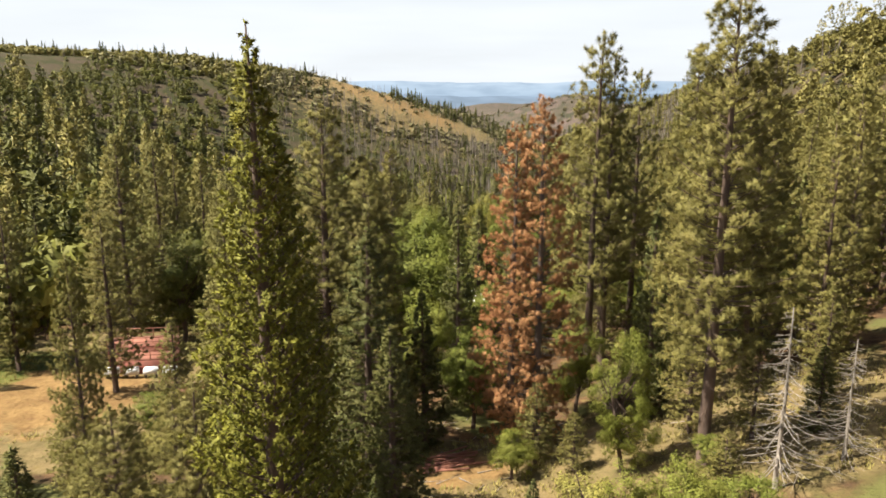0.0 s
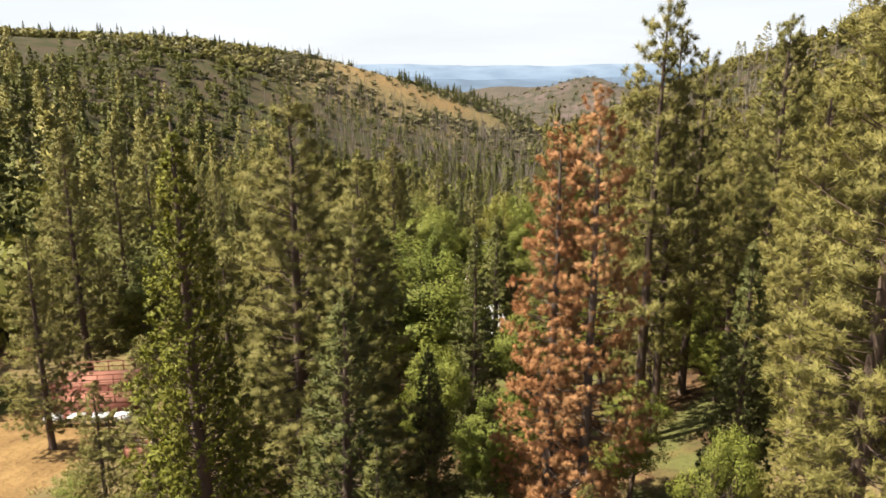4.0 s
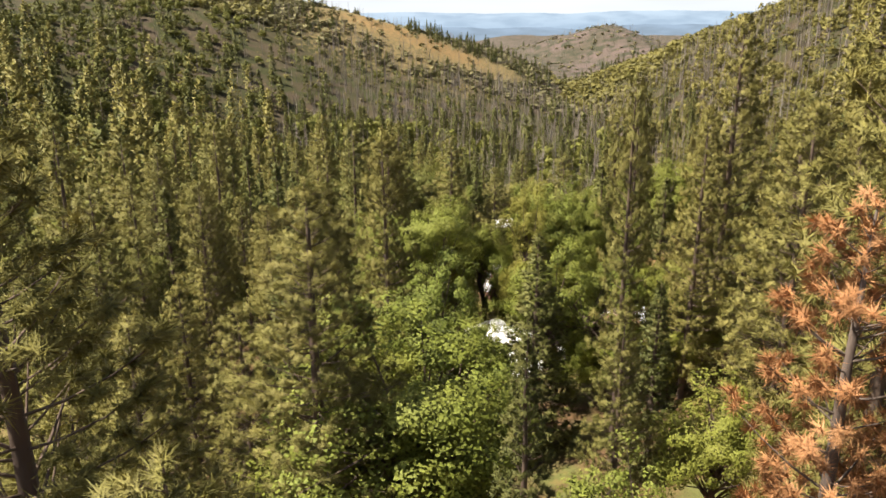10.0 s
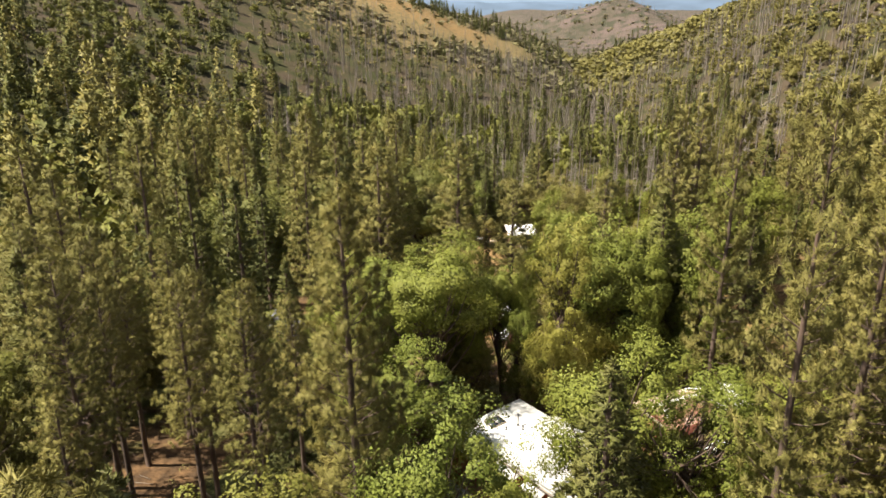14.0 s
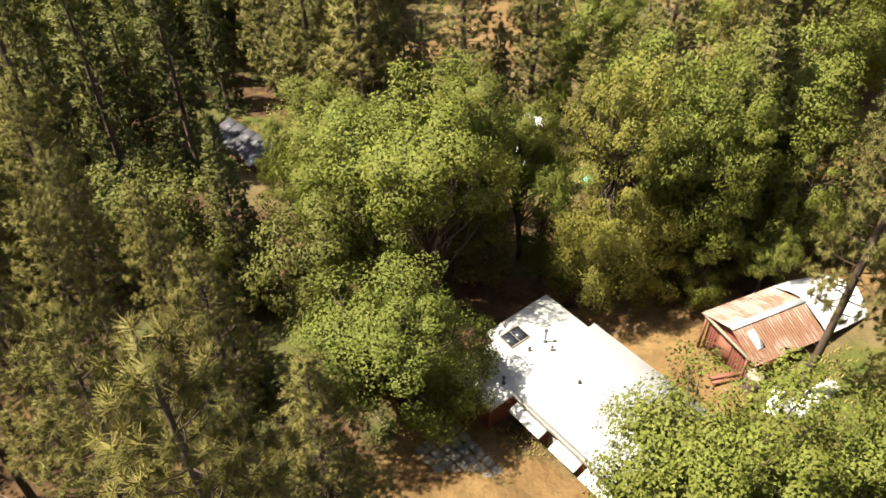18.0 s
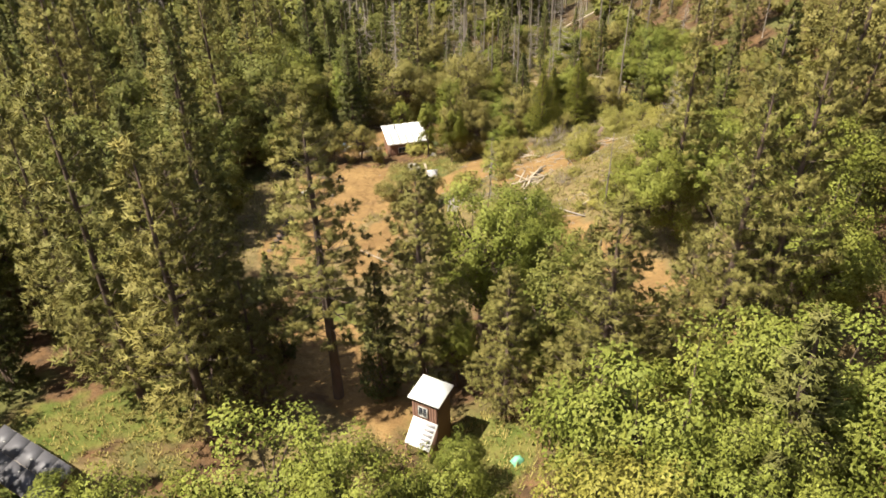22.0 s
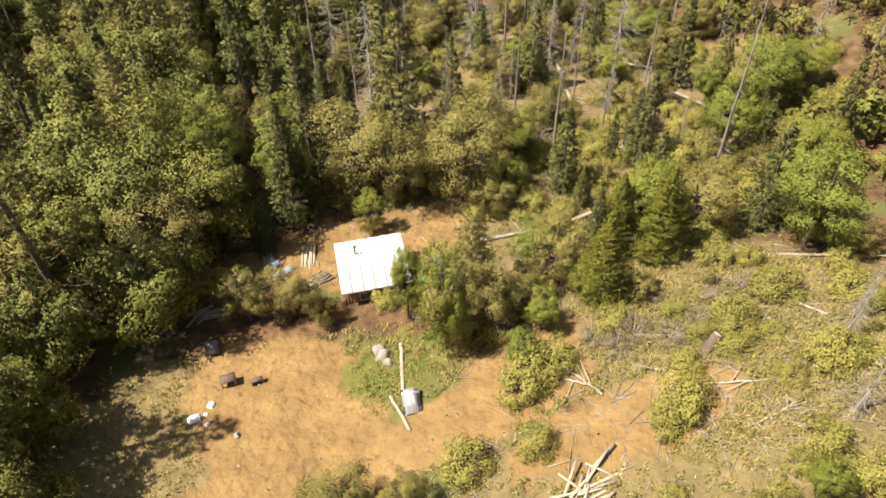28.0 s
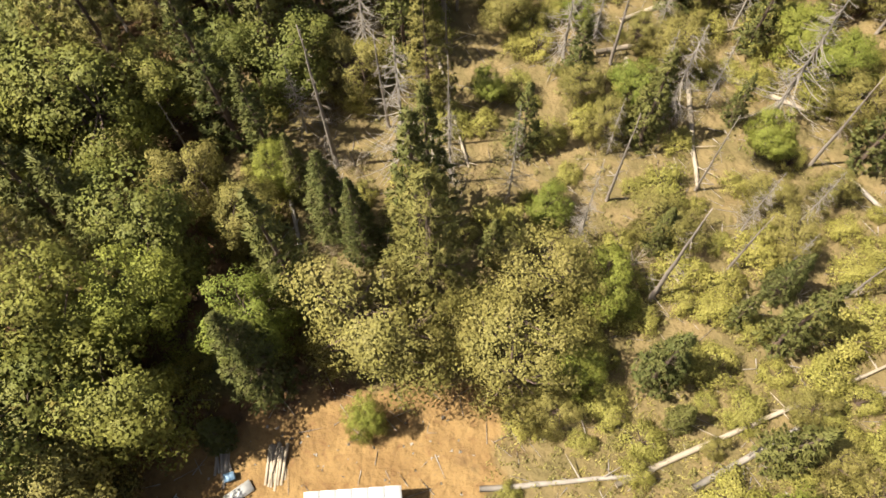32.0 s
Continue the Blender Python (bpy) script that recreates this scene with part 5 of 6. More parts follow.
def window(parent, w, h, m):
    """A window: frame, sill and dark panes."""
    fr = Build()
    for c, s in (((0, 0, h / 2), (w, 0.06, 0.07)), ((0, 0, -h / 2), (w, 0.06, 0.07)), ((-w / 2, 0, 0), (0.07, 0.06, h)), ((w / 2, 0, 0), (0.07, 0.06, h)), ((0, 0, 0), (0.04, 0.05, h))):
        fr.box(c, s)
    ob = part("window", fr, M_ALU, parent)
    ob.matrix_basis = m
    for sx in (-1, 1):
        part("pane", Build().box((sx * w / 4, 0.0, 0), (w / 2 - 0.05, 0.015, h - 0.06)), M_DARKCELL, ob)
    return ob


def vent(name, label, m, h=0.7, r=0.07, elbow=False):
    ob = thing(name, label, "vent pipe", m=m)
    part("pipe", Build().tube([(0, 0, -0.02), (0, 0, h)], (r, r), 10), M_METAL, ob)
    part("cap", Build().tube([(0, 0, h), (0, 0, h + 0.06), (0, 0, h + 0.16)], (r * 2.1, r * 2.1, 0.02), 10), M_METAL, ob)
    part("flashing", Build().tube([(0, 0, 0), (0, 0, 0.03)], (r * 2.6, r * 1.3), 10), M_METAL, ob)
    return ob


# ---------- the long house ----------
HOUSE = frame_at(2.85, 117.5, -49.5, 4.0)
house = thing("house", "long low red house with a white coated flat roof", "house", m=HOUSE)
slope = lambda x, y: 3.0 + 0.012 * y
part("roof", Build().prism([(0, 0), (3.5, 0), (3.5, 0.5), (12.0, 0.5), (12.0, -6.7), (4.3, -6.7), (4.3, -8.3), (0.8, -8.4), (0.8, -5.0), (0, -4.8)], 2.80, slope), M_WHITEROOF, house, "white coated flat roof with leaf stains")
part("wall", Build().prism([(0.3, -0.3), (11.6, -0.2), (11.6, -6.3), (4.0, -6.3), (4.0, -8.0), (1.1, -8.0), (1.1, -4.6), (0.3, -4.5)], -1.2, 2.79), M_REDWALL, house, "dark red board walls")
fascia = Build()
for a, b in (((4.3, -6.72), (12.0, -6.72)), ((0.8, -8.42), (4.3, -8.32)), ((12.02, 0.5), (12.02, -6.7)), ((3.5, 0.52), (12.0, 0.52))):
    fascia.prism([a, b, (b[0] + 0.03, b[1] + 0.03), (a[0] + 0.03, a[1] + 0.03)], 2.62, 2.86)
part("fascia", fascia, M_GREYWOOD, house)
ridge_cap = Build().tube([(4.0, -6.62, 2.98), (12.0, -6.62, 2.98)], (0.07, 0.07), 6)
part("gutter", ridge_cap, M_ALU, house)
boards(house, "board", 7.4, 2.7, M_REDWALL, (4.1, -6.34, 0), 0, 0.30, -0.2)
boards(house, "board", 2.9, 2.7, M_REDWALL, (1.1, -8.04, 0), 0, 0.30, -0.2)
boards(house, "board", 6.0, 2.7, M_REDWALL, (11.64, -6.3, 0), 90, 0.30, -0.2)
boards(house, "board", 10.0, 2.7, M_REDWALL, (1.2, -0.16, 0), 0, 0.30, -0.2)
for x0, x1, z in ((4.6, 6.9, 2.35), (7.6, 9.4, 2.30), (9.7, 11.8, 2.2)):
    p = Build()
    p.add([(x0, -6.4, z + 0.25), (x1, -6.4, z + 0.25), (x1, -7.3, z), (x0, -7.3, z), (x0, -6.4, z + 0.20), (x1, -6.4, z + 0.20), (x1, -7.3, z - 0.05), (x0, -7.3, z - 0.05)], [(3, 2, 1, 0), (4, 5, 6, 7), (0, 1, 5, 4), (1, 2, 6, 5), (2, 3, 7, 6), (3, 0, 4, 7)])
    part("awning", p, M_WHITEROOF, house, "white sheet awning")
for x in (5.6, 8.4, 10.6):
    window(house, 1.1, 0.9, Matrix.Translation((x, -6.40, 1.4)))
for x in (2.0, 6.5, 9.5):
    window(house, 1.1, 0.9, Matrix.Translation((x, -0.10, 1.5)))
door = part("door", Build().box((7.25, -6.40, 0.9), (0.85, 0.05, 2.0)), M_GREYWOOD, house)
part("door_handle", Build().box((7.55, -6.45, 0.9), (0.05, 0.06, 0.12)), M_METAL, door)
part("skylight", Build().box((11.5, -0.9, 3.06), (0.85, 1.7, 0.12)), M_SHADE, house, "dark roof opening at the corner")
panel_at = HOUSE @ Matrix.Translation((1.35, -3.9, slope(0, -3.9) + 0.02))
solar = thing("solar_panel_pair", "two dark solar panels in a pale frame on the roof", "solar panel", m=panel_at @ Matrix.Rotation(0.07, 4, "Y") @ Matrix.Scale(0.76, 4))
fr = Build()
for c, s in (((0, 0.92, 0.12), (1.35, 0.08, 0.08)), ((0, -0.92, 0.12), (1.35, 0.08, 0.08)), ((0.66, 0, 0.12), (0.08, 1.8, 0.08)), ((-0.66, 0, 0.12), (0.08, 1.8, 0.08)), ((0, 0, 0.12), (1.3, 0.05, 0.08))):
    fr.box(c, s)
part("panel_frame", fr, M_LUMBER, solar)
for sy in (-0.46, 0.46):
    part("panel", Build().box((0, sy, 0.15), (1.24, 0.84, 0.03)), M_DARKCELL, solar)
for sx in (-0.6, 0.6):
    for sy in (-0.85, 0.85):
        part("foot", Build().box((sx, sy, 0.04), (0.08, 0.08, 0.14)), M_LUMBER, solar)
for lx, ly, h, r in ((2.7, -2.75, 0.9, 0.055), (3.4, -2.9, 0.25, 0.045), (2.6, -3.9, 0.2, 0.045), (9.8, -5.0, 0.3, 0.05), (3.4, -6.6, 0.5, 0.05), (6.0, -3.4, 0.12, 0.04)):
    vent("roof_vent", "dark metal vent pipe on the white roof", HOUSE @ Matrix.Translation((lx, ly, slope(lx, ly))), h, r)
patio = thing("stone_patio", "pale flagstone patio beside the house", "patio", m=frame_at(-2.3, 107.0, -49.5))
pr = random.Random(8)
slab = Build().box((0, 0, 0.03), (0.62, 0.52, 0.16), taper=0.92).mesh("flagstone", M_STONE)
for i in range(6):
    for j in range(5):
        q = new("flagstone", slab)
        q.parent = patio
        q.matrix_basis = Matrix.Translation((i * 0.68 - 1.7 + pr.uniform(-0.04, 0.04), j * 0.58 - 1.2 + pr.uniform(-0.04, 0.04), pr.uniform(-0.02, 0.03))) @ Matrix.Rotation(pr.uniform(-0.2, 0.2), 4, "Z")

# ---------- the rusty shed and what stands by it ----------
SHED = frame_at(12.35, 112.95, 25.9, 6.0)
shed = thing("shed", "old red shed with a rusty corrugated gable roof", "shed", m=SHED)
part("wall", Build().prism([(0.4, -1.7), (5.2, -1.7), (5.2, 1.7), (0.4, 1.7)], -1.2, lambda x, y: 2.25), M_REDWALL, shed)
part("gable", Build().add([(0.42, -1.7, 2.25), (0.42, 1.7, 2.25), (0.42, 0, 3.0), (0.5, -1.7, 2.25), (0.5, 1.7, 2.25), (0.5, 0, 3.0)], [(0, 2, 1), (3, 4, 5)]), M_REDWALL, shed)
boards(shed, "board", 3.4, 2.2, M_REDWALL, (0.36, 1.7, 0), -90, 0.2, -0.3)


def sheet_mesh(name, mat, w=0.66, ln=2.35):
    """One corrugated sheet, ridged along its length."""
    b = Build()
    k = 16
    xs = np.linspace(0, w, k + 1)
    zs = 0.022 * np.sin(np.arange(k + 1) * math.pi / 2 * 1.0)
    v = [(x, 0, z) for x, z in zip(xs, zs)] + [(x, ln, z) for x, z in zip(xs, zs)]
    b.add(v, [(i, i + 1, k + 2 + i, k + 1 + i) for i in range(k)])
    return b.mesh(name, mat)


for mat, n, side in ((M_PALERUST, 8, 1), (M_RUST, 8, -1)):
    me = sheet_mesh("roof_sheet", mat)
    for i in range(n):
        q = new("roof_sheet", me)
        q.parent = shed
        m = Matrix.Translation((i * 0.64, 0, 3.15 + 0.004 * (i % 2))) @ Matrix.Rotation(radians(-21.5 if side > 0 else 21.5), 4, "X")
        q.matrix_basis = m if side > 0 else m @ Matrix.Translation((0.66, 0, 0)) @ Matrix.Rotation(math.pi, 4, "Z")
part("ridge_cap", Build().box((2.6, 0, 3.17), (5.2, 0.34, 0.04)), M_WHITEROOF, shed, "pale ridge flashing")
part("patch", Build().box((1.0, -1.0, 2.80), (0.55, 1.1, 0.02), Matrix.Rotation(radians(21.5), 3, "X")), M_WHITEROOF, shed, "white patch sheet")
for y in (-1.6, 1.75):
    part("post", Build().box((0.1, y, 1.0), (0.12, 0.12, 2.5)), M_REDWOOD, shed)
part("door", Build().box((0.30, 0.2, 0.95), (0.05, 1.0, 1.9)), M_REDWOOD, shed, "faded red door")
part("lintel", Build().box((0.1, 0.1, 2.3), (0.14, 3.7, 0.16)), M_LUMBER, shed)


def dome(w, d, h, seed, n=14, crease=0.06):
    """A draped sheet over something: a soft mound with creases, down to the ground."""
    rng2 = np.random.default_rng(seed)
    b = Build()
    u = np.linspace(-1, 1, n)
    X, Y = np.meshgrid(u, u)
    r = np.maximum(np.abs(X), np.abs(Y)) * 0.6 + np.hypot(X, Y) / 1.414 * 0.4
    Z = h * np.clip(1 - r ** 3.2, 0, 1) + rng2.normal(0, crease, X.shape) * (r < 0.95)
    Z[r >= 0.99] = -0.15
    i = np.arange(n * n).reshape(n, n)
    b.add(np.stack([X * w / 2, Y * d / 2, Z], -1).reshape(-1, 3), np.stack([i[:-1, :-1], i[:-1, 1:], i[1:, 1:], i[1:, :-1]], -1).reshape(-1, 4))
    return b


tent = thing("canopy", "white tarp canopy on poles at the end of the shed", "canopy", m=SHED)
cover_sheet = Build()
cu, cv = np.linspace(0, 1, 9), np.linspace(-1, 1, 13)
CU, CV = np.meshgrid(cu, cv)
CX = 5.15 + 3.5 * CU + 0.35 * CU * (1 - CV ** 2)
CY = CV * (2.15 - 0.25 * CU)
CZ = 3.22 - 0.85 * np.abs(CV) ** 1.3 - 0.25 * CU ** 2 + 0.04 * np.sin(CU * 9 + CV * 5)
ci = np.arange(CU.size).reshape(CU.shape)
cover_sheet.add(np.stack([CX, CY, CZ], -1).reshape(-1, 3), np.stack([ci[:-1, :-1], ci[:-1, 1:], ci[1:, 1:], ci[1:, :-1]], -1).reshape(-1, 4))
part("sheet", cover_sheet, M_TARP, tent, smooth=True)
for x, y in ((5.4, 2.0), (8.4, 1.8), (5.4, -2.0), (8.4, -1.8)):
    part("pole", Build().tube([(x, y, -1.0), (x, y, 2.45)], (0.04, 0.04), 6), M_METAL, tent)

stump = thing("round_stump", "wide sawn log round with a pale top by the shed", "stump", m=frame_at(13.5, 110.9, 0))
part("bark", Build().tube([(0, 0, -0.3), (0, 0, 0.4), (0, 0, 1.05)], (0.56, 0.50, 0.48), 14), M_BARK, stump)
part("top", Build().tube([(0, 0, 1.05), (0, 0, 1.08)], (0.45, 0.44), 14), M_LUMBER, stump)
for x, y, turn, w, d, h, mat, lab in ((14.3, 109.6, 60, 1.9, 0.7, 0.6, M_TARP, "narrow white tarp over a low stack"), (16.2, 109.5, 35, 3.4, 1.0, 0.7, M_TARP, "long white tarp over stacked goods"), (15.3, 109.3, 30, 2.2, 0.9, 0.5, M_GREYTARP, "crumpled grey tarp on the dry grass")):
    q = thing("tarp_covered_stack", lab, "tarp", m=frame_at(x, y, turn))
    part("tarp", dome(w, d, h, int(x * 10)), mat, q, smooth=True)
beams = thing("beam_stack", "red-brown beams stacked by the shed", "lumber", m=frame_at(12.5, 111.5, 12))
for i in range(3):
    part("beam", Build().box((0, i * 0.2, 0.15 + 0.16 * (i % 2)), (1.9, 0.16, 0.14)), M_REDWOOD, beams)

# ---------- the narrow tower shed ----------
TOWER = frame_at(3.4, 140.4, -38, -0.3)
tower = thing("tower_shed", "narrow two-storey brown board shed with a white roof", "shed", m=TOWER)
part("wall", Build().prism([(-0.88, -0.83), (0.88, -0.83), (0.88, 0.83), (-0.88, 0.83)], -0.8, 5.2), M_BROWNWALL, tower)
for at, turn, ln in (((-0.9, -0.86, 0), 0, 1.8), ((0.91, -0.85, 0), 90, 1.7), ((-0.9, 0.86, 0), 0, 1.8), ((-0.91, -0.85, 0), 90, 1.7)):
    boards(tower, "board", ln, 5.3, M_BROWNWALL, at, turn, 0.2, -0.3)
part("roof", Build().box((0, 0, 5.38), (2.25, 2.05, 0.12), Matrix.Rotation(0.10, 3, "X")), M_WHITEROOF, tower, "white roof slab")
for x in (-0.8, 0.8):
    part("rafter", Build().box((x, 0, 5.25), (0.1, 1.9, 0.12), Matrix.Rotation(0.10, 3, "X")), M_BROWNWALL, tower)
window(tower, 0.62, 0.8, Matrix.Translation((-0.1, -0.92, 4.3)))
lean_to = part("lean_to_roof", Build().add([(-0.85, -0.88, 3.6), (0.95, -0.88, 3.6), (0.95, -2.15, 2.35), (-0.85, -2.15, 2.35), (-0.85, -0.88, 3.52), (0.95, -0.88, 3.52), (0.95, -2.15, 2.27), (-0.85, -2.15, 2.27)], [(3, 2, 1, 0), (4, 5, 6, 7), (0, 1, 5, 4), (1, 2, 6, 5), (2, 3, 7, 6), (3, 0, 4, 7)]), M_WHITEROOF, tower, "white sloping porch roof with dark vents")
tilt = Matrix.Rotation(math.atan2(1.25, 1.27), 3, "X")
for i in range(5):
    f = 0.14 + i * 0.18
    part("louvre", Build().box((0.5, -0.88 - 1.27 * f, 3.63 - 1.25 * f), (0.66, 0.17, 0.05), tilt), M_GREYTARP, lean_to)
for x in (-0.78, 0.88):
    part("post", Build().box((x, -2.05, 0.9), (0.1, 0.1, 2.9)), M_BROWNWALL, tower)
part("porch_wall", Build().prism([(0.82, -0.86), (0.90, -0.86), (0.90, -2.0), (0.82, -2.0)], -0.8, lambda x, y: 3.5 + 0.98 * (y + 0.88)), M_BROWNWALL, tower)
jug = thing("green_bag", "pale green plastic bag on the grass", "bag", m=frame_at(8.2, 136.5, 20))
part("bag", dome(0.8, 0.6, 0.4, 3, 9), M_GREEN, jug, smooth=True)

# ---------- the low shed with the panel roof ----------
ARR = frame_at(-23.0, 142.2, -40.5, 0.2)
arr = thing("panel_shed", "low shed roofed with dark grey panels", "shed", m=ARR)
part("wall", Build().prism([(-3.3, -1.1), (3.3, -1.1), (3.3, 1.1), (-3.3, 1.1)], -1.2, lambda x, y: 1.35 + 0.25 * y), M_BROWNWALL, arr)
part("deck", Build().box((0, 0, 1.52), (7.3, 2.95, 0.08), Matrix.Rotation(0.24, 3, "X")), M_GREYWOOD, arr)
pm = Build().box((0, 0, 0.03), (1.42, 1.42, 0.05)).mesh("panel", M_SLATE)
cm = Build().box((0, 0, 0.07), (0.16, 0.05, 0.03)).mesh("clip", M_ALU)
for i in range(5):
    for j in range(2):
        q = new("panel", pm)
        q.parent = arr
        q.matrix_basis = Matrix.Translation((0, 0, 1.57)) @ Matrix.Rotation(0.24, 4, "X") @ Matrix.Translation((i * 1.45 - 2.9, j * 1.45 - 0.72, 0))
        c = new("clip", cm)
        c.parent = q
        c.matrix_basis = Matrix.Translation((0.45, 0.35 - 0.5 * j, 0)) @ Matrix.Rotation(0.6, 4, "Z")
part("corner_panel", Build().box((3.2, -1.35, 1.36), (0.9, 0.95, 0.03), Matrix.Rotation(0.24, 3, "X")), M_ALU, arr, "pale grey corner panel")

# ---------- the cabin and its yard ----------
CAB = frame_at(8.85, 200.5, 4.0, -8.1)
cabin = thing("cabin", "small cabin with a white sheet metal roof", "cabin", m=CAB)
part("wall", Build().prism([(-2.6, -2.3), (2.6, -2.3), (2.6, 2.4), (-2.6, 2.4)], -0.9, 2.5), M_BROWNWALL, cabin)
rm = Build().box((0, 0, 0), (0.975, 5.6, 0.05)).mesh("roof_sheet", M_WHITEROOF)
sm = Build().box((0, 0, 0.04), (0.03, 5.6, 0.03)).mesh("seam", M_ALU)
for i in range(6):
    q = new("roof_sheet", rm)
    q.parent = cabin
    q.matrix_basis = Matrix.Translation((0, 0, 2.75)) @ Matrix.Rotation(0.05, 4, "X") @ Matrix.Translation((i * 0.983 - 2.46, 0, 0.0))
part("eave", Build().box((0, -2.78, 2.50), (5.8, 0.06, 0.2)), M_GREYWOOD, cabin)
for at, turn, ln in (((-2.6, -2.34, 0), 0, 5.2), ((2.64, -2.3, 0), 90, 4.7), ((-2.64, -2.3, 0), 90, 4.7)):
    boards(cabin, "board", ln, 2.7, M_BROWNWALL, at, turn, 0.26, -0.25)
window(cabin, 1.0, 0.8, Matrix.Translation((-1.0, -2.40, 1.4)))
part("door", Build().box((1.0, -2.40, 0.85), (0.85, 0.05, 2.0)), M_REDWOOD, cabin)
part("ladder_rail", Build().box((-2.95, -1.2, 1.0), (0.06, 2.6, 0.08)), M_REDWOOD, cabin)
for y in (-2.3, -1.2, -0.1):
    part("post", Build().box((-2.95, y, 0.4), (0.09, 0.09, 1.5)), M_REDWOOD, cabin)
vent("stove_pipe", "black stove pipe on the white cabin roof", CAB @ Matrix.Translation((-1.3, 1.2, 2.8)), 0.9, 0.07)


def stack(name, label, x, y, turn, n, length, width, mat, seed, layers=3, mess=0.06, category="lumber"):
    """A stack of boards, each of its own, laid a little unevenly."""
    r = random.Random(seed)
    ob = thing(name, label, category, m=frame_at(x, y, turn))
    me = Build().box((0, 0, 0), (length, 0.16, 0.05)).mesh("board", mat)
    per = max(1, n // layers)
    for i in range(n):
        q = new("board", me)
        q.parent = ob
        lay, col = i // per, i % per
        q.matrix_basis = Matrix.Translation((r.gauss(0, mess * 2), (col - per / 2) * width / per + r.gauss(0, mess * 0.5), 0.02 + lay * 0.09)) @ Euler((r.gauss(0, mess * 0.5), r.gauss(0, mess * 0.3), r.gauss(0, mess))).to_matrix().to_4x4() @ Matrix.Diagonal((r.uniform(0.75, 1.05), 1, 1, 1))
    return ob


stack("board_stack", "bleached boards stacked flat behind the cabin", 3.0, 205.0, 88, 18, 3.0, 1.3, M_LUMBER, 1)
stack("board_stack", "loose bleached boards beside the cabin wall", 3.6, 201.4, 28, 18, 3.0, 1.0, M_LUMBER, 2, mess=0.14)
stack("board_heap", "heap of grey boards on the yard", -0.6, 205.4, 100, 14, 2.6, 1.0, M_GREYWOOD, 3, mess=0.14)
stack("board_heap", "pale scrap boards under the live oaks", -5.6, 199.2, 15, 14, 2.4, 1.4, M_LUMBER, 4, mess=0.25)
stack("board_heap", "small heap of pale boards on the yard", -0.6, 202.2, 25, 8, 1.6, 0.9, M_LUMBER, 14, mess=0.2)
stack("board_heap", "heap of red timber on the forest floor", 0.3, 48.2, 10, 26, 4.2, 3.0, M_REDWOOD, 5, mess=0.22)
stack("board_heap", "pile of bleached scrap timber on the dry grass", 20.6, 176.0, 30, 30, 2.8, 2.2, M_LUMBER, 6, mess=0.5)
stack("board_stack", "bleached poles stacked on the dry grass", 11.5, 175.6, 80, 16, 3.0, 2.2, M_GREYWOOD, 7, mess=0.08, layers=2)
stack("board_stack", "bleached poles stacked on the dry slope", 18.9, 169.0, 80, 16, 2.4, 2.8, M_GREYWOOD, 8, mess=0.10, layers=2)
appliance = thing("flat_panel", "pale grey sheet panel lying on the yard", "panel", m=frame_at(0.9, 203.3, 35))
part("panel", Build().box((0, 0, 0.12), (1.9, 0.8, 0.08)), M_ALU, appliance)
part("leg", Build().box((0.6, 0, 0.03), (0.1, 0.7, 0.12)), M_LUMBER, appliance)
bin_ob = thing("blue_crate", "blue plastic crate among the boards", "crate", m=frame_at(0.2, 204.3, 20))
part("body", Build().box((0, 0, 0.2), (0.6, 0.45, 0.5), taper=1.1), M_BLUE, bin_ob)
part("rim", Build().box((0, 0, 0.46), (0.7, 0.54, 0.05)), M_BLUE, bin_ob)
cart = thing("hand_cart", "old metal hand cart with two wheels", "cart", m=frame_at(-3.0, 202.4, 65))
part("rail", Build().box((0, 0.3, 0.5), (1.5, 0.05, 0.05)), M_ALU, cart)
part("rail", Build().box((0, -0.3, 0.5), (1.5, 0.05, 0.05)), M_ALU, cart)
for i in range(5):
    part("rung", Build().box((i * 0.3 - 0.6, 0, 0.5), (0.05, 0.6, 0.04)), M_ALU, cart)
for s in (-1, 1):
    part("wheel", Build().tube([(0.4, s * 0.36, 0.25), (0.4, s * 0.42, 0.25)], (0.28, 0.28), 14), M_RUBBER, cart)

deck = thing("work_platform", "dark weathered platform with loose planks on it", "platform", m=frame_at(16.2, 200.4, 2))
part("top", Build().box((0, 0, 0.35), (2.4, 3.4, 0.08)), M_SHADE, deck)
for x in (-1.0, 1.0):
    for y in (-1.5, 1.5):
        part("leg", Build().box((x, y, 0.05), (0.12, 0.12, 0.6)), M_BROWNWALL, deck)
dk = random.Random(9)
for i, x in enumerate((-0.75, -0.25, 0.25)):
    q = thing("plank", "pale plank lying on the dark platform", "plank", "planks on the platform", frame_at(16.2 + x, 200.6, 88 + dk.uniform(-3, 3), gz(16.2, 200.4) + 0.41))
    part("plank", Build().box((0, 0, 0), (2.6, 0.10, 0.035)), M_LUMBER, q)
for i in range(6):
    q = thing("rag", "pale scrap of sheet on the platform", "scrap", "scraps on the platform", frame_at(16.9 + dk.uniform(-0.2, 0.35), 199.4 + i * 0.35, dk.uniform(0, 90), gz(16.2, 200.4) + 0.39))
    part("rag", dome(0.32, 0.26, 0.05, i, 6, 0.01), M_STONE, q)
slats = thing("slat_rack", "pale slat rack standing beside the platform", "rack", m=frame_at(14.4, 200.3, 90))
for i in range(4):
    part("slat", Build().box((0, i * 0.22 - 0.33, 0.25 + 0.02 * i), (3.2, 0.12, 0.04)), M_LUMBER, slats)
part("base", Build().box((0, 0, 0.08), (2.8, 0.6, 0.25)), M_GREYWOOD, slats)
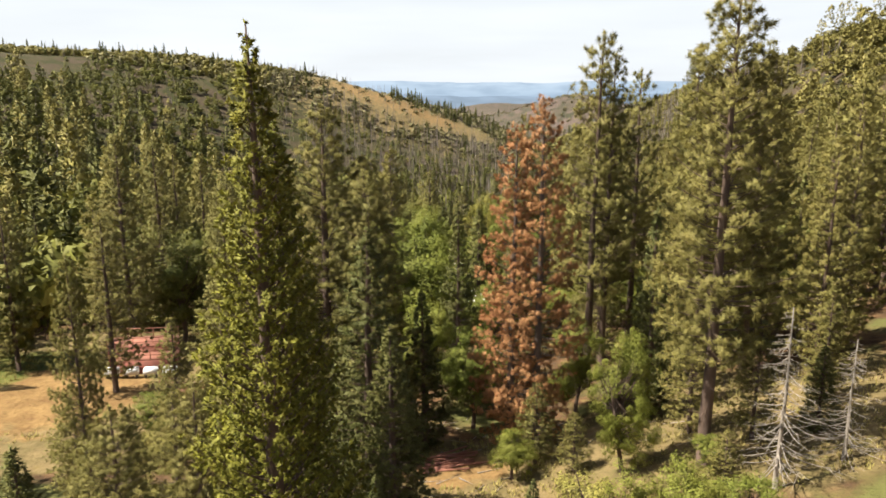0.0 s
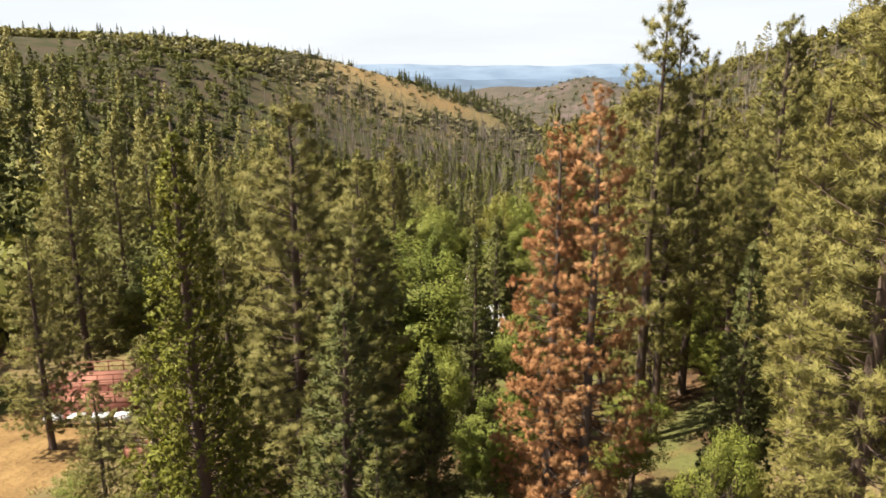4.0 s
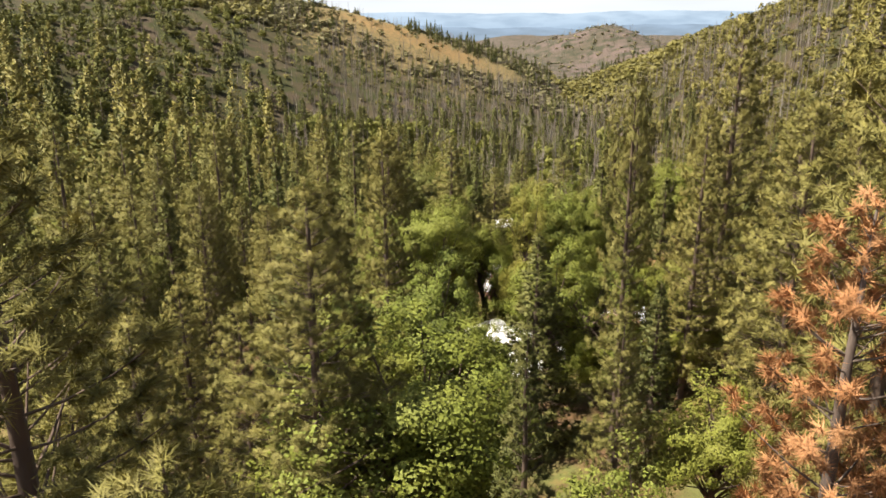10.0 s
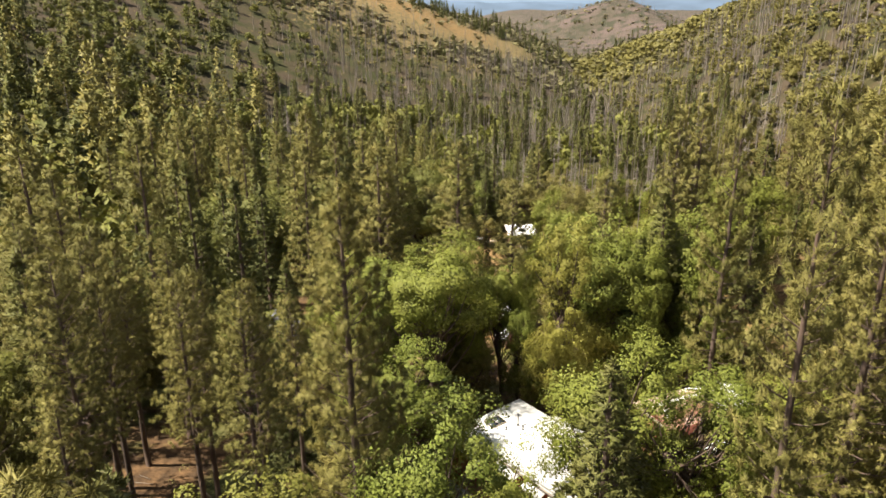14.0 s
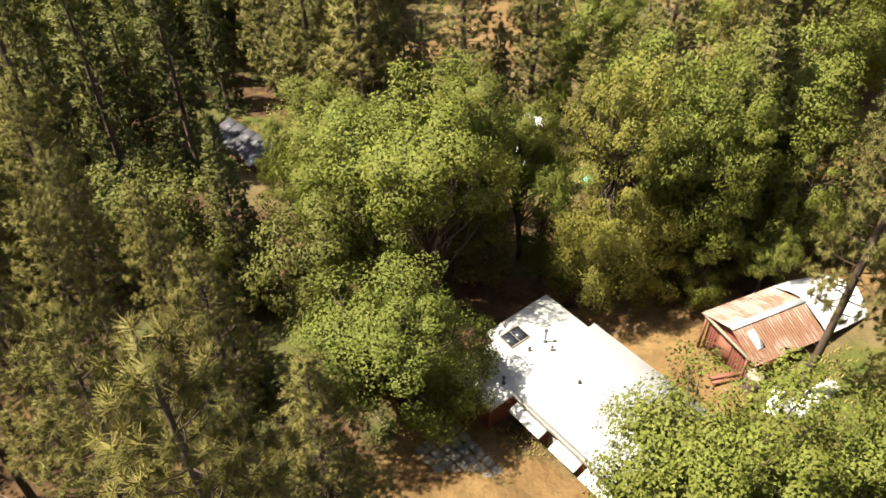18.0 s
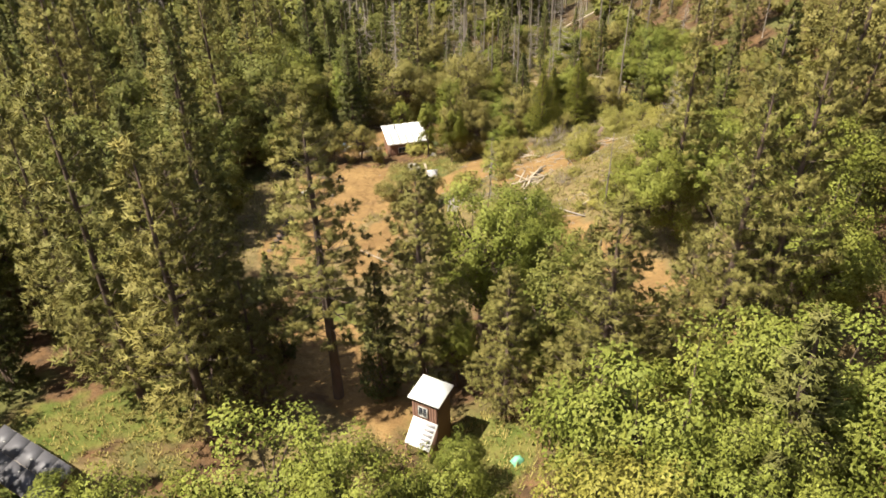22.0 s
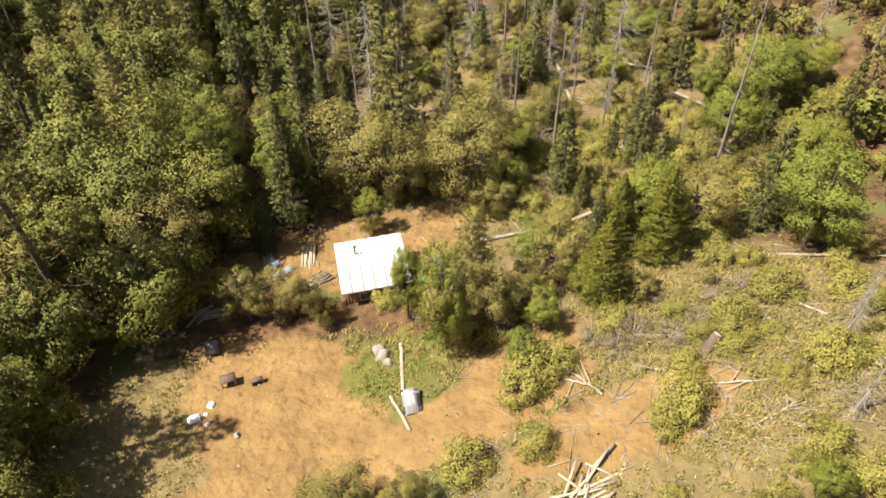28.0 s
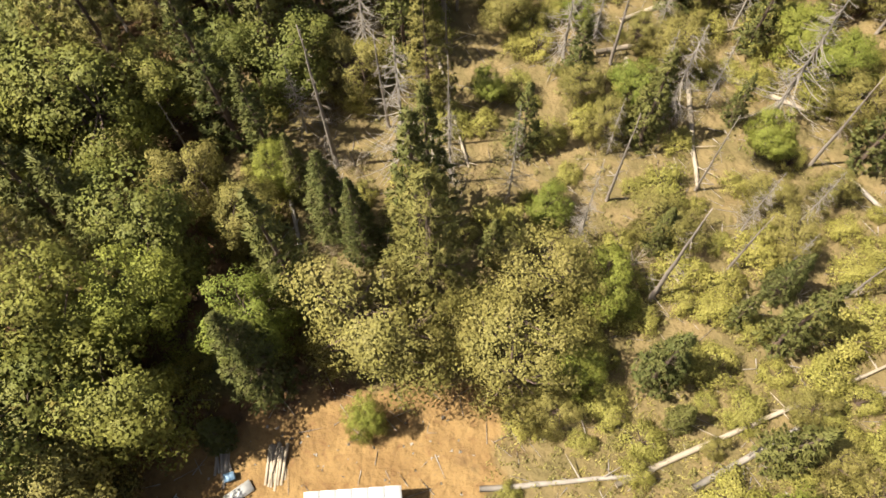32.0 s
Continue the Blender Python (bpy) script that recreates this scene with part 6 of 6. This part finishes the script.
drum = thing("green_drum", "round green plastic drum beside the cabin", "drum", m=frame_at(12.9, 199.3, 0))
part("body", Build().tube([(0, 0, -0.1), (0, 0, 0.3), (0, 0, 0.62)], (0.33, 0.37, 0.33), 14), M_GREEN, drum)
part("lid", Build().tube([(0, 0, 0.62), (0, 0, 0.68), (0, 0, 0.70)], (0.36, 0.36, 0.2), 14), M_GREEN, drum)

# ---------- the field ----------
bike = thing("covered_quad_bike", "small quad bike under a grey cover", "quad bike", m=frame_at(10.5, 186.0, 90))
part("cover", dome(2.1, 1.25, 1.0, 12, 12, 0.05), M_GREYTARP, bike, smooth=True)
part("strap", Build().box((0.3, 0, 0.5), (0.06, 1.3, 1.04)), M_ALU, bike)
for sx in (-0.7, 0.7):
    for sy in (-0.56, 0.56):
        part("wheel", Build().tube([(sx, sy - 0.09, 0.24), (sx, sy + 0.09, 0.24)], (0.27, 0.27), 12), M_RUBBER, bike)


def log(name, label, x0, y0, x1, y1, r0, r1, mat, lift=0.0, category="log", stubs=0):
    """A felled trunk lying on the ground from one end to the other."""
    r = random.Random(int(x0 * 31 + y0 * 7))
    ob = thing(name, label, category, "fallen trunks", Matrix.Translation((x0, y0, gz(x0, y0))))
    ts = np.linspace(0, 1, 7)
    z0, z1 = gz(x0, y0), gz(x1, y1)
    rise = 0.5 * max(gz(x0 + (x1 - x0) * t, y0 + (y1 - y0) * t) - z0 - (z1 - z0) * t for t in ts)
    pts = [((x1 - x0) * t + r.gauss(0, 0.04), (y1 - y0) * t + r.gauss(0, 0.04), (z1 - z0) * t + rise + (r0 + (r1 - r0) * t) * 0.7 + lift * t) for t in ts]
    part("trunk", Build().tube(pts, r0 + (r1 - r0) * ts, 9), mat, ob, smooth=True)
    for i in range(stubs):
        t = r.uniform(0.3, 0.98)
        p = np.array([np.interp(t, ts, [q[k] for q in pts]) for k in range(3)])
        d = np.array([r.gauss(0, 1), r.gauss(0, 1), abs(r.gauss(0, 0.6))])
        part("limb", Build().tube([p, p + d * 0.4, p + d * r.uniform(0.6, 1.3)], (0.06, 0.04, 0.015), 4, False), mat, ob)
    return ob


for q in ((10.3, 192.2, 10.05, 187.3, 0.16, 0.14, M_LUMBER), (9.1, 187.0, 10.1, 183.6, 0.13, 0.12, M_PALELOG)):
    log("pole_log", "straight pale pole lying by the covered bike", *q)
trunks_by_cabin = (
    ((16.4, 203.5, 27.1, 204.4, 0.26, 0.17), 3), ((25.0, 203.8, 46.5, 212.7, 0.28, 0.14), 6), ((22.5, 166.6, 25.4, 168.7, 0.17, 0.15), 0),
    ((17.6, 173.4, 22.1, 164.4, 0.14, 0.09), 3), ((38.5, 179.4, 42.3, 172.0, 0.24, 0.18), 2), ((39.8, 180.4, 44.0, 171.6, 0.20, 0.14), 2),
    ((30.2, 245.4, 44.2, 252.2, 0.30, 0.2), 4), ((42.0, 300.0, 58.0, 306.0, 0.34, 0.2), 4), ((59.6, 286.0, 88.0, 284.0, 0.34, 0.2), 4),
    ((37.3, 239.2, 45.9, 233.4, 0.30, 0.24), 0), ((27.5, 241.8, 41.3, 244.2, 0.30, 0.2), 2), ((30.2, 241.0, 29.1, 233.5, 0.28, 0.22), 0),
    ((35.2, 238.6, 34.1, 226.7, 0.28, 0.22), 2),
)
trunks_on_slope = (
    ((12.5, 245.1, 16.0, 229.4, 0.24, 0.14), 4), ((1.9, 244.6, 6.6, 237.0, 0.26, 0.16), 2), ((12.1, 237.6, 13.2, 229.5, 0.22, 0.14), 2),
    ((1.1, 227.8, 4.6, 216.0, 0.22, 0.14), 5), ((29.8, 203.6, 41.0, 209.2, 0.30, 0.2), 5), ((30.8, 219.2, 32.9, 216.6, 0.18, 0.14), 0),
    ((35.8, 219.2, 36.4, 215.9, 0.18, 0.14), 0), ((25.9, 220.7, 26.8, 217.8, 0.2, 0.16), 0), ((41.0, 194.0, 50.0, 191.0, 0.18, 0.1), 2),
    ((36.9, 250.6, 46.2, 253.2, 0.3, 0.2), 4), ((47.1, 214.3, 54.8, 219.7, 0.24, 0.14), 3), ((46.0, 228.0, 52.0, 216.0, 0.24, 0.14), 3),
    ((12.0, 250.0, 30.0, 256.0, 0.28, 0.18), 4),
)
trunks_beyond = (
    ((50.0, 262.0, 70.0, 258.0, 0.3, 0.18), 4), ((24.0, 268.0, 42.0, 276.0, 0.3, 0.18), 4), ((27.8, 181.6, 32.7, 180.3, 0.10, 0.07), 0),
    ((38.2, 187.0, 38.9, 184.7, 0.13, 0.1), 0), ((37.0, 183.3, 38.3, 181.4, 0.12, 0.09), 0), ((35.7, 185.9, 35.5, 182.8, 0.10, 0.06), 0),
    ((25.7, 184.5, 27.1, 183.3, 0.13, 0.10), 0), ((21.1, 184.7, 22.5, 183.5, 0.12, 0.09), 0), ((30.3, 177.4, 33.4, 178.1, 0.1, 0.06), 2),
    ((27.5, 187.0, 32.0, 185.0, 0.14, 0.1), 1), ((21.0, 186.5, 23.0, 182.5, 0.12, 0.1), 0), ((0.5, 170.0, 3.4, 166.0, 0.08, 0.04), 2),
)
for q, st in trunks_by_cabin + trunks_on_slope + trunks_beyond:
    log("fallen_log", "bleached barkless trunk fallen on the slope", *(v * k for v, k in zip(q, (1, 1, 1, 1, 0.8, 0.7))), M_PALELOG if st % 2 == 0 else M_GREYWOOD, 0.15, stubs=st + 3)

old_stump = thing("tree_stump", "tilted weathered stump on the dry slope", "stump", m=frame_at(30.7, 184.3, 30) @ Matrix.Rotation(0.6, 4, "Y"))
part("bark", Build().tube([(0, 0, -0.4), (0, 0, 0.5), (0, 0, 1.3)], (0.50, 0.38, 0.34), 11), M_BARK, old_stump)
part("top", Build().tube([(0, 0, 1.3), (0, 0, 1.33)], (0.31, 0.30), 11), M_LUMBER, old_stump)
tb = thing("cut_stump_table", "dark squat stump used as a table on bare soil", "table", m=frame_at(-2.9, 191.0, 10))
part("top", Build().box((0, 0, 0.72), (1.2, 0.8, 0.08)), M_BARK, tb)
for sx in (-0.5, 0.5):
    for sy in (-0.3, 0.3):
        part("leg", Build().box((sx, sy, 0.3), (0.09, 0.09, 0.85)), M_BROWNWALL, tb)
ch = thing("bench", "dark wooden bench on the bare soil", "bench", m=frame_at(-0.8, 190.7, 15))
part("seat", Build().box((0, 0, 0.45), (1.0, 0.4, 0.06)), M_BARK, ch)
for sx in (-0.4, 0.4):
    part("leg", Build().box((sx, 0, 0.15), (0.08, 0.36, 0.6)), M_BROWNWALL, ch)
pad = thing("leaning_panel", "dark grey panel propped on a stand in the field", "solar panel", m=frame_at(-4.4, 194.4, 5))
part("panel", Build().box((0, 0, 0.75), (1.0, 0.05, 1.1), Matrix.Rotation(-0.9, 3, "X")), M_SLATE, pad)
for sx in (-0.35, 0.35):
    part("leg", Build().box((sx, 0.2, 0.25), (0.06, 0.06, 0.9)), M_ALU, pad)
fr_ = random.Random(21)
for x, y, w, d, h in ((-5.2, 188.0, 0.9, 0.7, 0.3), (-4.1, 189.1, 0.6, 0.5, 0.25), (-4.4, 188.3, 0.3, 0.3, 0.15), (-4.2, 187.4, 0.35, 0.3, 0.15)):
    q = thing("white_sack", "white plastic sack lying in the field", "sack", "sacks in the field", frame_at(x, y, fr_.uniform(0, 90)))
    part("sack", dome(w, d, h, int(w * 100), 9, 0.03), M_TARP, q, smooth=True)
rail_ob = thing("planter_rail", "pale plank bearing a row of black pots", "plank", m=frame_at(-7.7, 175.4, 71.8))
part("plank", Build().box((0, 0, 0.06), (7.8, 0.55, 0.10)), M_LUMBER, rail_ob)
for i in range(8):
    lx = i * 0.95 - 3.4
    p = rail_ob.matrix_basis @ Vector((lx, 0.0, 0.11))
    q = thing("plant_pot", "black plastic plant pot on a pale plank", "pot", "pots in the field", Matrix.Translation(p))
    part("pot", Build().tube([(0, 0, 0), (0, 0, 0.42), (0, 0, 0.46)], (0.24, 0.31, 0.33), 12), M_POT, q)
    part("soil", Build().tube([(0, 0, 0.43), (0, 0, 0.47)], (0.28, 0.27), 12), M_BARK, q)
for x, y, r in ((18.6, 199.5, 0.5), (18.7, 200.3, 0.4), (18.6, 201.2, 0.45), (12.0, 195.0, 0.4), (8.6, 192.0, 0.5), (8.9, 191.2, 0.6), (9.2, 190.4, 0.4), (-2.0, 186.0, 0.25)):
    q = thing("boulder", "pale rough boulder on dry ground", "rock", "rocks by the cabin", frame_at(x, y, r * 400))
    part("rock", dome(r * 2, r * 1.6, r * 1.1, int(r * 77 + x), 8, 0.07), M_STONE, q)

# ---------- the red platforms and what stands by them ----------
for x, y, w, d, h, turn, lab in ((-33.0, 77.4, 7.0, 3.4, 2.6, 8, "tall red timber platform with a rail"), (-31.6, 74.6, 6.2, 2.4, 1.7, 8, "low red timber platform with a rail")):
    q = thing("red_platform", lab, "platform", m=frame_at(x, y, turn))
    part("deck", Build().box((0, 0, h), (w, d, 0.12)), M_REDWOOD, q)
    part("skirt", Build().prism([(-w / 2 + 0.1, -d / 2 + 0.1), (w / 2 - 0.1, -d / 2 + 0.1), (w / 2 - 0.1, d / 2 - 0.1), (-w / 2 + 0.1, d / 2 - 0.1)], -0.9, h - 0.08), M_REDWALL, q)
    for s in (-1, 1):
        for i in range(6):
            part("post", Build().box((i * w / 5.2 - w / 2 + 0.12, s * (d / 2 - 0.08), h + 0.5), (0.08, 0.08, 1.0)), M_REDWOOD, q)
        part("rail", Build().box((0, s * (d / 2 - 0.08), h + 1.0), (w, 0.09, 0.07)), M_REDWOOD, q)
        part("rail", Build().box((0, s * (d / 2 - 0.08), h + 0.5), (w, 0.06, 0.06)), M_REDWOOD, q)
for i in range(4):
    q = thing("white_tank", "white plastic water tank on dark legs", "tank", "tanks by the platforms", frame_at(-34.2 + i * 1.9, 71.8 + i * 0.25, 8))
    part("body", Build().box((0, 0, 0.75), (1.45, 0.9, 0.6), taper=0.9), M_TARP, q)
    for s in (-0.5, 0.5):
        part("leg", Build().box((s, 0, 0.18), (0.12, 0.7, 0.7)), M_POT, q)
crate = thing("red_crate", "open red timber crate full of pale scraps", "crate", m=frame_at(-23.9, 65.7, 10))
for c, w in (((0, -0.8, 0.6), (2.4, 0.07, 1.2)), ((0, 0.8, 0.6), (2.4, 0.07, 1.2)), ((-1.18, 0, 0.6), (0.07, 1.53, 1.2)), ((1.18, 0, 0.6), (0.07, 1.53, 1.2)), ((0, 0, 0.1), (2.29, 1.53, 0.08))):
    part("side", Build().box(c, w), M_REDWOOD, crate)
for x in (-1.2, -0.4, 0.4, 1.2):
    part("batten", Build().box((x * 0.97, -0.86, 0.62), (0.1, 0.05, 1.26)), M_REDWALL, crate)
for i, (x, y, a) in enumerate(((-0.6, 0.2, 0.4), (0.2, -0.2, -0.3), (0.7, 0.3, 1.2), (-0.1, 0.4, 0.1))):
    q = thing("scrap_board", "pale scrap board lying in the red crate", "plank", "scraps in the crate", crate.matrix_basis @ Matrix.Translation((x, y, 1.16 + 0.03 * i)) @ Matrix.Rotation(a, 4, "Z"))
    part("board", Build().box((0, 0, 0), (1.1, 0.14, 0.03)), M_LUMBER, q)
shade_post = thing("white_post", "white painted gate post near the platforms", "post", m=frame_at(-35.5, 82.0, 0))
part("post", Build().box((0, 0, 0.9), (0.25, 0.25, 2.0)), M_TARP, shade_post)
part("cap", Build().box((0, 0, 1.95), (0.34, 0.34, 0.1)), M_TARP, shade_post)
frame_ob = thing("timber_frame", "small red timber trestle by the trees", "trestle", m=frame_at(-28.0, 70.0, 40))
for s in (-0.5, 0.5):
    part("leg", Build().tube([(s, -0.5, 0), (s, 0, 1.6)], (0.05, 0.05), 6), M_REDWOOD, frame_ob)
    part("leg", Build().tube([(s, 0.5, 0), (s, 0, 1.6)], (0.05, 0.05), 6), M_REDWOOD, frame_ob)
part("bar", Build().tube([(-0.8, 0, 1.6), (0.8, 0, 1.6)], (0.05, 0.05), 6), M_REDWOOD, frame_ob)


# ---------- loose cover of the ground ----------
def strewn(name, label, category, count, zones, make, mat, seed, avoid=None):
    rng3 = np.random.default_rng(seed)
    out = Build()
    for cx, cy, rx, ry, n in zones:
        for _ in range(n):
            a, r = rng3.uniform(0, 6.283), math.sqrt(rng3.random())
            x, y2 = cx + math.cos(a) * r * rx, cy + math.sin(a) * r * ry
            if avoid and avoid(x, y2):
                continue
            make(out, rng3, x, y2, gz(x, y2))
    tagged(part(name, out, mat), label, category, kind="stuff")


def tuft_at(b, r, x, y2, z):
    n = 5
    a = r.uniform(0, 6.283, n)
    h = r.uniform(0.15, 0.42, n)
    lean2 = r.uniform(0.1, 0.3, n)
    c = np.column_stack([x + r.normal(0, 0.12, n), y2 + r.normal(0, 0.12, n), np.full(n, z - 0.03)])
    d = np.column_stack([np.cos(a), np.sin(a), np.zeros(n)])
    s = np.column_stack([-np.sin(a), np.cos(a), np.zeros(n)]) * 0.05
    v = np.stack([c - s, c + s, c + d * lean2[:, None] + np.array([0, 0, 1]) * h[:, None]], 1).reshape(-1, 3)
    b.add(v, np.arange(3 * n).reshape(-1, 3))


def stick_at(b, r, x, y2, z):
    a, ln = r.uniform(0, 6.283), r.uniform(0.4, 2.2)
    b.tube([(x, y2, z + 0.03), (x + math.cos(a) * ln, y2 + math.sin(a) * ln, gz(x + math.cos(a) * ln, y2 + math.sin(a) * ln) + r.uniform(0.03, 0.25))], (r.uniform(0.02, 0.06), 0.012), 3, False)


def stone_at(b, r, x, y2, z):
    s = r.uniform(0.06, 0.2)
    p = unit(r.normal(0, 1, (6, 3))) * s * np.array([1, 1, 0.6])
    p[:, 2] = np.abs(p[:, 2])
    v = np.concatenate([[[0, 0, -0.05]], p]) + np.array([x, y2, z])
    b.add(v, [(0, 1, 2), (1, 2, 3), (2, 3, 4), (3, 4, 5), (4, 5, 6), (1, 3, 5), (2, 4, 6)])


def scrub_at(b, r, x, y2, z):
    n, h, w = 30, r.uniform(0.2, 0.6), r.uniform(0.2, 0.5)
    d = unit(r.normal(0, 1, (n, 3)))
    d[:, 2] = np.abs(d[:, 2])
    leaves(b, r, d * np.array([w, w, h]) + np.array([x, y2, z]), d, 0.11)


bare_soil = lambda x, y2: max(float(blob(x, y2, *q)) for q in SOIL) > 0.5
strewn("grass", "dry yellow grass tufts on open ground", "grass", 0, ((20, 172, 14, 14, 2200), (32, 186, 14, 11, 3400), (-3, 180, 8, 14, 1400), (-8, 182, 8, 14, 500), (24, 146, 7, 18, 700), (6, 190, 10, 5, 700), (14, 108, 8, 6, 900), (-2, 106, 6, 4, 500), (-36, 72, 14, 20, 1200), (24, 46, 12, 10, 700), (2, 47, 8, 6, 500), (-20, 144, 8, 6, 700), (3, 138, 8, 5, 600), (26, 206, 16, 6, 900)), tuft_at, M_GRASS, 31, bare_soil)
strewn("low_scrub", "low yellow-green scrub between the shrubs", "scrub", 0, ((34, 188, 24, 20, 1200), (31, 184, 9, 8, 900), (30, 220, 28, 24, 1500), (18, 168, 12, 10, 260), (7, 191, 9, 4, 160), (23, 148, 7, 20, 200), (-14, 108, 10, 8, 100), (16, 106, 8, 6, 200), (12, 46, 16, 12, 200)), scrub_at, M_SCRUB, 34, bare_soil)
strewn("fallen_branches", "grey sticks and broken branches strewn about", "branches", 0, ((18, 172, 13, 10, 160), (34, 190, 20, 16, 320), (32, 182, 9, 7, 320), (28, 222, 26, 26, 800), (40, 250, 40, 30, 300), (-2, 205, 10, 6, 50), (2, 50, 9, 8, 60), (-20, 105, 14, 14, 90), (22, 46, 10, 8, 60)), stick_at, M_GREYWOOD, 32)
strewn("stones", "small pale stones strewn on the soil", "stones", 0, ((-2, 182, 10, 14, 30), (12, 180, 14, 8, 70), (8, 205, 10, 5, 90), (22, 150, 5, 20, 80), (10, 114, 8, 5, 40)), stone_at, M_STONE, 33)
